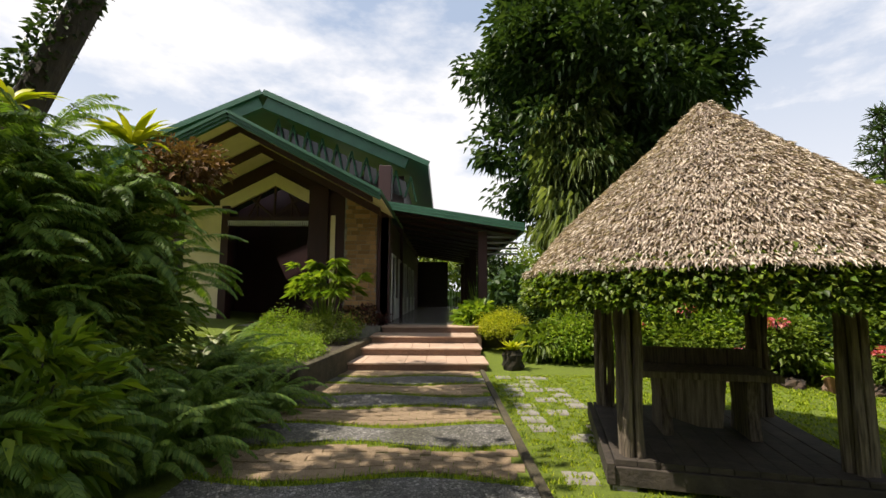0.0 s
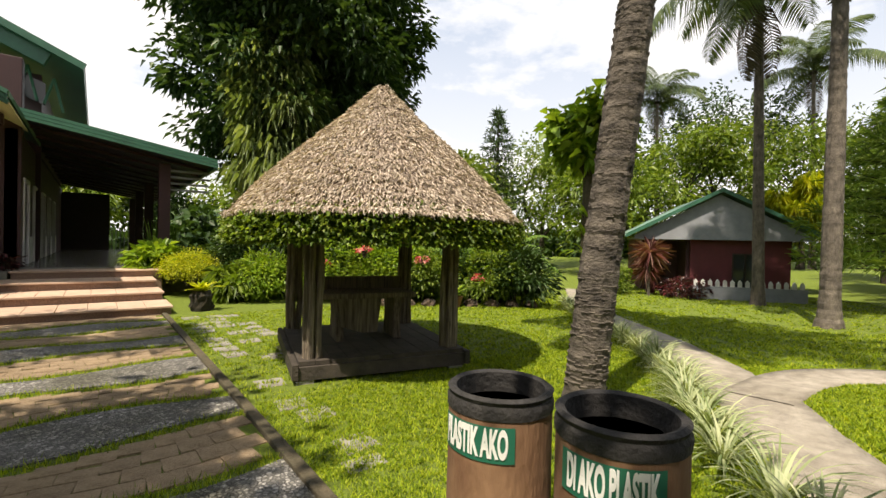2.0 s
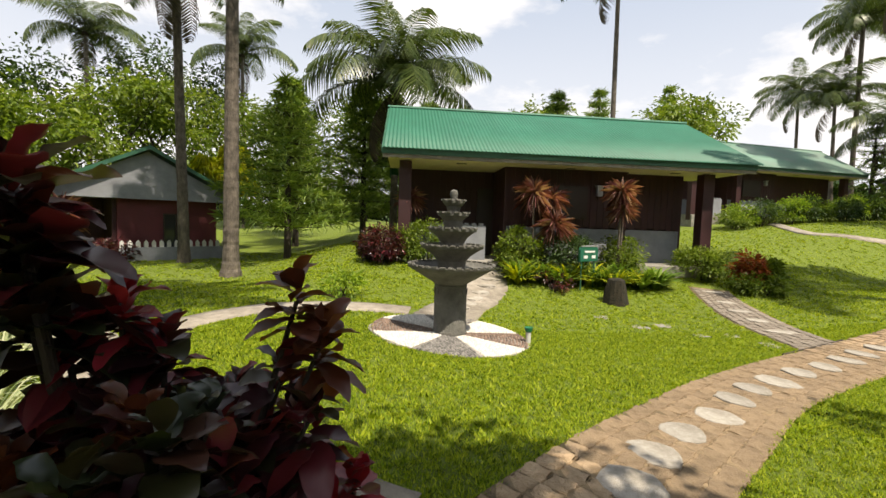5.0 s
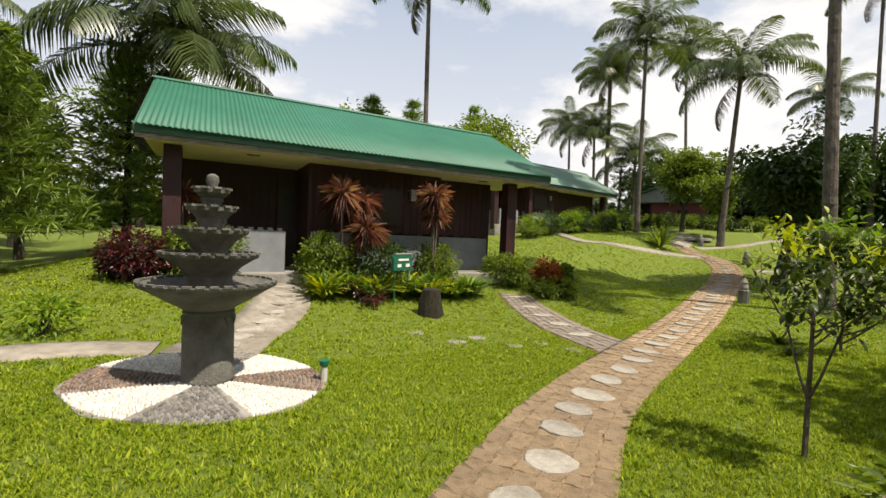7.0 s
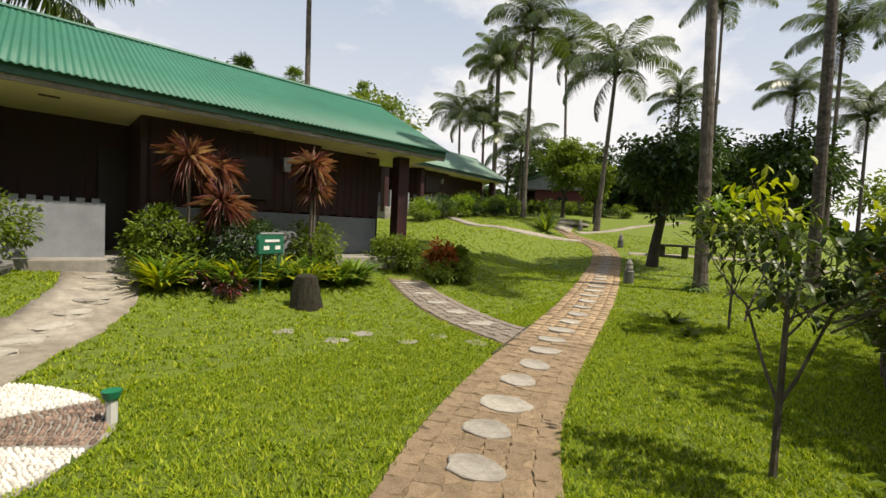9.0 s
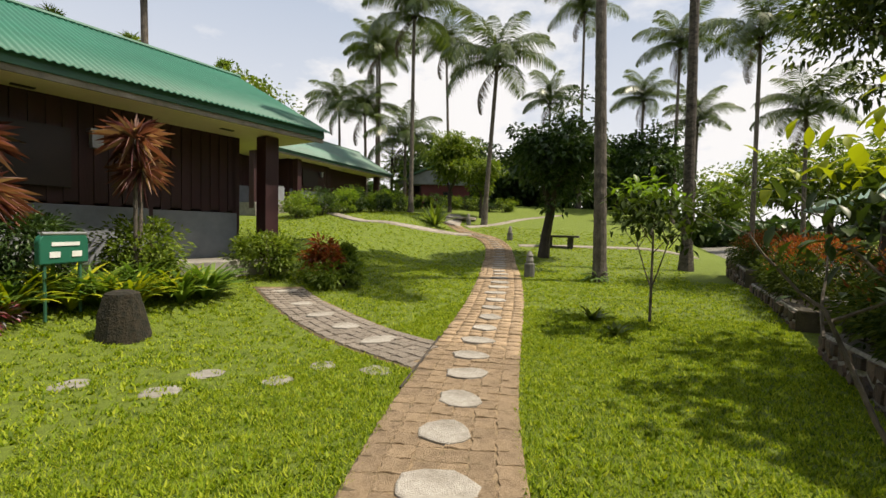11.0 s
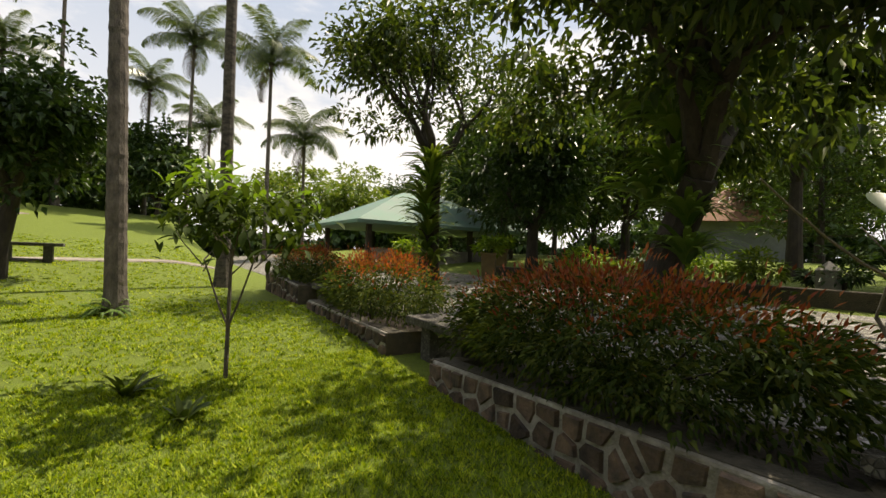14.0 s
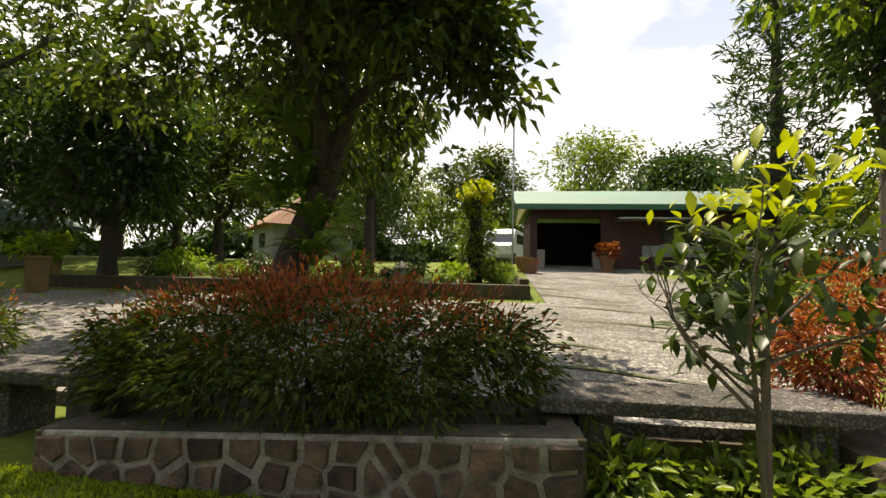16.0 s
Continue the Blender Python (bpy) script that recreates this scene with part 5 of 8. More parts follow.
def path_pieces(parent, pts, width, slab_gap, first, seed, near, clear=()):
    """Interlocking wave-edged pavers and pale worn slabs down the middle."""
    r = random.Random(seed)
    n = 6
    cell = width / n
    c, s = spline(pts, cell)
    edge = []
    for k in range(4):
        a = Matrix.Rotation(k * math.pi / 2, 3, "Z")
        bulge = 0.075 if k % 2 else -0.075
        edge += [a @ Vector(q) for q in ((0.485, -0.485, 0), (0.485 + bulge, -0.2, 0), (0.485 - bulge * 0.4, 0.15, 0))]
    m_ = len(edge)
    top = [v * 0.96 for v in edge]
    shape = Geo().add([v + Vector((0, 0, -0.03)) for v in edge] + [v + Vector((0, 0, -0.006)) for v in edge] + top, [(i, (i + 1) % m_, m_ + (i + 1) % m_, m_ + i) for i in range(m_)] + [(m_ + i, m_ + (i + 1) % m_, 2 * m_ + (i + 1) % m_, 2 * m_ + i) for i in range(m_)] + [tuple(range(2 * m_, 3 * m_))])
    brick = shape.mesh("paver", M_PAVER if seed == 3 else M_PAVER_G)
    V, F = [], []
    made = 0
    for i in range(len(c) - 1):
        d = math.degrees(math.atan2(-s[i][0], s[i][1]))
        for j in range(n):
            p = c[i] + s[i] * ((j + 0.5) / n - 0.5) * width
            if any((p[0] - q[0]) ** 2 + (p[1] - q[1]) ** 2 < 0.52 ** 2 for q in clear):
                continue
            z = gz(p[0], p[1]) + 0.022 + r.uniform(-0.007, 0.005)
            m = pose(p[0], p[1], z, r.uniform(-1.6, 1.6), r.uniform(-1.6, 1.6), d + r.uniform(-3, 3) + 90 * ((i + j) % 2)) @ Matrix.Diagonal((cell * r.uniform(0.95, 1.0), cell * r.uniform(0.95, 1.0), 1, 1))
            if near[0] < p[1] < near[1] and made < 300:
                put(brick, "paver", parent, m=m)
                made += 1
            else:
                o = len(V)
                V.extend(m @ q for q in shape.v)
                F.extend(tuple(o + q for q in f) for f in shape.f)
    if V:
        tri_ = []
        for f in F:
            tri_ += [(f[0], f[q], f[q + 1]) for q in range(1, len(f) - 1)]
        tagged(put(raw_mesh("paver_field", V, tri_, M_PAVER_J if seed == 3 else M_PAVER_G), "paver_field", parent), kind="stuff")
    slabs = []
    for q in range(5):
        k = 11
        outline = [((0.5 + r.uniform(-0.10, 0.05)) * math.cos(2 * math.pi * (i + r.uniform(-0.35, 0.35)) / k), (0.5 + r.uniform(-0.07, 0.03)) * math.sin(2 * math.pi * i / k)) for i in range(k)]
        slabs.append(Geo().add([Vector((x, y, -0.02)) for x, y in outline] + [Vector((x, y, 0.004)) for x, y in outline] + [Vector((x * 0.94, y * 0.94, 0.010)) for x, y in outline], [(i, (i + 1) % k, k + (i + 1) % k, k + i) for i in range(k)] + [(k + i, k + (i + 1) % k, 2 * k + (i + 1) % k, 2 * k + i) for i in range(k)] + [tuple(range(2 * k, 3 * k))]).mesh("slab", M_SLAB))
    fine, fs = spline(pts, 0.125)
    step = int(slab_gap / 0.125)
    for i in range(first, len(fine), step):
        if any((fine[i][0] - q[0]) ** 2 + (fine[i][1] - q[1]) ** 2 < 0.7 ** 2 for q in clear):
            continue
        d = math.degrees(math.atan2(fs[i][1], fs[i][0]))
        put(slabs[r.randrange(5)], "slab", parent, m=pose(fine[i][0] + r.uniform(-0.03, 0.03), fine[i][1] + r.uniform(-0.04, 0.04), gz(*fine[i]) + 0.028, 0, 0, d + r.uniform(-10, 10)) @ Matrix.Diagonal((r.uniform(0.36, 0.50), r.uniform(0.31, 0.42), 1, 1)))


# ---------- plants ----------


def bush(name, x, y, rx, ry, rz, n, length, width, material, label, z=None, clumps=60, spread=0.12, category="shrub", tip=None, group="", droop=0.2, turn=0, shell=0.8):
    """A rounded or clipped shrub: short stems and leaves in clumps."""
    rng = np.random.default_rng(int(abs(x * 131 + y * 17 + rz * 7)) + n)
    b = thing(name, pose(x, y, gz(x, y) if z is None else z, 0, 0, turn), label, category, group)
    P, D, c = clump_points(n, rng, clumps, spread * min(rx, ry, rz) * 2, rx, ry, rz * 0.5, shell)
    P[:, 2] += rz * 0.52
    P[:, 2] = np.maximum(P[:, 2], 0.02 + 0.05 * rng.random(n))
    st = Geo()
    rr = random.Random(n)
    for k in range(7):
        a = c[k % len(c)]
        st.tube([(a[0] * 0.2, a[1] * 0.2, -0.1), (a[0] * 0.45, a[1] * 0.45, rz * 0.3), (a[0] * 0.8, a[1] * 0.8, rz * 0.52 + a[2] * 0.8)], [0.02, 0.014, 0.006], 5, 0.1, rr)
    st.part("stem", M_BARK_D, b)
    if tip is None:
        leaves_part("foliage", P, D, length, width, material, b, rng, droop=droop)
    else:
        hi = P[:, 2] + rng.normal(0, rz * 0.13, n) > rz * 0.82
        leaves_part("foliage", P[~hi], D[~hi], length, width, material, b, rng, droop=droop)
        leaves_part("new_growth", P[hi], D[hi] + [0, 0, 0.8], length * 0.9, width * 0.8, tip, b, rng, droop=0.0)
    return b


def spray(name, x, y, n, length, width, material, label, z=None, arch=0.7, tilt=0.9, category="plant", seg=5, group="", base=0.03, scale_z=1.0):
    """A rosette of long arching strap leaves."""
    rng = np.random.default_rng(int(abs(x * 77 + y * 31)) + n)
    b = thing(name, pose(x, y, gz(x, y) if z is None else z), label, category, group)
    V, F = [], []
    for i in range(n):
        a, t = rng.random() * 2 * math.pi, tilt * (0.25 + 0.9 * rng.random())
        L, w = length * rng.uniform(0.7, 1.15), width * rng.uniform(0.8, 1.2) / 2
        h, s = np.array([math.cos(a), math.sin(a), 0]), np.array([-math.sin(a), math.cos(a), 0])
        p = h * base
        o = len(V)
        for k in range(seg + 1):
            q = k / seg
            ww = w * (1 - q ** 2.5) * (0.6 + 0.8 * math.sin(min(q * 2.2, 1.57)))
            V += [p - s * ww, p + s * ww + np.array([0, 0, ww * 0.3])]
            e = t + arch * q * 1.6
            p = p + (h * math.sin(e) + np.array([0, 0, math.cos(e)]) * scale_z) * L / seg
        F += [(o + 2 * k, o + 2 * k + 1, o + 2 * k + 3, o + 2 * k + 2) for k in range(seg)]
    put(raw_mesh("leaf", V, F, material), "leaf", b)
    return b


def frond_mesh(name, L, leaf, wid, material, n=46, droop=1.0, seed=1, tri=False, up=0.9):
    """One feathered palm or fern frond along +x, arching down."""
    rng = np.random.default_rng(seed)
    t = np.linspace(0, 1, 14)
    ang = up - (up + 0.75 * droop) * t ** 1.3
    x = np.concatenate([[0], np.cumsum(np.cos(ang[:-1]) * L / 13)])
    z = np.concatenate([[0], np.cumsum(np.sin(ang[:-1]) * L / 13)])
    V, F = [], []
    for k in range(14):
        r = 0.028 * L / 4 * (1 - 0.85 * t[k])
        V += [(x[k], -r, z[k]), (x[k], r, z[k]), (x[k], 0, z[k] - r * 1.6)]
    for k in range(13):
        a = k * 3
        F += [(a, a + 1, a + 4, a + 3), (a + 1, a + 2, a + 5, a + 4), (a + 2, a, a + 3, a + 5)]
    for i in range(n):
        q = 0.10 + 0.9 * (i + rng.random() * 0.4) / n
        px, pz = np.interp(q, t, x), np.interp(q, t, z)
        an = np.interp(q, t, ang)
        fw = np.array([math.cos(an), 0, math.sin(an)])
        ll = leaf * (math.sin(math.pi * (0.16 + 0.80 * q)) ** 0.7) * rng.uniform(0.85, 1.1)
        for sd in (1, -1):
            d = fw * 0.55 + np.array([0, sd * 0.85, 0]) + np.array([0, 0, -0.22 * droop + rng.normal(0, 0.1)])
            d /= np.linalg.norm(d)
            p0 = np.array([px, 0, pz])
            p1 = p0 + d * ll * 0.55
            p2 = p0 + d * ll + np.array([0, 0, -ll * 0.38 * droop])
            w = np.cross(d, [0, 0, 1])
            w = w / np.linalg.norm(w) * wid / 2
            o = len(V)
            V += [p0 - w * 0.5, p0 + w * 0.5, p1 + w, p1 - w, p2]
            F += [(o, o + 1, o + 2, o + 3), (o + 3, o + 2, o + 4, o + 4)]
    V = np.array(V)
    quads = [f for f in F if f[2] != f[3]]
    tris = [f[:3] for f in F if f[2] == f[3]]
    T = [f for q in quads for f in ((q[0], q[1], q[2]), (q[0], q[2], q[3]))] + tris
    return raw_mesh(name, V, T, material)


FRONDS = [frond_mesh("frond", 3.6, 0.90, 0.052, L_PALM, 56, 1.05 + 0.22 * k, k) for k in range(3)]
DEADFROND = frond_mesh("dead_frond", 2.6, 0.6, 0.06, L_PALMDRY, 26, 1.5, 9, up=0.2)
FERNS = [frond_mesh("fern_frond", 0.9, 0.095, 0.0125, L_FERN, 60, 0.9 + 0.2 * k, 20 + k, up=1.0) for k in range(3)]


def palm_trunk(pts, r0, r1, rings, parent, seed, flare=1.5, bark=None):
    r = random.Random(seed)
    p = np.array(pts, float)
    s = np.linspace(0, 1, len(p))
    n = rings * 2
    P, R = [], []
    for i in range(n + 1):
        q = i / n
        q2 = min(max(q + (r.uniform(-0.3, 0.3) / n if 0 < i < n else 0), 0), 1)
        P.append(tuple(np.interp(q2, s, p[:, k]) for k in range(3)))
        rad = lerp(r0, r1, q) * (1 + (flare - 1) * max(0, 1 - q * n / 9) ** 2)
        R.append(rad * (1.02 if i % 2 else 0.99) * (1 + r.uniform(-0.03, 0.03)))
    Geo().tube(P, R, 12, 0.05, r).part("trunk", bark or M_BARK, parent, "grey ringed trunk")
    if bark is None or seed != 1:
        return
    sc = Geo()
    for i in range(4, n // 2):
        q = (i + r.uniform(-0.2, 0.2)) / n
        c = [float(np.interp(q, s, p[:, k])) for k in range(3)]
        rad = lerp(r0, r1, q) * (1 + (flare - 1) * max(0, 1 - q * n / 9) ** 2)
        a0, m = r.random() * 6.28, r.randrange(9, 17)
        for j in range(m):
            a, b = a0 + j * 0.33, a0 + (j + 1.06) * 0.33
            h0, h1 = r.uniform(-0.016, 0.014), r.uniform(0.012, 0.032)
            o = rad * r.uniform(1.03, 1.075)
            sc.add([Vector((c[0] + rad * 0.97 * math.cos(a), c[1] + rad * 0.97 * math.sin(a), c[2] + h0 - 0.02)), Vector((c[0] + rad * 0.97 * math.cos(b), c[1] + rad * 0.97 * math.sin(b), c[2] + h0 - 0.02)), Vector((c[0] + o * math.cos(b), c[1] + o * math.sin(b), c[2] + h0 + h1)), Vector((c[0] + o * math.cos(a), c[1] + o * math.sin(a), c[2] + h0 + h1)), Vector((c[0] + rad * 0.96 * math.cos(b), c[1] + rad * 0.96 * math.sin(b), c[2] + h0 + h1 + 0.006)), Vector((c[0] + rad * 0.96 * math.cos(a), c[1] + rad * 0.96 * math.sin(a), c[2] + h0 + h1 + 0.006))], [(0, 1, 2, 3), (3, 2, 4, 5)])
    tagged(sc.part("scar_bark", M_BARK_N, parent, "ragged dark leaf scars"), kind="stuff")


def palm(x, y, top, label, size=1.0, n=20, r0=0.15, z=None, seed=1, dead=3, rings=30, flare=1.5, bow=0.0, bark=None):
    z = gz(x, y) if z is None else z
    p = thing("coconut_palm", pose(x, y, z), label, "palm tree", "coconut palms")
    r = random.Random(seed)
    tx, ty, tt = top[0] - x, top[1] - y, top[2] - z
    pts = [(0, 0, -0.2)] + [(tx * q + bow * math.sin(q * math.pi), ty * q, tt * q) for q in (0.15, 0.35, 0.55, 0.75, 1.0)]
    palm_trunk(pts, r0, r0 * 0.66, rings, p, seed, flare, bark)
    for k in range(5):
        a = k * 1.256 + r.random()
        Geo().tube([(tx + 0.12 * math.cos(a), ty + 0.12 * math.sin(a), tt - 0.25), (tx + 0.14 * math.cos(a), ty + 0.14 * math.sin(a), tt - 0.12), (tx + 0.12 * math.cos(a), ty + 0.12 * math.sin(a), tt - 0.02)], [0.03, 0.1, 0.03], 7).part("coconut", M_BARK_D, p, smooth=True)
    for k in range(n):
        a = k * 137.5 + r.uniform(-12, 12)
        e = lerp(-42, 38, (k % n) / n) + r.uniform(-8, 8)
        put(FRONDS[k % 3], "frond", p, m=pose(tx, ty, tt - 0.05, 0, 0, a) @ pose(0, 0, 0, 0, e, 0) @ Matrix.Scale(size * r.uniform(0.85, 1.1), 4))
    for k in range(dead):
        put(DEADFROND, "dead_frond", p, "dry brown hanging frond", m=pose(tx, ty, tt - 0.15, 0, 0, k * 150 + r.uniform(0, 90)) @ pose(0, 0, 0, 0, r.uniform(45, 65), 0) @ Matrix.Scale(size, 4))
    return p


def limbs(g, p, d, L, r, depth, rng, ends, spread=0.65, up=0.12):
    """Grows one limb and its forks."""
    pts, rad = [p], [r]
    for k in range(4):
        d = (d + Vector((rng.gauss(0, 0.13), rng.gauss(0, 0.13), rng.gauss(0, 0.08) + up))).normalized()
        p = p + d * L / 4
        pts.append(p)
        rad.append(r * (1 - 0.11 * (k + 1)))
    g.tube(pts, rad, 7 if r > 0.04 else 5, 0.1, rng)
    if depth == 0:
        ends.append(p)
        return
    for k in range(3 if depth > 1 else 2):
        a = d.orthogonal().normalized()
        a.rotate(Matrix.Rotation(rng.random() * 6.28, 3, d))
        limbs(g, p - d * L * 0.08 * k, (d + a * spread * rng.uniform(0.7, 1.3)).normalized(), L * rng.uniform(0.62, 0.8), rad[-1] * 0.68, depth - 1, rng, ends, spread, up)
    ends.append(p)


def tree(name, x, y, trunk_h, r, crown, n, leaf, material, label, z=None, depth=3, seed=1, clumps=0, spread=0.55, lean=(0, 0), bark=None, limb=None, droop=0.3, category="tree", ratio=0.45, up=0.12):
    """Broadleaf tree: forked trunk, clumped leaves about the limb ends and over an uneven crown."""
    t = thing(name, pose(x, y, gz(x, y) if z is None else z), label, category, "garden trees")
    rng, nr = random.Random(seed), np.random.default_rng(seed)
    g, ends = Geo(), []
    g.tube([(0, 0, -0.2), (lean[0] * 0.3, lean[1] * 0.3, trunk_h * 0.4), (lean[0], lean[1], trunk_h)], [r * 1.35, r, r * 0.85], 10, 0.12, rng)
    top = Vector((lean[0], lean[1], trunk_h))
    L = limb or crown[2] * 0.55
    for k in range(3 if depth < 4 else 4):
        a = k * 2.1 + rng.random()
        limbs(g, top, Vector((math.cos(a) * 0.6, math.sin(a) * 0.6, 0.8)).normalized(), L, r * 0.62, depth - 1, rng, ends, spread=0.7, up=up)
    g.part("trunk", bark or M_BARK_D, t, "branching trunk")
    E = np.array([tuple(e) for e in ends])
    m = len(E)
    cz = trunk_h + crown[2] * 0.62
    if clumps:
        c = unit(nr.normal(0, 1, (clumps, 3))) * (0.45 + 0.6 * nr.random((clumps, 1))) * [crown[0], crown[1], crown[2] * 0.6] + [lean[0], lean[1], cz]
        E = np.concatenate([E, c])
    k = nr.integers(0, len(E), n)
    size = spread * (0.5 + nr.random(len(E)))
    off = unit(nr.normal(0, 1, (n, 3))) * nr.random((n, 1)) ** 0.45 * 1.55 * size[k][:, None] * [1, 1, 0.65]
    P = E[k] + off
    D = unit(off) + nr.normal(0, 0.5, (n, 3)) + (P - [lean[0], lean[1], cz]) * 0.1
    leaves_part("crown", P, D, leaf, leaf * ratio, material, t, nr, droop=droop)
    return t


def conifer(name, x, y, h, rad, n, label, z=None, tiers=13, material=None, seed=1, leaf=0.28, width=0.05):
    """Tiered needle tree."""
    t = thing(name, pose(x, y, gz(x, y) if z is None else z), label, "tree", "needle trees")
    rng, nr = random.Random(seed), np.random.default_rng(seed)
    Geo().tube([(0, 0, -0.2), (0, 0, h * 0.5), (0, 0, h)], [0.022 * h, 0.014 * h, 0.01], 8).part("trunk", M_BARK_D, t)
    P, D = [], []
    for k in range(tiers):
        q = (k + 0.8) / tiers
        z0 = h * (0.12 + 0.86 * q)
        rr = rad * (1 - q) ** 0.8 + 0.12
        for j in range(7):
            a = j * 0.897 + k * 0.5 + rng.uniform(-0.2, 0.2)
            L = rr * rng.uniform(0.75, 1.1)
            e = Vector((math.cos(a) * L, math.sin(a) * L, z0 + L * 0.12))
            Geo().tube([(0, 0, z0), (e.x * 0.5, e.y * 0.5, z0 - 0.02), e], [0.02, 0.014, 0.005], 4).part("branch", M_BARK_D, t)
            m = max(3, int(n / tiers / 7 * (1 - q * 0.6)))
            s = nr.random(m) ** 0.7
            P.append(np.column_stack([e.x * s, e.y * s, z0 + L * 0.12 * s]) + nr.normal(0, 0.03 * rad, (m, 3)))
            D.append(np.column_stack([np.full(m, e.x), np.full(m, e.y), np.full(m, 0.6 * L)]) / L * 0.5 + nr.normal(0, 0.6, (m, 3)))
    leaves_part("needles", np.concatenate(P), np.concatenate(D), leaf, width, material or L_PINE, t, nr, droop=0.1)
    return t


def fern(x, y, n, size, label, z=None, tilt=(0, 0), seed=1, group="ferns"):
    f = thing("fern", pose(x, y, gz(x, y) if z is None else z), label, "fern", group)
    r = random.Random(seed)
    for k in range(n):
        put(FERNS[k % 3], "frond", f, m=pose(r.uniform(-0.06, 0.06) * size, r.uniform(-0.06, 0.06) * size, 0.02, 0, 0, k * 137.5 + r.uniform(-20, 20)) @ pose(0, 0, 0, 0, r.uniform(-35, 28), 0) @ Matrix.Scale(size * r.uniform(0.7, 1.15), 4))
    return f


def cordyline(x, y, z, heads, label):
    t = thing("cordyline", pose(x, y, z), label, "plant", "red cordylines")
    rng = np.random.default_rng(int(abs(x * 10 + y)))
    for hx, hy, hz, L in heads:
        Geo().tube([(hx * 0.3, hy * 0.3, -0.2), (hx * 0.8, hy * 0.8, hz * 0.6), (hx, hy, hz)], [0.035, 0.028, 0.022], 7).part("stem", M_BARK, t)
        n = 170
        D = unit(rng.normal(0, 1, (n, 3)) + [0, 0, 0.2])
        V, F = leaf_arrays(np.tile([hx, hy, hz], (n, 1)) + D * 0.03, D, L, 0.030, rng, 0.25)
        put(raw_mesh("leaf_head", V, F, L_CORD), "leaf_head", t, "spiky red and pink leaf head")
    return t

# ---------- palms ----------
palm(3.32, 1.68, (4.05, 0.98, 9.2), "near coconut palm with thick grey ringed trunk", 1.0, 20, 0.19, seed=1, rings=62, flare=1.25, bark=M_BARK_N)
palm(12.5, 1.6, (12.6, 1.6, 9.6), "coconut palm with pale flared trunk on the lawn", 1.0, 20, 0.2, seed=2, rings=40, flare=1.7)
palm(15.85, 3.9, (15.75, 4.1, 9.4), "coconut palm beside the small cottage", 1.0, 18, 0.17, seed=3, rings=36)
palm(18.3, -3.0, (18.3, -3.0, 6.7), "low broad coconut palm behind the cottage", 1.22, 26, 0.17, seed=4, dead=4)
for i, (x, y, tx, ty, tt, lab) in enumerate((
        (31, 14.5, 31.2, 14.8, 12.0, "tall coconut palm among the far trees"),
        (34, 6.4, 34.3, 6.7, 12.6, "tall coconut palm among the far trees"),
        (20.8, -14.1, 21.0, -14.0, 14.5, "very tall slim palm behind the cottage roof"),
        (27.0, -35.6, 27.3, -35.6, 11.0, "slim coconut palm on the far rise"),
        (26.2, -36.3, 26.35, -36.3, 16.3, "tall slim coconut palm on the far rise"),
        (12.95, -28.1, 12.4, -28.1, 10.4, "leaning coconut palm where the path bends"),
        (30.4, -41.8, 30.6, -41.8, 18.6, "very tall slim coconut palm on the rise"),
        (31.5, -37.5, 31.8, -37.5, 12.6, "coconut palm on the far rise"),
        (22.2, -34.2, 22.25, -34.25, 7.9, "young coconut palm on the far rise"),
        (21.6, -41.0, 22.35, -41.1, 17.8, "tall leaning coconut palm on the rise"),
        (18.35, -28.85, 18.4, -28.9, 14.6, "tall coconut palm by the second cottage"),
        (10.7, -45, 10.8, -45, 20.5, "very tall coconut palm beyond the lawn"),
        (3.3, -43.4, 3.25, -43.6, 15.6, "tall coconut palm beyond the lawn"),
        (6.1, -50.4, 6.1, -50.5, 13.8, "coconut palm in the far grove"),
        (-1.1, -37.2, -1.0, -37.2, 13.2, "tall coconut palm beyond the terrace"),
        (14.7, -49.2, 14.65, -49.3, 14.2, "coconut palm in the far grove"),
        (-4.2, -40, -4.0, -40, 9.0, "coconut palm in the far grove"),
        (1.5, -52, 1.5, -52, 11.5, "coconut palm in the far grove"))):
    palm(x, y, (tx, ty, tt), lab, 1.12, 17, 0.15, seed=10 + i, dead=1, rings=16)
palm(4.8, -15.0, (5.15, -15.1, 10.5), "coconut palm with pale lower trunk and fern roots", 1.0, 12, 0.15, seed=40, rings=44)
palm(2.95, -19.2, (3.1, -19.3, 12.0), "coconut palm with straight dark trunk", 1.0, 12, 0.17, seed=41, rings=40, bark=M_BARK_N)

# ---------- trees ----------
tree("tree", 5.5, 15.2, 3.0, 0.38, (4.3, 4.0, 11.0), 60000, 0.32, L_DARK, "huge dark evergreen tree behind the hut", depth=4, seed=3, clumps=330, spread=0.62, limb=3.2)
tree("tree", 7.85, 4.65, 3.0, 0.15, (0.75, 0.75, 1.7), 1700, 0.30, L_LIGHT, "slender tree with large bright leaves and mossy trunk", depth=3, seed=5, clumps=10, spread=0.26, bark=M_MOSSWALL, limb=0.6, ratio=0.75)
for dz in (1.3, 1.75, 2.15):
    spray("nest_fern", 7.75, 4.5, 34, 0.75, 0.06, L_LIGHT, "fern fronds hanging from the mossy trunk", z=gz(7.8, 4.6) + dz, arch=1.3, tilt=0.8, base=0.14, group="nest ferns")
conifer("norfolk_pine", 16.8, 16.3, 9.0, 2.2, 5200, "tiered dark green norfolk pine", tiers=16, seed=2, leaf=0.35, material=L_DARK, width=0.06)
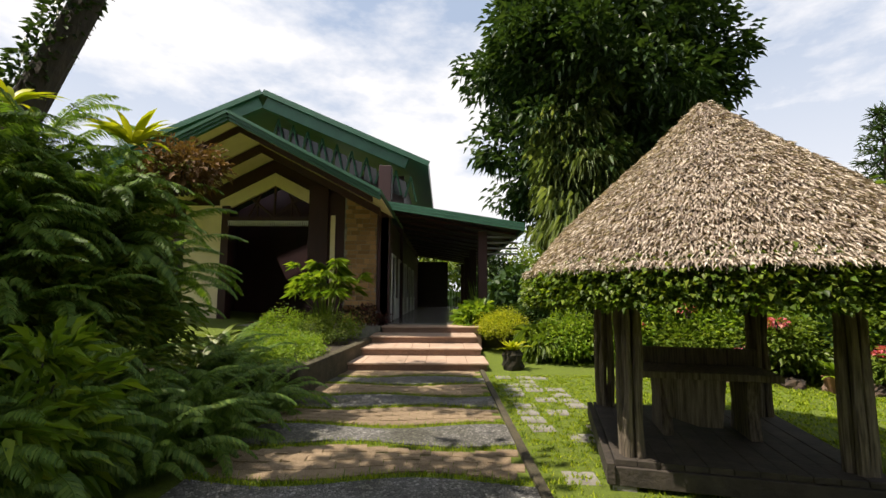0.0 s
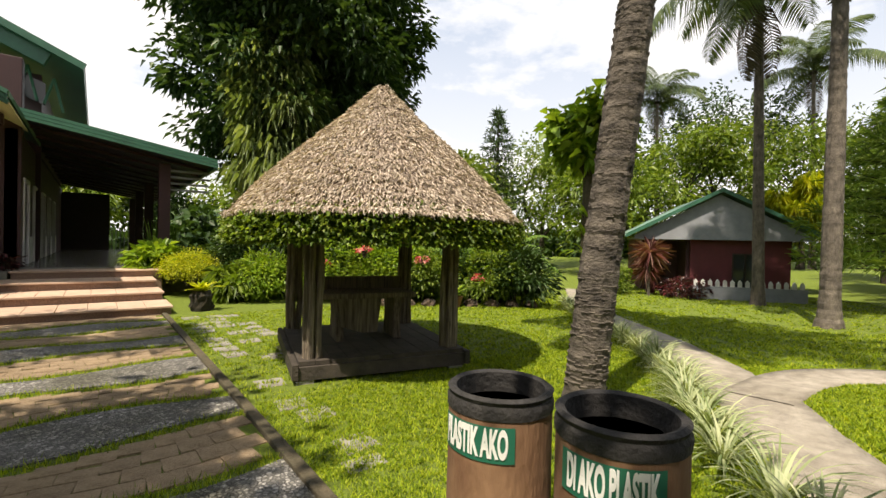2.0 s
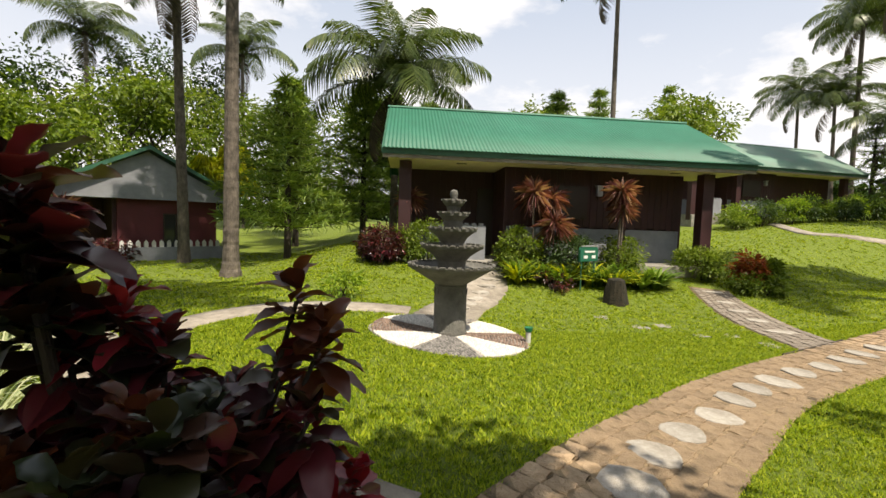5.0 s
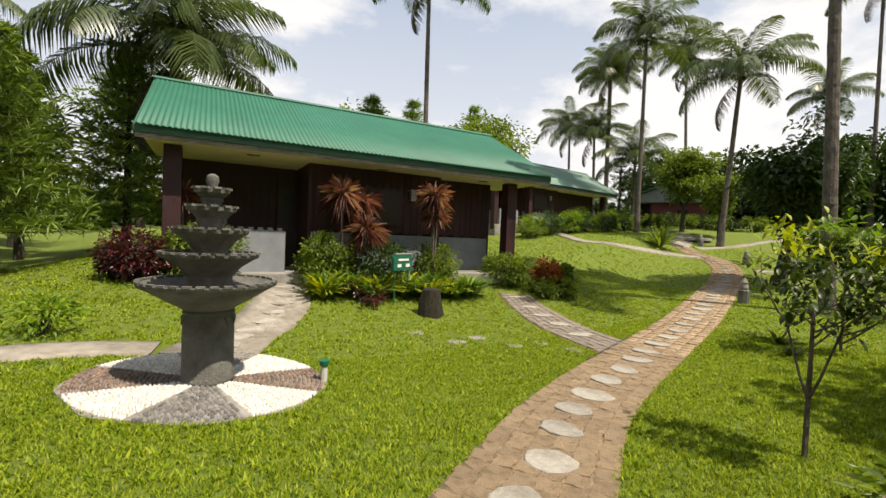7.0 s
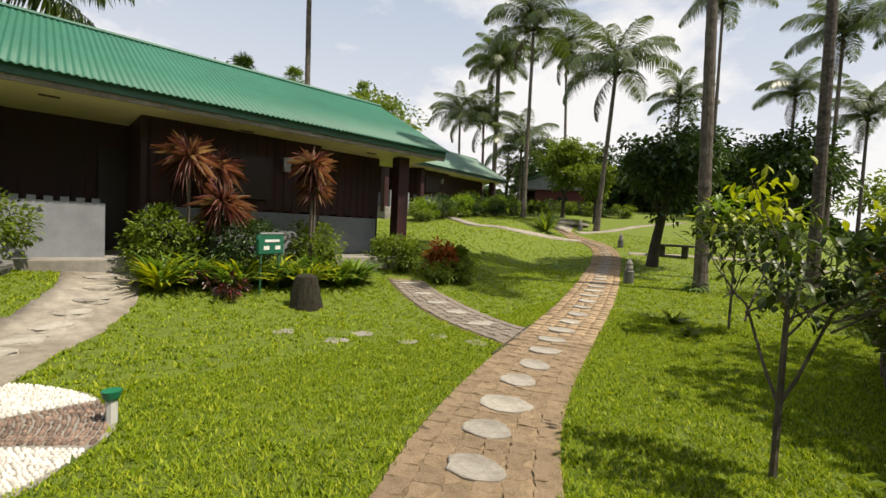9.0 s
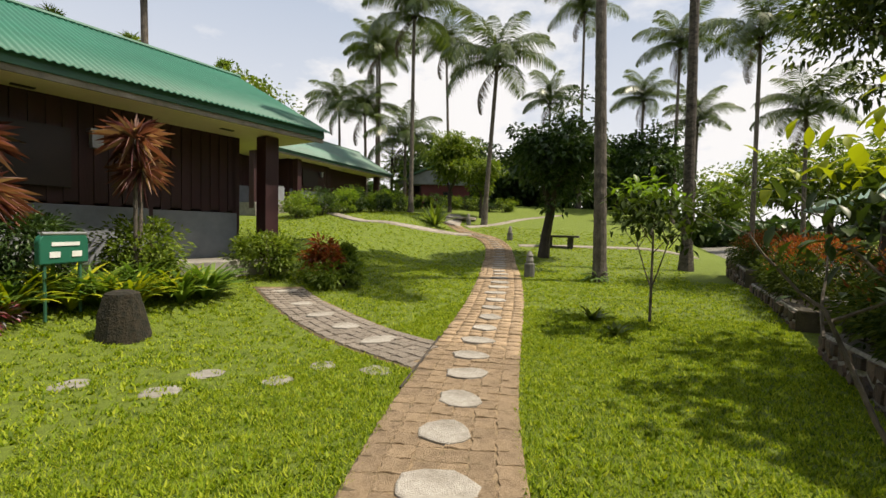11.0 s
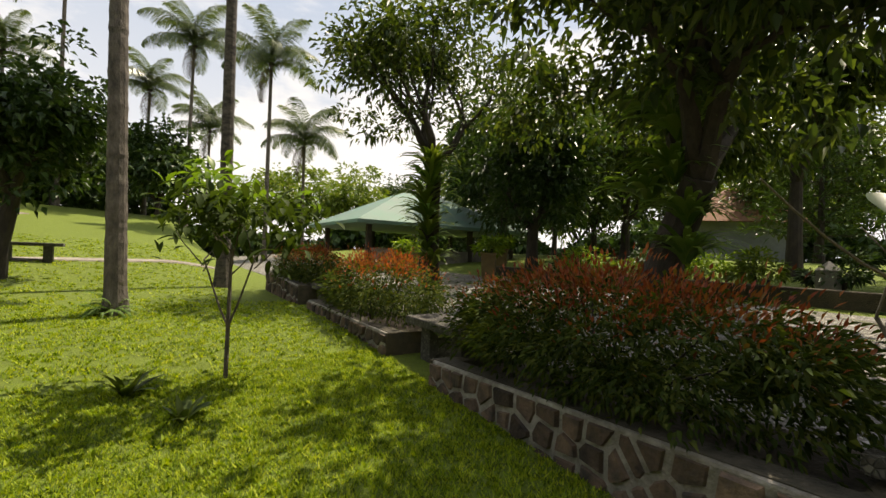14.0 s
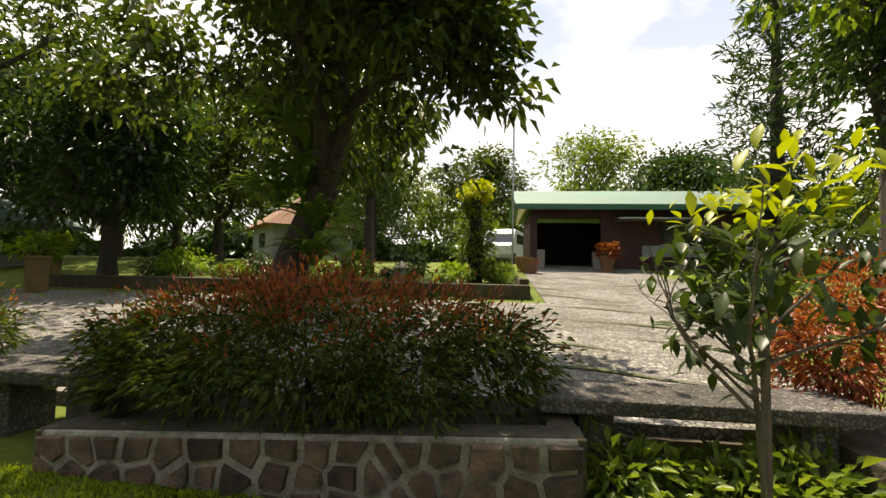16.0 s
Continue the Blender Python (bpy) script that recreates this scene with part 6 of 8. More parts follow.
for i, (x, y, h) in enumerate(((17.1, 0.9, 6.4), (20.3, -1.8, 6.8), (23.5, 1.5, 7.5), (26, -3.5, 8.0), (22.5, -5.0, 7.0), (28, 2.5, 8.5), (24.0, -12.5, 8.2), (27.5, -17.0, 8.8), (30, -24, 9.5))):
    conifer("pine", x, y, h, 2.6, 8500, "open feathery green pine on the back lawn", tiers=11, seed=60 + i, leaf=0.42, width=0.03)
conifer("norfolk_pine", 23.5, -34.3, 6.5, 1.6, 2400, "small tiered norfolk pine far off", tiers=12, seed=31, leaf=0.3)
conifer("norfolk_pine", -13.0, 2.9, 14.0, 2.9, 7000, "tall tiered norfolk pine behind the garage", z=1.0, tiers=17, seed=33, leaf=0.45, material=L_DARK, width=0.08)
conifer("norfolk_pine", -16.8, -13.3, 6.6, 2.6, 4200, "spreading norfolk pine on the upper lawn", z=1.2, tiers=11, seed=34, leaf=0.36, material=L_DARK)
tree("jackfruit_tree", 7.35, -19.8, 1.8, 0.17, (1.6, 1.6, 3.0), 9500, 0.2, L_DARK, "dense dark jackfruit tree with leaning trunk", depth=4, seed=7, clumps=60, spread=0.36, lean=(-0.3, 0.2), limb=0.95, ratio=0.55)
tree("tree", 17.3, -32.4, 1.6, 0.14, (1.3, 1.3, 3.2), 6000, 0.26, L_MID, "round green garden tree near the far cottage", depth=3, seed=8, clumps=40, spread=0.36)
tree("tree", 14.6, -31.6, 1.6, 0.1, (1.1, 1.1, 2.0), 3000, 0.24, L_MID, "small open garden tree near the far cottage", depth=3, seed=9, clumps=18, spread=0.3)
far_mats = (L_MID, L_MID, L_MID, L_DARK)
r = random.Random(77)
for i, (x, y, h, w) in enumerate((
        (27.7, 10.5, 7.5, 3.2), (22.5, 13.0, 5.6, 2.8), (33.2, 6.8, 8, 3.4), (30, 17, 8.5, 3.6), (24, 19, 7.5, 3.4), (17.5, 21, 6, 2.6), (36, -2, 8.5, 3.6), (34, -9, 8.0, 3.2),
        (33, -16, 7.5, 3.0), (26.5, -23, 7.0, 2.2), (12, 24, 6.5, 3), (36, 12, 11, 4.5), (8.5, 26, 6, 3), (14, 17.5, 5.5, 2.2), (11.5, 15.5, 5.0, 2.0))):
    tree("tree", x, y, h * 0.28, 0.2, (w, w, h * 0.72), 4600, 0.34, far_mats[i % 4], "broad green tree at the garden's edge", depth=3, seed=100 + i, clumps=60, spread=0.7)
for i in range(26):
    a = 186 + i * 7.6
    d = r.uniform(50, 62)
    x, y, h = 4 + d * math.sin(math.radians(a)), -10 + d * math.cos(math.radians(a)), r.uniform(6.5, 10.5)
    if x > 5:
        h *= 0.7
    tree("tree", x, y, h * 0.2, 0.22, (4.6, 4.6, h * 0.8), 3600, 0.6, far_mats[i % 4], "dark rounded tree of the distant grove", z=(gz(x, y) if x > 1 else tz(x)) - 0.3, depth=2, seed=200 + i, clumps=44, spread=0.95)
for i, (x, y) in enumerate(((11, -46), (14, -49), (18, -50), (22, -47), (8, -49), (26, -44), (5, -44))):
    tree("tree", x, y, 1.0, 0.2, (3.0, 3.0, 4.6), 3200, 0.5, L_DARK, "dense dark tree behind the far lawn", depth=2, seed=300 + i, clumps=44, spread=0.7)
# big shade tree and its neighbours on the terrace
tree("shade_tree", -3.3, -11.35, 2.1, 0.30, (3.2, 4.2, 3.6), 15000, 0.21, L_SHADE, "spreading shade tree hung with bird's-nest ferns", z=tz(-3.55), depth=5, seed=12, clumps=40, spread=0.38, limb=1.6, lean=(0.3, 0.9), droop=0.4, ratio=0.55, up=0.02)
tree("tree", -1.95, -17.1, 3.2, 0.22, (3.0, 3.0, 4.2), 7200, 0.2, L_SHADE, "thin-leaved tree with fern-clad trunk by the driveway", z=tz(-1.95), depth=4, seed=13, clumps=50, spread=0.42, limb=1.7)
tree("tree", -5.8, -17.2, 1.4, 0.2, (2.0, 2.0, 3.0), 6500, 0.24, L_DARK, "dense dark round tree on the terrace", z=tz(-5.8), depth=3, seed=14, clumps=50, spread=0.5)
tree("tree", -9.5, -11.5, 2.4, 0.16, (2.2, 2.2, 4.6), 6500, 0.2, L_SHADE, "weeping green tree on the upper lawn", z=tz(-9.5), depth=4, seed=15, clumps=30, spread=0.4, droop=1.0, limb=1.5)
tree("tree", -1.2, -1.2, 4.5, 0.15, (2.0, 3.0, 2.2), 7000, 0.2, L_MID, "leafy tree overhanging the start of the path", depth=4, seed=19, clumps=42, spread=0.38, lean=(0.0, -1.6), limb=0.9, ratio=0.5)
tree("tree", -5.9, 0.9, 3.2, 0.22, (1.9, 1.9, 3.6), 6500, 0.3, L_DARK, "dark leafy tree leaning over the driveway", z=tz(-5.9), depth=4, seed=16, clumps=40, spread=0.55)
tree("tree", -30, 6.5, 4.2, 0.5, (8, 7, 3.4), 11000, 0.42, L_DARK, "wide spreading rain tree beyond the garage", z=0.6, depth=4, seed=17, clumps=90, spread=1.0)
tree("tree", -21, -2.5, 2.2, 0.16, (1.6, 1.6, 4), 2200, 0.3, L_MID, "thin tree behind the garage", z=1.0, depth=4, seed=18, clumps=10, spread=0.5)
for i, (x, y) in enumerate(((-13, -19), (-17, -24), (-22, -15), (-12, -27), (-27, -8), (-20, -30), (-30, -20), (-8.5, -22.0))):
    tree("tree", x, y, 1.6, 0.2, (3.0, 3.0, 5.0), 5500, 0.36, (L_SHADE, L_DARK)[i % 2], "leafy tree at the back of the upper lawn", z=tz(x), depth=3, seed=400 + i, clumps=50, spread=0.7)
# leaning old tree above the ferns by the hall
old = thing("old_tree", pose(-5.4, 5.2, gz(-5.4, 5.2)), "leaning old trunk wrapped in creepers and ferns", "tree")
rr = random.Random(9)
Geo().tube([(-0.3, 0, -0.2), (-0.2, 0.0, 1.8), (0.05, 0.1, 3.6), (0.5, 0.5, 5.6), (0.9, 0.9, 8.0)], [0.26, 0.24, 0.2, 0.17, 0.12], 10, 0.15, rr).part("trunk", M_BARK_D, old)
nr = np.random.default_rng(9)
q = nr.random(2600)
c = np.column_stack([np.interp(q, [0, 0.45, 0.7, 1], [-0.2, 0.05, 0.5, 0.9]), np.interp(q, [0, 0.45, 0.7, 1], [0, 0.1, 0.5, 0.9]), 1.0 + 7.0 * q])
D = nr.normal(0, 1, (2600, 3))
leaves_part("creeper", c + unit(D) * [0.22, 0.22, 0.1], D, 0.12, 0.07, L_DARK, old, nr, "dark creeper on the bark")
P, D, _ = clump_points(3000, nr, 20, 0.35, 1.6, 1.6, 1.0)
leaves_part("crown", P + [0.9, 0.9, 8.4], D, 0.25, 0.1, L_DARK, old, nr)

# ---------- fern bank by the hall walk ----------
r = random.Random(21)
for i in range(26):
    x, y = r.uniform(-3.4, -2.35), r.uniform(2.2, 7.0)
    fern(x, y, 22, r.uniform(0.9, 1.25), "lush green sword fern beside the walk", z=gz(x, y) + max(0, -2.5 - x) * 0.5, seed=i)
for i in range(30):
    k = r.random()
    x, y = -3.45 - 1.3 * r.random(), 3.3 + 2.8 * r.random()
    fern(x, y, 22, r.uniform(1.05, 1.5), "drooping fern high on the green bank", z=0.9 + 1.75 * (i / 30) - 0.2 * abs(x + 3.7), seed=50 + i)
bush("shrub", -4.4, 4.6, 1.2, 1.8, 2.75, 14000, 0.15, 0.06, L_MID, "tall dark leafy mound behind the ferns", clumps=120, spread=0.10)
bush("shrub", -2.95, 3.0, 0.45, 0.5, 1.45, 900, 0.22, 0.055, L_LIGHT, "yellowish narrow-leaved shrub among ferns", clumps=18, spread=0.2)
bush("shrub", -3.1, 5.1, 0.4, 0.35, 0.5, 1300, 0.09, 0.05, L_BROWN, "dry brown creeper clump above the ferns", z=2.75, clumps=20, spread=0.2)
spray("birds_nest_plant", -3.05, 4.2, 30, 0.42, 0.07, L_YEL, "yellow-green bromeliad high on the mound", z=2.95)
spray("birds_nest_plant", -4.75, 4.65, 30, 0.52, 0.075, L_YEL, "yellow-green bromeliad on the leaning trunk", z=3.55)
for i, (x, y) in enumerate(((-3.6, 8.2), (-4.6, 9.2), (-5.2, 10.3), (-4.0, 7.3))):
    spray("striped_plant", x, y, 40, 0.8, 0.07, L_VARI if i % 2 else L_MID, "striped strap-leaved plant in the bed", z=gz(x, y) + 0.25)

# ---------- planter, hedges and pots by the steps ----------
pl = thing("planter", pose(0, 0, 0), "long mossy low wall planter beside the steps", "planter")
T = Matrix(((1, 0, 0, 0), (0, 1, 0, 0), (0, 0, 1, 0), (0, 0, 0, 1)))
Geo().prism([(-2.35, 6.9), (-2.2, 6.9), (-1.98, 9.4), (-1.75, 12.55), (-1.95, 12.55), (-2.2, 9.4)], -0.3, 0.36).part("wall", M_MOSSWALL, pl, "mossy dark concrete wall", bevel=0.02)
Geo().prism([(-5.4, 6.6), (-2.36, 6.9), (-2.21, 9.4), (-1.96, 12.55), (-5.4, 12.55)], -0.3, 0.28).part("soil", M_SOIL, pl, "dark soil")
bush("hedge", -2.75, 8.3, 0.42, 1.25, 0.42, 5000, 0.05, 0.03, L_LIGHT, "low clipped bright green hedge in the planter", z=0.24, clumps=120, spread=0.14, category="hedge")
bush("hedge", -2.95, 11.1, 0.85, 0.7, 0.75, 5500, 0.05, 0.03, L_MID, "clipped box hedge before the hall", z=0.26, clumps=120, spread=0.12, category="hedge")
bush("hedge", -3.85, 10.8, 0.45, 0.55, 0.85, 3600, 0.055, 0.035, L_LIGHT, "round clipped yellow-green hedge end", z=0.26, clumps=80, spread=0.14, category="hedge")
bush("hedge", -3.4, 8.9, 0.7, 0.8, 0.5, 3600, 0.06, 0.03, L_LIGHT, "loose bright green ground cover", z=0.22, clumps=70, spread=0.16, category="hedge")
b = thing("lady_palm", pose(-3.0, 11.4, 0.28), "bushy light green potted palm clump", "plant")
nr = np.random.default_rng(4)
st = Geo()
P, D = [], []
for k in range(40):
    a, e = k * 2.4, 0.2 + 0.55 * nr.random()
    tip = Vector((math.cos(a) * e * 1.2, math.sin(a) * e * 1.2, 1.2 + 0.85 * nr.random()))
    st.tube([(0.1 * math.cos(a), 0.1 * math.sin(a), 0), (tip.x * 0.45, tip.y * 0.45, tip.z * 0.7), tip], [0.012, 0.01, 0.006], 5)
    n = 20
    w = nr.uniform(-1.9, 1.9, n) + a
    P.append(np.tile(tuple(tip), (n, 1)))
    D.append(np.column_stack([np.cos(w), np.sin(w), nr.uniform(-0.3, 0.45, n)]))
st.part("stem", L_MID, b)
leaves_part("leaf", np.concatenate(P), np.concatenate(D), 0.36, 0.034, L_LIGHT, b, nr, droop=0.35)
bush("shrub", -2.2, 12.9, 0.6, 0.3, 0.5, 700, 0.12, 0.05, L_RED, "dark red and green foliage by the pillar", z=0.6, clumps=20, spread=0.2)
u = thing("stone_bowl", pose(-4.85, 12.9, 0.6), "shallow grey stone bowl on the porch edge", "pot")
Geo().lathe([(0.16, 0), (0.18, 0.05), (0.38, 0.2), (0.42, 0.26), (0.38, 0.26), (0.3, 0.19), (0.1, 0.14)], 24).part("bowl", M_FOUNT, u, smooth=True)
bush("shrub", 1.72, 12.4, 0.62, 0.6, 0.72, 6500, 0.05, 0.032, L_YEL, "clipped golden dome shrub beside the steps", z=0.28, clumps=160, spread=0.12)
bush("hedge", 2.2, 13.6, 0.9, 0.6, 1.05, 4200, 0.08, 0.045, L_MID, "round green hedge by the veranda", z=0.1, clumps=60)
bush("shrub", 1.0, 13.4, 0.5, 0.5, 0.9, 500, 0.3, 0.16, L_LIGHT, "broad-leaved shrub at the veranda corner", z=0.3, clumps=16)
spray("snake_plant", 1.25, 14.5, 60, 1.5, 0.05, L_FERN, "upright snake plants beside the veranda", z=0.4, arch=0.1, tilt=0.2, base=0.2)
bush("shrub", 3.4, 12.6, 1.1, 1.0, 2.2, 7000, 0.14, 0.06, L_DARK, "dark leafy shrub below the great tree", clumps=70)
bush("shrub", 2.4, 10.9, 0.6, 0.5, 0.8, 900, 0.3, 0.06, L_MID, "arching green foliage beside the lawn", clumps=20, droop=0.5)
bush("shrub", 4.6, 11.6, 1.2, 0.9, 2.6, 6500, 0.2, 0.05, L_DARK, "drooping dark bamboo-like foliage", clumps=60, droop=0.7)
bush("bamboo", 4.3, 13.4, 1.15, 1.1, 9.5, 9000, 0.34, 0.05, L_BAMB, "tall weeping grey-green bamboo against the great tree", z=0.2, clumps=150, spread=0.16, droop=1.0, category="bamboo", shell=0.6)
bp = thing("bromeliad_pot", pose(1.52, 9.7, gz(1.5, 9.7)), "stump-shaped brown pot of rough stone", "pot")
Geo().lathe([(0.2, 0), (0.24, 0.08), (0.2, 0.2), (0.23, 0.32), (0.15, 0.42), (0.1, 0.4)], 14, wob=0.3).part("stump", M_TOPI, bp)
spray("bromeliad", 1.52, 9.7, 30, 0.42, 0.07, L_YEL, "yellow-green bromeliad rosette in a rough pot", z=gz(1.5, 9.7) + 0.36)

# ---------- grey blocks sunk in the grass beside the walk ----------
gb = tagged(put(Geo().box(0.98, 1.6, -0.3, 2.2, 9.2, -0.16).mesh("block_bed", M_SOIL), "pavement"), "worn grey paving blocks half sunk in grass", "paving", kind="structure")
bm_ = Geo().box(-0.5, -0.5, -0.06, 0.5, 0.5, 0).mesh("block", M_CONC)
rb = random.Random(6)
for i in range(20):
    for j in range(3 if i > 8 else 1):
        if rb.random() < 0.8:
            bx, by = 1.2 + j * 0.36 + rb.uniform(-0.03, 0.03) + (0.0 if i > 8 else 0.1 * (i % 2)), 1.9 + i * 0.36
            put(bm_, "block", gb, m=pose(bx, by, gz(bx, by) + 0.004 + rb.uniform(-0.008, 0.004), 0, 0, rb.uniform(-5, 5)) @ Matrix.Diagonal((0.29, 0.29, 1, 1)))

# ---------- flower bed behind the hut ----------
r = random.Random(31)
for i in range(16):
    k = i / 15
    x, y = lerp(3.6, 8.6, k) + r.uniform(-0.3, 0.3), lerp(11.2, 7.4, k) + r.uniform(-0.5, 0.5)
    bush("shrub", x, y, r.uniform(0.6, 0.9), r.uniform(0.6, 0.9), r.uniform(0.9, 1.6), 3200, r.uniform(0.10, 0.17), 0.06, (L_LIGHT, L_MID, L_LIGHT, L_DARK)[i % 4], "leafy flowering shrub in the border behind the hut", clumps=30, spread=0.17, group="border shrubs")
for i, (x, y, z) in enumerate(((4.2, 9.9, 0.75), (5.6, 8.6, 0.35), (6.0, 8.3, 0.95), (4.9, 9.2, 1.15), (7.2, 7.6, 0.5))):
    bush("flower", x, y - 0.3, 0.14, 0.14, 0.16, 60, 0.09, 0.06, L_FLOWER, "pink flower head in the border", z=z, clumps=8, category="flower", group="pink flowers")
for i in range(9):
    x, y = lerp(8.3, 11.5, i / 8), lerp(8.6, 11.0, i / 8) + r.uniform(-0.6, 0.6)
    fern(x, y, 12, 2.4 + 0.5 * r.random(), "large arching palm fronds at the border's end", z=gz(x, y) + 0.5, seed=70 + i, group="low palms")
for i in range(10):
    x, y = lerp(4.4, 8.4, i / 9), lerp(9.0, 6.6, i / 9)
    s = thing("border_stone", pose(x, y, gz(x, y), 0, 0, i * 40), "rough grey brown edging rock", "rock", "border rocks")
    Geo().lathe([(0.16, -0.05), (0.19, 0.05), (0.14, 0.14), (0.05, 0.17)], 9, wob=0.5).part("stone", M_STONE, s)
for x, y in ((4.9, 8.7), (6.6, 7.5)):
    t = thing("terracotta_pot", pose(x, y, gz(x, y)), "round terracotta flower pot on the grass", "pot")
    Geo().lathe([(0.15, 0), (0.22, 0.2), (0.24, 0.26), (0.2, 0.26), (0.17, 0.2)], 20).part("pot", M_TERRA, t, smooth=True)
    spray("potted_plant", x, y, 40, 0.5, 0.06, L_LIGHT, "light green plant in a terracotta pot", z=gz(x, y) + 0.2)

# ---------- striped grass along the link path ----------
c, s = spline(LINK, 0.36)
for i in range(8, len(c) - 3):
    p = c[i] + s[i] * -0.62
    if p[0] < 10:
        spray("striped_grass", p[0] + r.uniform(-0.08, 0.08), p[1] + r.uniform(-0.08, 0.08), 70, 0.5, 0.014, L_VARI, "tuft of cream-striped grass along the path", arch=0.9, tilt=0.75, group="striped grass edging")

# ---------- croton in the clay pot ----------
cx, cy = 1.44, -1.16
cz = gz(cx, cy)
t = thing("clay_pot", pose(cx, cy, cz), "large ochre clay flower pot with thick rim", "pot")
Geo().lathe([(0.18, 0), (0.20, 0.03), (0.235, 0.2), (0.27, 0.42), (0.275, 0.46), (0.30, 0.475), (0.305, 0.50), (0.30, 0.53), (0.26, 0.53), (0.25, 0.46), (0.05, 0.45)], 40, wob=0.006).part("pot", M_CLAY, t, smooth=True)
Geo().lathe([(0.25, 0.40), (0.25, 0.47), (0.02, 0.475)], 20).part("soil", M_SOIL, t)


def croton_whorl(p, n, size, material, rng, parent, flat=0.0):
    """A shoot's end: broad, wavy, cupped leaves all round and a few upright ones."""
    V, F = [], []
    for i in range(n):
        lv = i / n
        az = i * 2.4 + rng.normal(0, 0.25)
        el = lerp(-0.35 - flat, 1.2, lv) + rng.normal(0, 0.2)
        d = np.array([math.cos(az) * math.cos(el), math.sin(az) * math.cos(el), math.sin(el)])
        sd = np.array([-math.sin(az), math.cos(az), rng.normal(0, 0.2)])
        sd /= np.linalg.norm(sd)
        nm = np.cross(d, sd)
        L = size * rng.uniform(0.75, 1.2) * (1.0 - 0.2 * lv)
        w = L * rng.uniform(0.23, 0.30)
        p0 = np.array(p) + np.array([0, 0, -0.07 + 0.12 * lv]) + rng.normal(0, 0.012, 3)
        ph, o = rng.random() * 6.28, len(V)
        bow = rng.uniform(0.15, 0.45)
        for q, ww in ((0, 0.10), (0.14, 0.42), (0.3, 0.82), (0.48, 1.0), (0.66, 0.93), (0.82, 0.66), (0.93, 0.34)):
            m = p0 + d * L * q - np.array([0, 0, L * bow * q * q])
            wave = 0.13 * w * math.sin(q * 13 + ph)
            V += [m - sd * w * ww + nm * (w * 0.34 * ww + wave), m, m + sd * w * ww + nm * (w * 0.34 * ww - wave)]
        V.append(p0 + d * L - np.array([0, 0, L * bow]))
        for j in range(6):
            a = o + j * 3
            F += [(a, a + 1, a + 4), (a, a + 4, a + 3), (a + 1, a + 2, a + 5), (a + 1, a + 5, a + 4)]
        F += [(o + 18, o + 19, o + 21), (o + 19, o + 20, o + 21)]
    me = raw_mesh("leaf_whorl", V, F, material)
    me.polygons.foreach_set("use_smooth", [True] * len(me.polygons))
    put(me, "leaf_whorl", parent)


def croton():
    c = thing("croton", pose(cx, cy, cz + 0.46), "dark red and bronze croton bush with broad leaves", "plant")
    rng = np.random.default_rng(17)
    shoots = [(-0.07, 0.22, 1.00, 0.20, L_RED), (-0.05, 0.20, 0.88, 0.21, L_RED), (-0.03, 0.22, 0.74, 0.22, L_CROTG), (0.00, 0.16, 0.64, 0.18, L_RED), (0.02, 0.06, 0.74, 0.13, L_CRIM),
              (0.06, -0.02, 0.62, 0.15, L_RED), (-0.08, 0.42, 0.60, 0.13, L_RED), (0.00, 0.50, 0.54, 0.12, L_CRIM), (-0.06, 0.34, 0.46, 0.17, L_BRONZE), (0.05, 0.44, 0.40, 0.15, L_RED),
              (0.05, -0.34, 0.76, 0.13, L_BRONZE), (0.02, -0.40, 0.64, 0.15, L_BRONZE), (0.06, -0.30, 0.54, 0.14, L_RED), (-0.02, -0.38, 0.46, 0.15, L_RED),
              (-0.10, -0.42, 0.20, 0.15, L_CRIM), (-0.06, -0.52, 0.08, 0.16, L_CRIM), (0.02, -0.50, 0.24, 0.14, L_CRIM), (-0.14, -0.46, 0.00, 0.16, L_CRIM), (0.10, -0.54, 0.06, 0.15, L_CRIM)]
    for k in range(34):
        a, e = k * 2.4, 0.37 * math.sqrt((k + 0.5) / 34)
        shoots.append((e * math.cos(a), e * math.sin(a), 0.48 - 1.3 * e * e + rng.uniform(-0.08, 0.08), rng.uniform(0.13, 0.19), (L_RED, L_RED, L_CROTG, L_RED, L_BRONZE)[k % 5]))
    for k, (x, y, z, size, material) in enumerate(shoots):
        Geo().tube([(x * 0.25, y * 0.25, -0.05), (x * 0.7, y * 0.7, z * 0.5), (x, y, z)], [0.013, 0.010, 0.006], 6).part("stem", M_BARK_D, c)
        croton_whorl((x, y, z), 24 if k < 3 else 21, size * (1.15 if k < 3 else 1.0), material, rng, c, 0.1 if k > 18 else 0.0)


croton()

# ---------- planting before the long cottage ----------
for i, (x, y, rx, rz, m_, lab) in enumerate((
        (11.7, -3.4, 0.75, 1.0, L_MID, "round clipped green bush by the porch"),
        (11.35, -2.2, 0.5, 0.8, L_RED, "dark purple-leaved bush at the cottage corner"),
        (11.2, -5.75, 0.5, 1.15, L_MID, "mounded olive-green shrub by the cottage"),
        (11.05, -6.9, 0.65, 1.1, L_DARK, "leafy shrub before the cottage wall"),
        (10.85, -8.5, 0.5, 1.05, L_MID, "flat-topped green shrub by the cottage"),
        (10.75, -10.75, 0.55, 0.8, L_MID, "grey-green clipped bush by the side path"),
        (9.6, -11.6, 0.6, 0.4, L_MID, "low green ground cover round the bush"),
        (10.0, -12.2, 0.36, 0.7, L_MID, "small green bush at the bed's end"))):
    bush("shrub", x, y, rx, rx * 0.95, rz, 3400, 0.09, 0.045, m_, lab, clumps=60, spread=0.14, group="cottage shrubs")
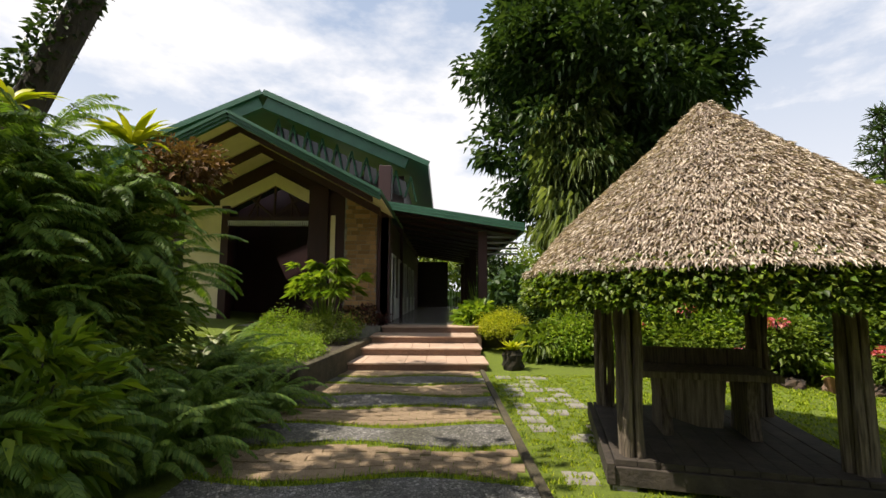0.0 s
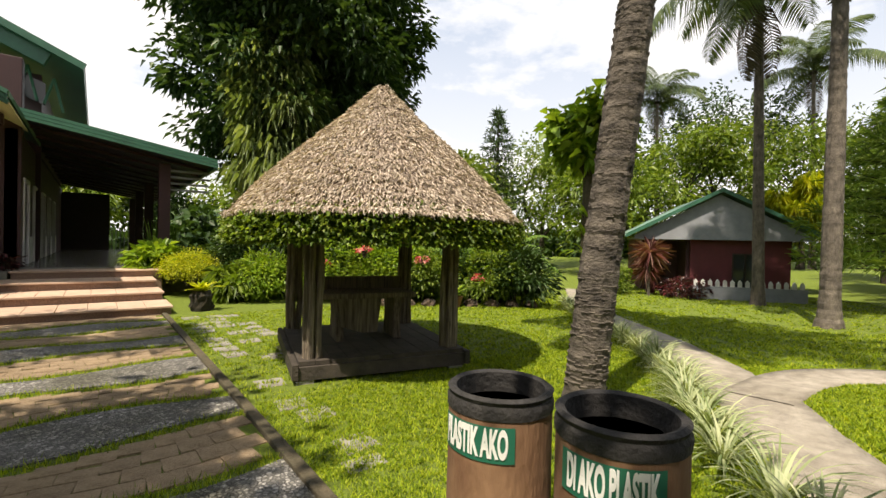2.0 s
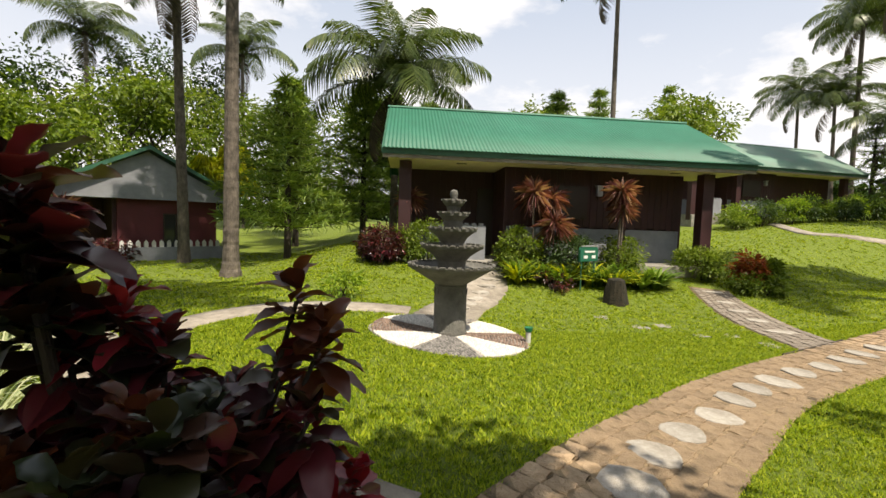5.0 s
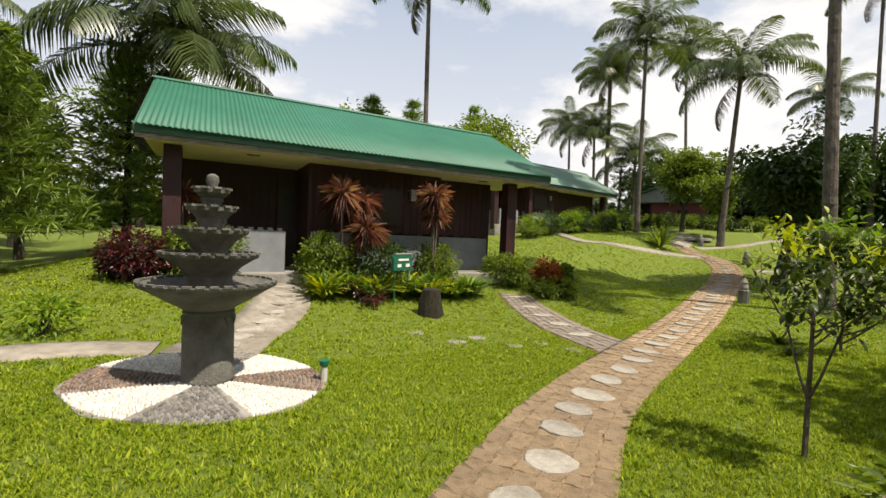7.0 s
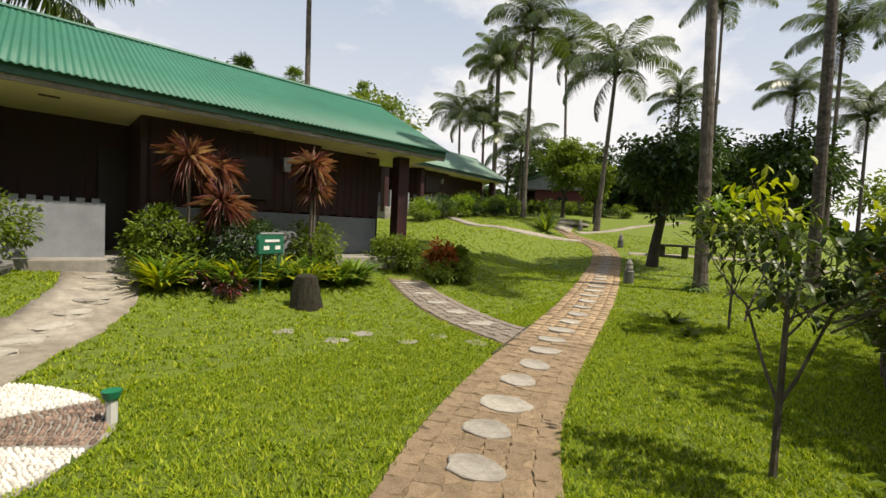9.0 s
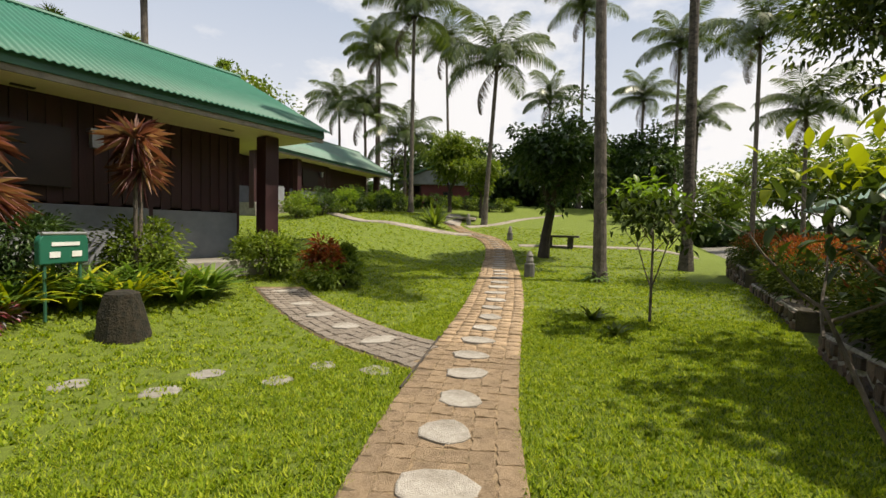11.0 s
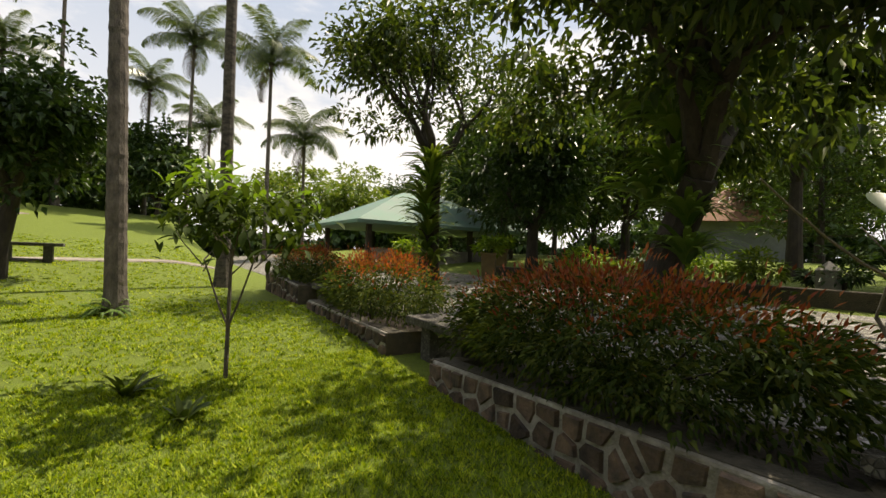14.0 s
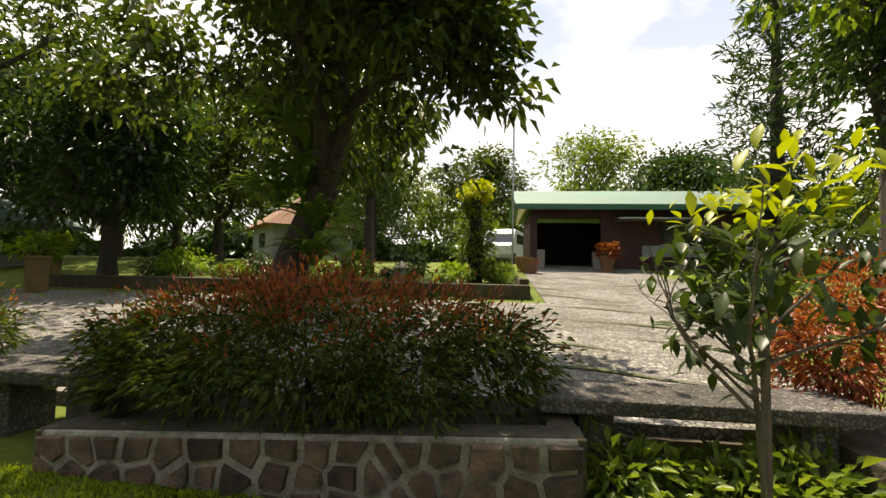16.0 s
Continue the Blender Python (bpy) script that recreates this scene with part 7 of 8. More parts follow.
bush("croton", 10.05, -11.7, 0.3, 0.3, 0.85, 700, 0.17, 0.05, L_REDTIP, "bright red and yellow croton", clumps=16, spread=0.2)
for i in range(24):
    x, y = 10.6 - 0.02 * i + r.uniform(-0.25, 0.3), -5.35 - 0.165 * i + r.uniform(-0.1, 0.1)
    spray("spider_lily", x, y, 52, 0.78, 0.05, L_FERN if i % 4 else L_YEL, "arching strap-leaved lily in the cottage bed", arch=0.75, tilt=0.75, group="strap-leaved lilies")
cordyline(11.15, -6.1, 0.1, ((0, 0, 2.1, 0.55), (0.1, -0.55, 2.0, 0.48), (-0.35, -0.45, 1.3, 0.52)), "tall red cordyline with three spiky heads")
cordyline(10.55, -8.2, 0.1, ((0, 0, 2.2, 0.46), (0.05, -0.12, 1.75, 0.4)), "tall thin red cordyline by the cottage wall")
cordyline(12.1, -3.0, 0.35, ((0, 0, 1.6, 0.42),), "single red cordyline beside the post")
cordyline(15.2, 7.0, -0.2, ((0, 0, 1.5, 0.7), (0.2, 0.2, 0.9, 0.6)), "pink cordyline beside the small cottage")
bush("shrub", 15.7, 6.1, 0.9, 0.7, 0.6, 1800, 0.13, 0.06, L_RED, "bed of dark red foliage before the cottage", clumps=40)
bush("shrub", 14.6, 8.2, 0.9, 0.7, 1.0, 1500, 0.13, 0.06, L_MID, "green shrubs by the small cottage", clumps=30)
bush("shrub", 21.2, 4.3, 1.1, 0.9, 2.6, 3200, 0.4, 0.04, L_YEL, "bright yellow drooping palm-like shrub", z=1.8, clumps=24, droop=0.9)
bush("shrub", 9.95, -6.2, 0.36, 0.36, 0.4, 300, 0.1, 0.03, L_RED, "small dark tuft at the bed's edge", clumps=8)
st = thing("fibre_stump", pose(9.13, -7.3, gz(9.13, -7.3)), "dark mossy fibre stump on the lawn", "stump")
Geo().lathe([(0.27, -0.1), (0.27, 0.02), (0.235, 0.28), (0.18, 0.53), (0.10, 0.56), (0.01, 0.55)], 18, wob=0.14).part("stump", M_TOPI, st)
sg = thing("number_sign", pose(10.1, -7.12, -0.06, 0, 0, -66), "small green signboard with white lettering on posts", "sign")
Geo().prism([(-0.33, 0.60), (0.33, 0.60), (0.33, 0.86)] + [(0.33 - 0.08 * (1 - math.cos(q)), 0.86 + 0.10 * math.sin(q)) for q in np.linspace(0.2, 1.5, 6)] + [(-0.33 + 0.08 * (1 - math.cos(q)), 0.86 + 0.10 * math.sin(q)) for q in np.linspace(1.5, 0.2, 6)] + [(-0.33, 0.86)], 0.04, -0.04, pose(0, 0, 0, 90, 0, 0)).part("board", M_SIGN, sg, bevel=0.015)
for x in (-0.24, 0.24):
    Geo().tube([(x, 0, -0.4), (x, 0, 0.62)], 0.018, 8).part("post", M_GREEN, sg)
Geo().tube([(-0.30, -0.03, 0.97), (0.30, -0.03, 0.97)], 0.02, 8).part("top_rail", M_METAL, sg, "pale top rail")
Geo().box(-0.19, -0.05, 0.82, 0.19, -0.041, 0.865).part("line_bar", M_LETTER, sg, "white line of writing")
for x in (-0.15, 0.15):
    Geo().box(x - 0.07, -0.05, 0.68, x + 0.07, -0.041, 0.75).part("line_bar", M_LETTER, sg)
gl = thing("garden_spotlight", pose(5.95, -3.98, gz(5.95, -3.98), 0, 0, 30), "small green garden spotlight on a white stake", "lamp")
Geo().tube([(0, 0, -0.05), (0, 0, 0.16)], 0.035, 8).part("stake", M_WHITE, gl)
Geo().lathe([(0.02, 0.0), (0.05, 0.04), (0.06, 0.085), (0.05, 0.085)], 14, at=(0, 0, 0.14)).part("lamp_head", M_PLASTG, gl)
for i, (x, y) in enumerate(((7.3, -7.1), (6.6, -7.3), (6.55, -7.85), (6.0, -8.0), (7.2, -6.6), (8.0, -6.3))):
    s = thing("stepping_stone", pose(x, y, gz(x, y) - 0.012, 0, 0, i * 50), "flat grey stepping stone sunk in grass", "stone", "stepping stones")
    Geo().lathe([(0.16, -0.05), (0.16, 0.01), (0.14, 0.02), (0.01, 0.022)], 9, wob=0.35).part("stone", M_CONC, s)

# second cottage's planting, bank plants
for i in range(14):
    k = i / 13
    x, y = lerp(18.9, 19.6, k) + r.uniform(-0.5, 0.4), lerp(-19.6, -30.0, k)
    bush("shrub", x, y, r.uniform(0.55, 0.85), 0.65, r.uniform(0.8, 1.3), 1500, 0.13, 0.055, (L_MID, L_LIGHT, L_DARK)[i % 3], "mixed green shrub along the second cottage", clumps=26, spread=0.16, group="cottage shrubs")
spray("agave", 13.7, -23.5, 70, 1.3, 0.10, L_MID, "large spiky agave on the lawn", arch=0.2, tilt=1.0)
for i in range(8):
    x, y = lerp(15.0, 21.5, i / 7), lerp(-37.0, -33.6, i / 7) - 0.6 * r.random()
    bush("shrub", x, y, 0.9, 0.7, 1.0, 900, 0.18, 0.08, (L_MID, L_DARK)[i % 2], "low green shrub by the far cottage", clumps=20, group="far shrubs")

# ---------- stone lanterns, bench and saplings on the lawn ----------
for x, y, h in ((6.42, -14.9, 0.55), (9.75, -23.3, 0.5), (13.6, -27.4, 0.5)):
    s = thing("stone_lantern", pose(x, y, gz(x, y)), "small grey stone garden lantern", "lantern", "stone lanterns")
    Geo().lathe([(0.13, -0.05), (0.13, 0.32), (0.10, 0.34)], 10).part("base", M_FOUNT, s)
    Geo().lathe([(0.09, 0.34), (0.10, 0.4), (0.07, 0.5), (0.09, 0.52), (0.02, 0.64)], 10).part("cap", M_CONC, s)
b = slab_bench(8.1, -22.3, -20.8, gz(7.4, -22.3), 0.5)
b.rotation_euler = (0, 0, radians(95))


def sapling(x, y, h, n, label, seed, mats, crown, wide=(1, 1, 1), leaf=0.13):
    s = thing("sapling", pose(x, y, gz(x, y)), label, "young tree", "saplings")
    rg, nr = random.Random(seed), np.random.default_rng(seed)
    ends = []
    for k, (dx, dy) in enumerate(((0, 0), (0.22, -0.16), (-0.2, 0.1))):
        hh = h * (0.56, 0.5, 0.52)[k]
        p = [(0, 0, -0.1 if k == 0 else h * 0.22), (dx * 0.35, dy * 0.35, hh * 0.6), (dx, dy, hh)]
        Geo().tube(p, [0.022, 0.018, 0.013] if k == 0 else [0.012, 0.01, 0.008], 6, 0.1, rg).part("stem", M_BARK, s, "thin bare stem")
        for j in range(6 if k == 0 else 3):
            a = rg.random() * 6.28
            g = Geo()
            limbs(g, Vector(p[2]) - Vector((0, 0, 0.055 * j)), Vector((math.cos(a), math.sin(a), 0.7)).normalized(), crown * 0.42, 0.008, 1, rg, ends, 0.7, 0.1)
            g.part("branch", M_BARK, s)
    E = np.array([tuple(e) for e in ends])
    k = nr.integers(0, len(E), n)
    P = E[k] + nr.normal(0, crown * 0.1, (n, 3))
    P = P * wide
    D = nr.normal(0, 1, (n, 3)) + [0, 0, 0.1]
    hi = P[:, 2] > np.quantile(P[:, 2], 0.82)
    one = []
    for m_ in mats:
        V, F = [(0, 0, 0)], []
        for q, ww in ((0.15, 0.45), (0.4, 1.0), (0.65, 0.9), (0.87, 0.45)):
            V += [(leaf * q, -leaf * 0.21 * ww, leaf * (0.07 * ww - 0.22 * q * q)), (leaf * q, 0, -leaf * 0.22 * q * q), (leaf * q, leaf * 0.21 * ww, leaf * (0.07 * ww - 0.22 * q * q))]
        V.append((leaf, 0, -leaf * 0.24))
        for q in range(3):
            a = 1 + 3 * q
            F += [(a, a + 1, a + 4), (a, a + 4, a + 3), (a + 1, a + 2, a + 5), (a + 1, a + 5, a + 4)]
        F += [(0, 2, 1), (0, 3, 2), (10, 11, 13), (11, 12, 13)]
        one.append(raw_mesh("leaf", V, F, m_))
    for p, d, h_ in zip(P, unit(D), hi):
        q = Vector(d).to_track_quat("X", "Z").to_matrix().to_4x4()
        put(one[1 if h_ else 0], "young_leaf" if h_ else "leaf", s, m=Matrix.Translation(Vector(p)) @ q @ Matrix.Scale(rg.uniform(0.7, 1.25), 4))
    return s


sapling(2.64, -6.54, 1.98, 640, "young tree with glossy leaves and yellow tips", 5, (L_SHADE, L_YEL), 1.0, (0.62, 0.6, 0.97), 0.088)
sapling(3.63, -11.3, 2.25, 640, "slender sapling with light green leaves", 6, (L_HEDGE, L_LIGHT), 1.15, (1, 1, 1), 0.15)

for x, y, z in ((4.4, -11.25, 0.34), (4.0, -10.5, 0.22)):
    spray("seedling", x, y, 16, z, 0.05, L_SHADE, "small broad-leaved seedling standing in the grass", arch=0.5, tilt=0.9, group="lawn seedlings")
bush("shrub", 8.53, -1.37, 0.30, 0.28, 0.42, 420, 0.11, 0.035, L_LIGHT, "small sparse green shrub on the open lawn", clumps=14, spread=0.25)

# ---------- red-tipped hedges in the stone planters ----------
for y, L, h in ((-8.75, 1.55, 0.98), (-12.75, 1.45, 1.0), (-16.8, 1.6, 0.95)):
    bush("hedge", 1.42, y, 0.62, L, h, 17000 if y > -10 else 11000, 0.065, 0.026, L_HEDGE, "leafy hedge with red new growth in a stone planter", z=0.02 + (0.12 if y < -15 else 0.0), clumps=190, spread=0.12, category="hedge", tip=L_REDTIP, group="red-tipped hedges")
bush("hedge", 1.0, -5.0, 0.45, 0.5, 1.1, 5200, 0.065, 0.024, L_REDTIP, "red-leaved hedge by the bench", z=0.08, clumps=60, spread=0.14, category="hedge", tip=L_REDTIP, group="red-tipped hedges")

# Dark box added to stand in for the shaded gap below the bench.
rw = thing("bench_gap_shade", pose(0, 0, 0), "dark box standing in for the shaded gap below the bench", "wall", kind="structure")
Geo().box(1.03, -7.03, -0.45, 1.10, -5.57, -0.06).part("wall", M_MOSSWALL, rw)
for x, y in ((1.75, -6.75), (1.8, -6.2), (1.72, -5.8)):
    bush("shrub", x, y, 0.22, 0.24, 0.24, 420, 0.13, 0.045, L_MID, "low green seedling plant beneath the bench", clumps=12, spread=0.3)

# ---------- raised beds, pots and statues of the terrace ----------
bd = thing("raised_bed", pose(0, 0, 0), "long dark-walled raised lawn bed on the terrace", "planter")
Geo().box(-5.0, -18, tz(-4.6) - 0.2, -4.7, -6.75, tz(-4.6) + 0.30).box(-9.5, -6.95, tz(-4.6) - 0.3, -5.0, -6.75, tz(-4.6) + 0.42).part("wall", M_MOSSWALL, bd, "dark mossy bed wall", bevel=0.02)
Geo().box(-9.5, -18, tz(-4.6) - 0.3, -5.0, -6.95, tz(-4.6) + 0.27).part("turf", M_LAWN, bd, "bed of grass")
for i in range(9):
    y = -7.4 - i * 1.1
    bush("shrub", -5.6 - r.random() * 1.5, y, 0.55, 0.5, r.uniform(0.3, 0.8), 900, 0.12, 0.05, (L_MID, L_LIGHT, L_DARK)[i % 3], "low mixed shrub in the raised bed", z=tz(-4.6) + 0.25, clumps=20, group="bed shrubs")
bush("hedge", -7.2, -7.3, 1.6, 0.35, 0.35, 2400, 0.06, 0.03, L_LIGHT, "low clipped hedge along the drive", z=tz(-4.6) + 0.25, clumps=60, category="hedge")
bush("shrub", -6.7, -7.95, 0.36, 0.36, 0.5, 1100, 0.11, 0.05, L_YEL, "yellow-green clipped top of a topiary", z=2.75, clumps=26)
bush("shrub", -6.7, -7.95, 0.36, 0.36, 2.0, 1900, 0.13, 0.05, L_MID, "leafy creeper cladding the topiary column", z=tz(-4.6) + 0.25, clumps=40, spread=0.2)
Geo().tube([(-6.7, -7.95, 0.7), (-6.7, -7.95, 2.9)], [0.18, 0.14], 9, 0.2).part("topiary_trunk", M_TOPI, tagged(thing("topiary", pose(0, 0, 0), "tall dark fern-clad topiary column", "tree")))
for i, (x, y) in enumerate(((-3.9, -17.0), (-6.0, -19), (-2.6, -19.5))):
    t = thing("planter_box", pose(x, y, tz(x)), "tapered ochre planter box with green plant", "pot", "planter boxes")
    Geo().lathe([(0.24, 0), (0.3, 0.7), (0.33, 0.72), (0.33, 0.78), (0.27, 0.78)], 4).part("box", M_CLAY, t)
    bush("potted_plant", x, y, 0.4, 0.4, 0.4, 400, 0.2, 0.07, L_LIGHT, "light green plant in a planter box", z=tz(x) + 0.75, clumps=10, category="plant")
s = thing("stone_lantern", pose(-5.6, -9.6, tz(-4.6) + 0.27), "pale stone garden lantern on the bed", "lantern", "stone lanterns")
Geo().box(-0.14, -0.14, 0, 0.14, 0.14, 0.3).part("base", M_CONC, s)
Geo().lathe([(0.18, 0.3), (0.2, 0.34), (0.06, 0.46), (0.02, 0.5)], 4).part("cap", M_CONC, s)
# ferns nesting on the shade trees
for i, (x, y, z) in enumerate(((-2.85, -10.8, 2.2), (-2.95, -10.6, 1.5), (-2.8, -10.7, 2.9), (-2.95, -11.2, 3.3), (-2.95, -10.6, 0.9), (-2.95, -11.3, 1.9))):
    spray("nest_fern", x, y, 60, 1.1, 0.10, L_FERN, "bird's-nest fern clinging to the trunk", z=z + 0.2, arch=1.2, tilt=0.6, group="nest ferns")
for i in range(7):
    spray("nest_fern", -1.75 + r.uniform(-0.2, 0.2), -16.8 + r.uniform(-0.2, 0.2), 46, 1.1, 0.09, L_FERN if i % 2 else L_MID, "fern clinging to the clad trunk", z=tz(-1.95) + 0.5 + 0.42 * i, arch=1.1, tilt=0.7, group="nest ferns")
for i in range(5):
    fern(4.8 + r.uniform(-0.2, 0.2), -15.0 + r.uniform(-0.2, 0.2), 9, 0.5, "small fern at the palm's foot", seed=90 + i)

# ---------- far woodland round the garden ----------
wn_ = np.random.default_rng(88)
n = 52000
a = wn_.random(n) * 2 * np.pi
lump = 2.6 + 1.0 * np.sin(a * 9) + 0.8 * np.sin(a * 23 + 1) + 0.5 * np.sin(a * 47)
d = 44 + 8 * wn_.random(n) + 3 * np.sin(a * 13)
px, py = 5 + d * np.sin(a), -8 + d * np.cos(a)
pz = np.where(px < 1, terrace_z(px), ground_z(px, py)) - 0.2 + lump * wn_.random(n) ** 0.8
V, F = leaf_arrays(np.column_stack([px, py, pz]), wn_.normal(0, 1, (n, 3)), 0.95, 0.6, wn_, 0.2)
tagged(put(raw_mesh("woodland", V, F, L_DARK), "woodland"), "dense dark green undergrowth round the far garden", "woods", kind="stuff")

# ---------- garage, kiosk, house, van, flagpole ----------
g = thing("garage", pose(-12.4, -6.0, 1.12), "maroon open garage with pale green metal roof", "garage")
W = 9.0
Geo().box(-5.3, -0.3, -0.3, 0.35, W, 0.0).part("floor", M_CONC, g)
Geo().box(-5.3, 0.0, 0, -5.1, W, 2.3).part("back_wall", M_MAROON, g)
Geo().box(-5.1, 0, 0, -0.1, 0.12, 2.3).part("side_wall", M_MAROON, g)
Geo().box(-5.1, W - 0.12, 0, -0.1, W, 2.3).part("side_wall", M_MAROON, g)
Geo().box(-0.12, 2.45, 0.0, 0.0, 9.0, 2.3).part("front_wall", M_MAROON, g)
Geo().box(-0.14, 0.0, 1.95, 0.02, 2.45, 2.35).part("lintel", M_MAROON, g)
Geo().box(-0.2, -0.12, 0, 0.06, 0.14, 2.2).part("post", M_MAROON, g)
Geo().box(-0.1, 0.14, 0, 0.1, 0.42, 0.75).part("pier", M_CONC, g)
Geo().box(-0.1, 2.15, 0, 0.1, 2.45, 0.7).part("pier", M_CONC, g)
Geo().box(0.02, 3.9, 0.55, 0.1, 8.2, 0.95).part("sill_panel", M_GREYWALL, g, "grey panel")
Geo().box(0.02, 4.6, 1.05, 0.06, 6.4, 1.8).part("window_pane", M_GLASS, g)
Geo().box(0.0, 2.9, 1.85, 0.75, 5.3, 1.91).part("awning", M_METAL, g, "corrugated grey awning")
P = [Vector((0.55, -0.7, 2.35)), Vector((0.55, W + 0.5, 2.35)), Vector((-2.6, W + 0.5, 3.35)), Vector((-2.6, -0.7, 3.35))]
Geo().add(P + [p + Vector((0, 0, 0.06)) for p in P], [(3, 2, 1, 0), (4, 5, 6, 7), (0, 1, 5, 4), (1, 2, 6, 5), (2, 3, 7, 6), (3, 0, 4, 7)]).part("roof_sheet", M_ROOF_OLD, g, "pale weathered green roof sheet")
P = [Vector((-2.6, -0.7, 3.35)), Vector((-2.6, W + 0.5, 3.35)), Vector((-5.8, W + 0.5, 2.3)), Vector((-5.8, -0.7, 2.3))]
Geo().add(P + [p + Vector((0, 0, 0.06)) for p in P], [(3, 2, 1, 0), (4, 5, 6, 7), (0, 1, 5, 4), (1, 2, 6, 5), (2, 3, 7, 6), (3, 0, 4, 7)]).part("roof_sheet", M_ROOF_OLD, g)
Geo().box(0.5, -0.7, 2.2, 0.56, W + 0.5, 2.36).part("fascia", M_GREEN, g)
Geo().prism([(0.5, 2.2), (-2.6, 3.3), (-5.7, 2.2)], 0.3, 0.36, pose(0, 0, 0, 90, 0, 0)).part("gable", M_CREAM, g, "cream gable end")
t = thing("terracotta_pot", pose(-11.3, -3.6, tz(-11.3)), "tall terracotta pot beside the garage", "pot")
Geo().lathe([(0.18, 0), (0.25, 0.4), (0.29, 0.50), (0.30, 0.55), (0.25, 0.55), (0.22, 0.46), (0.02, 0.44)], 20).part("pot", M_TERRA, t, smooth=True)
bush("croton", -11.3, -3.6, 0.28, 0.28, 0.5, 500, 0.17, 0.05, L_REDTIP, "orange-red croton in a pot", z=tz(-11.3) + 0.44, clumps=16, spread=0.2)
bush("hedge", -7.4, -1.6, 2.0, 0.6, 0.35, 3000, 0.08, 0.04, L_LIGHT, "low green edging hedge by the drive", z=tz(-7.4), clumps=60, category="hedge")
Geo().tube([(-10.6, -6.85, 0.7), (-10.6, -6.85, 8.0)], [0.035, 0.025], 8).part("pole", M_METAL, thing("flagpole", pose(0, 0, 0), "plain grey steel flagpole", "pole"))


for x, y in ((-10.2, -6.3), (-10.9, -6.45)):
    t = thing("terracotta_pot", pose(x, y, tz(x)), "round terracotta pot at the flagpole's foot", "pot")
    Geo().lathe([(0.2, 0), (0.28, 0.3), (0.31, 0.44), (0.33, 0.46), (0.33, 0.5), (0.27, 0.5), (0.24, 0.42), (0.02, 0.4)], 20).part("pot", M_TERRA, t, smooth=True)


def van(m):
    v = thing("van", m, "white parked van with dark windscreen", "van")
    Geo().prism([(0, 0.35), (4.4, 0.35), (4.4, 1.2), (4.25, 1.95), (1.1, 2.0), (0.35, 1.2), (0, 1.05)], -0.85, 0.85, pose(0, 0, 0, 90, 0, 0)).part("body", M_CARW, v, bevel=0.06)
    Geo().prism([(0.42, 1.25), (1.08, 1.9), (1.14, 1.9), (0.5, 1.22)], -0.78, 0.78, pose(-0.06, 0, 0, 90, 0, 0)).part("windscreen", M_GLASS, v)
    for s_ in (-0.862, 0.862):
        Geo().box(1.3, s_ - 0.004, 1.2, 4.0, s_ + 0.004, 1.75).part("side_window", M_GLASS, v)
    for x in (0.8, 3.5):
        for y in (-0.8, 0.8):
            w = Geo().lathe([(0.3, -0.1), (0.33, -0.07), (0.33, 0.07), (0.3, 0.1)], 18).part("wheel", M_RUBBER, v, bevel=0.0)
            w.matrix_basis = pose(x, y, 0.33, 90, 0, 0)
            Geo().lathe([(0.18, -0.11), (0.18, 0.11)], 12).part("rim", M_METAL, w)
    Geo().box(-0.06, -0.85, 0.35, 0.05, 0.85, 0.55).part("bumper", M_METAL, v)
    for y in (-0.6, 0.6):
        Geo().box(-0.03, y - 0.13, 0.8, 0.01, y + 0.13, 0.95).part("headlight", M_WHITE, v)
    return v


van(pose(-20.0, -7.3, tz(-20.0), 0, 0, 165))
k = thing("kiosk", pose(-6.6, -26.5, tz(-6.6) - 0.3), "open garden pavilion with pale green hip roof", "pavilion")
Geo().add([Vector(p) for p in ((-4.6, -3.6, 2.0), (4.6, -3.6, 2.0), (4.6, 3.6, 2.0), (-4.6, 3.6, 2.0), (-1.0, 0, 3.75), (1.0, 0, 3.75), (-4.6, -3.6, 1.86), (4.6, -3.6, 1.86), (4.6, 3.6, 1.86), (-4.6, 3.6, 1.86))], [(0, 1, 5, 4), (1, 2, 5), (2, 3, 4, 5), (3, 0, 4), (0, 6, 7, 1), (1, 7, 8, 2), (2, 8, 9, 3), (3, 9, 6, 0), (9, 8, 7, 6)]).part("hip_roof", M_ROOF_OLD, k, "pale green hip roof")
for x in (-3.8, -1.3, 1.3, 3.8):
    for y in (-2.8, 2.8):
        Geo().box(x - 0.1, y - 0.1, -0.2, x + 0.1, y + 0.1, 1.9).part("post", M_WOOD_D, k)
Geo().box(-4, -3, -0.3, 4, 3, 0.1).part("floor", M_CONC, k)
Geo().box(-3.8, 2.75, 0.1, 3.8, 2.85, 0.9).part("parapet", M_CONC, k)
Geo().box(-3.8, -2.85, 0.1, -1.4, -2.75, 0.9).part("parapet", M_CONC, k)
hs = thing("tiled_house", pose(-30, -23, tz(-30), 0, 0, 40), "low house with brown tiled hip roof", "house")
Geo().box(-3.5, -3, 0, 3.5, 3, 2.6).part("wall", M_GREYWALL, hs)
Geo().add([Vector(p) for p in ((-4.2, -3.7, 2.5), (4.2, -3.7, 2.5), (4.2, 3.7, 2.5), (-4.2, 3.7, 2.5), (-1.0, 0, 5.2), (1.0, 0, 5.2))], [(0, 1, 5, 4), (1, 2, 5), (2, 3, 4, 5), (3, 0, 4), (3, 2, 1, 0)]).part("roof", M_TERRA, hs, "brown tiled roof")
Geo().box(-1, -3.04, 0.9, 1, -2.99, 2.0).part("window_pane", M_GLASS, hs)

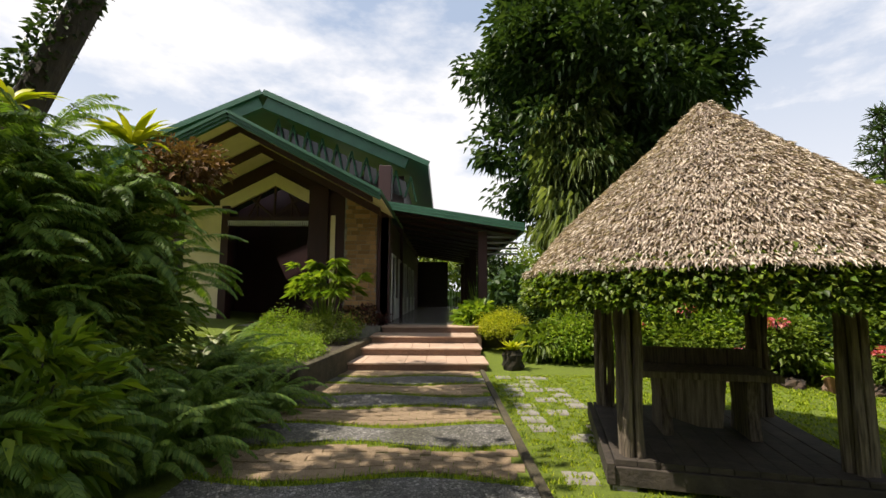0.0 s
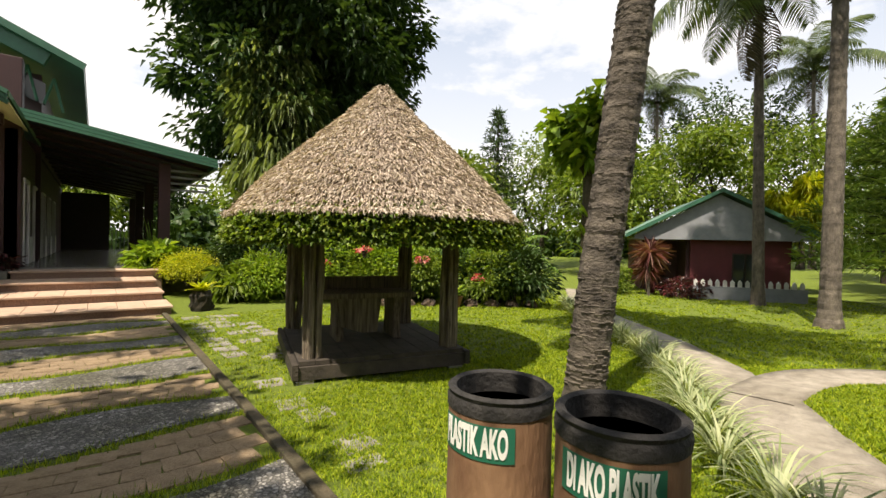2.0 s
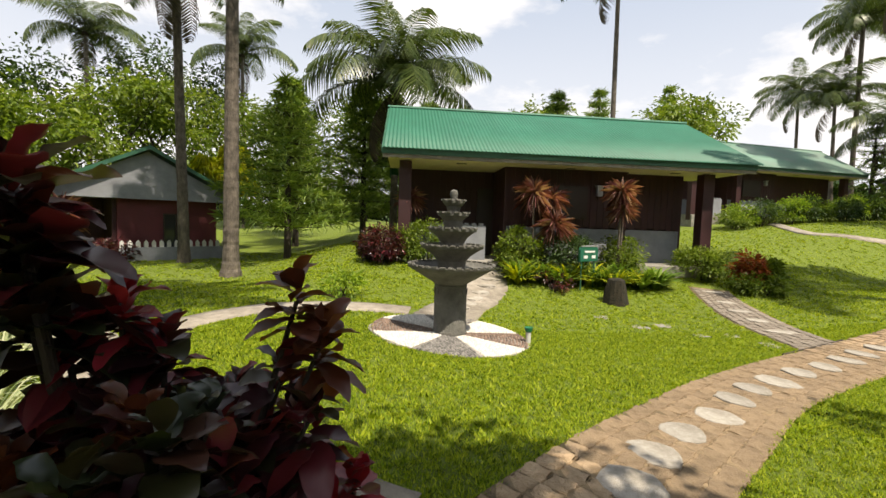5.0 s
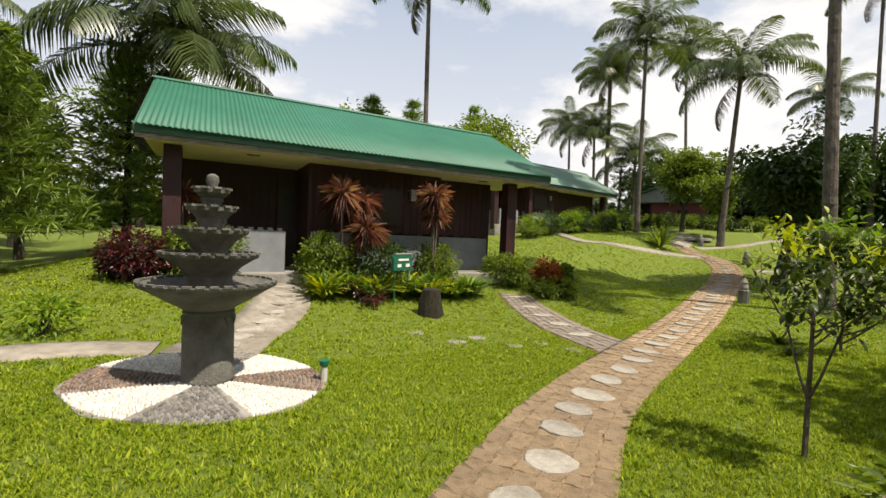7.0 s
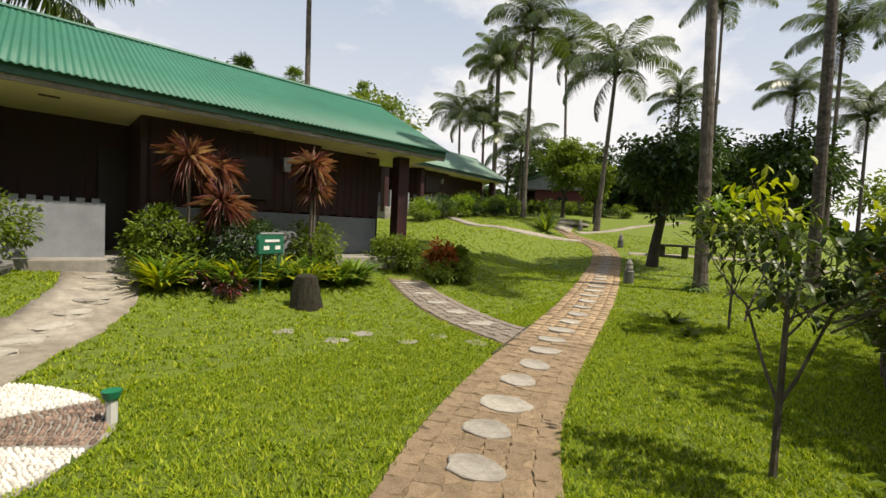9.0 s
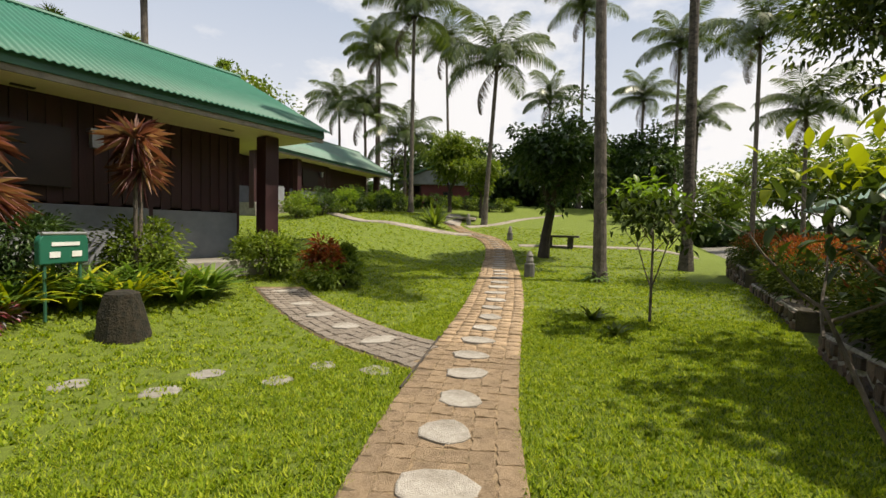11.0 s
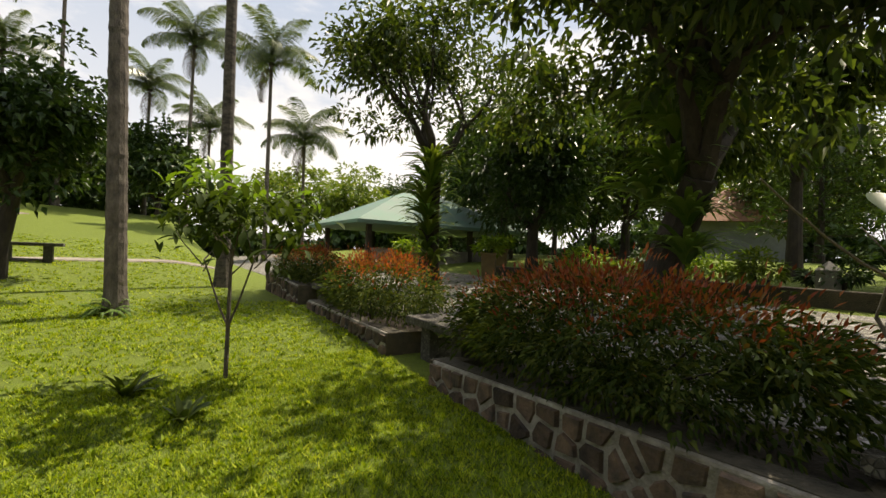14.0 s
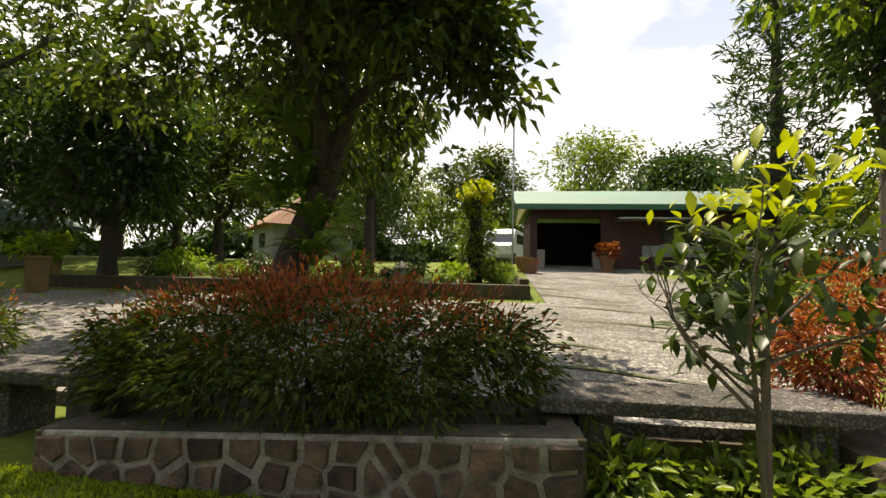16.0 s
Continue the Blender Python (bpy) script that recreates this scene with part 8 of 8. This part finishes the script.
# ---------- paving pieces and grass, last ----------
path_pieces(path_main, MAIN, 1.02, 0.72, 14, 3, (-9.2, -3.2))
path_pieces(path_side, SIDE, 0.86, 0.88, 4, 4, (-9.6, -8.0), spline(MAIN, 0.2)[0])
ce, se = spline(MAIN, 0.2)
sgn_ = 1 if se[40][0] > 0 else -1
line_ = [(*(p + q * sgn_ * 0.525), gz(*(p + q * sgn_ * 0.525)) + 0.018) for p, q in zip(ce, se) if -9.75 < p[1] < -7.75]
Geo().tube(line_, 0.013, 6).part("edging", M_BARK_D, path_side, "dark edging strip between the paths")
DSLAB = Geo().lathe([(0.5, -0.02), (0.5, 0.03), (0.47, 0.034), (0.01, 0.036)], 11, wob=0.22).mesh("slab", M_SLAB)
cd, sd = spline(DOOR, 0.55)
for i in range(1, len(cd)):
    o = put(DSLAB, "slab", path_door, m=pose(cd[i][0], cd[i][1], gz(*cd[i]) + 0.0, 0, 0, i * 37) @ Matrix.Diagonal((0.5, 0.4, 1, 1)))


def on_path(x, y):
    out = np.zeros(len(x), bool)
    for pts, w in ((MAIN, 0.98), (SIDE, 0.95), (DOOR, 1.0), (LINK, 0.75), (LOOP, 0.62), (UPPER, 0.9), (CROSS, 0.5), (LAWNWALK, 0.42), (EASTWALK, 0.5)):
        c, _ = spline(pts, 0.25)
        for p in c:
            out |= (x - p[0]) ** 2 + (y - p[1]) ** 2 < (w / 2) ** 2
    out |= (x > WALK_X0) & (x < WALK_X1 + 0.1) & (y > -1.6) & (y < 9.4)
    out |= (x - 6.22) ** 2 + (y + 2.92) ** 2 < 1.10 ** 2
    out |= (x < 1.98) & (y < -4.45)
    return out


def grass(name, n, x0, x1, y0, y1, length, width, seed, keep=None):
    """Short creeping grass, in small tufts."""
    rng = np.random.default_rng(seed)
    m = n // 9
    tuft = rng.integers(0, m, n)
    x = rng.uniform(x0, x1, m)[tuft] + rng.normal(0, length * 0.62, n)
    y = rng.uniform(y0, y1, m)[tuft] + rng.normal(0, length * 0.62, n)
    ok = ~on_path(x, y)
    if keep is not None:
        ok &= keep(x, y)
    x, y = x[ok], y[ok]
    n = len(x)
    z = ground_z(x, y)
    a = rng.random(n) * 2 * np.pi
    L = length * rng.uniform(0.5, 1.2, n)
    le = rng.uniform(0.2, 1.5, n)
    s = np.column_stack([-np.sin(a), np.cos(a), np.zeros(n)]) * (width / 2)
    b = np.column_stack([x, y, z - 0.004])
    t = b + np.column_stack([np.cos(a) * le * L, np.sin(a) * le * L, L])
    V = np.stack([b - s, b + s, t], 1).reshape(-1, 3)
    tagged(put(raw_mesh(name, V, np.arange(3 * n).reshape(-1, 3), M_BLADE), name), "short bright green lawn grass", "grass", kind="stuff")


grass("grass", 620000, 0.9, 6.8, -11.5, 3.5, 0.030, 0.010, 1)
grass("grass", 330000, 0.9, 11.5, -16.0, 9.0, 0.036, 0.016, 2)
grass("grass", 150000, 3.0, 20.0, -28.0, 9.0, 0.045, 0.030, 3)
# grass between the waved bands of the hall walk
rng = np.random.default_rng(5)
n = 26000
gx, gy = rng.uniform(WALK_X0, WALK_X1, n), np.zeros(n)
k = rng.integers(0, 14, n)
starts, y, i = [], -1.5, 0
for i in range(14):
    starts.append(y)
    y += (0.72 if i % 2 else 0.62) + 0.13
starts = np.array(starts)
gy = starts[k] - 0.065 + rng.normal(0, 0.045, n) + 0.10 * np.sin(gx * 2.6 + k * 2.1)
ok = gy < 9.35
gx, gy = gx[ok], gy[ok]
n = len(gx)
a = rng.random(n) * 2 * np.pi
b = np.column_stack([gx, gy, np.full(n, -0.125)])
s = np.column_stack([-np.sin(a), np.cos(a), np.zeros(n)]) * 0.006
L = rng.uniform(0.04, 0.085, n)
t = b + np.column_stack([np.cos(a) * 0.5 * L, np.sin(a) * 0.5 * L, L])
tagged(put(raw_mesh("joint_grass", np.stack([b - s, b + s, t], 1).reshape(-1, 3), np.arange(3 * n).reshape(-1, 3), M_BLADE), "joint_grass"), "grass growing between the walk's bands", "grass", kind="stuff")
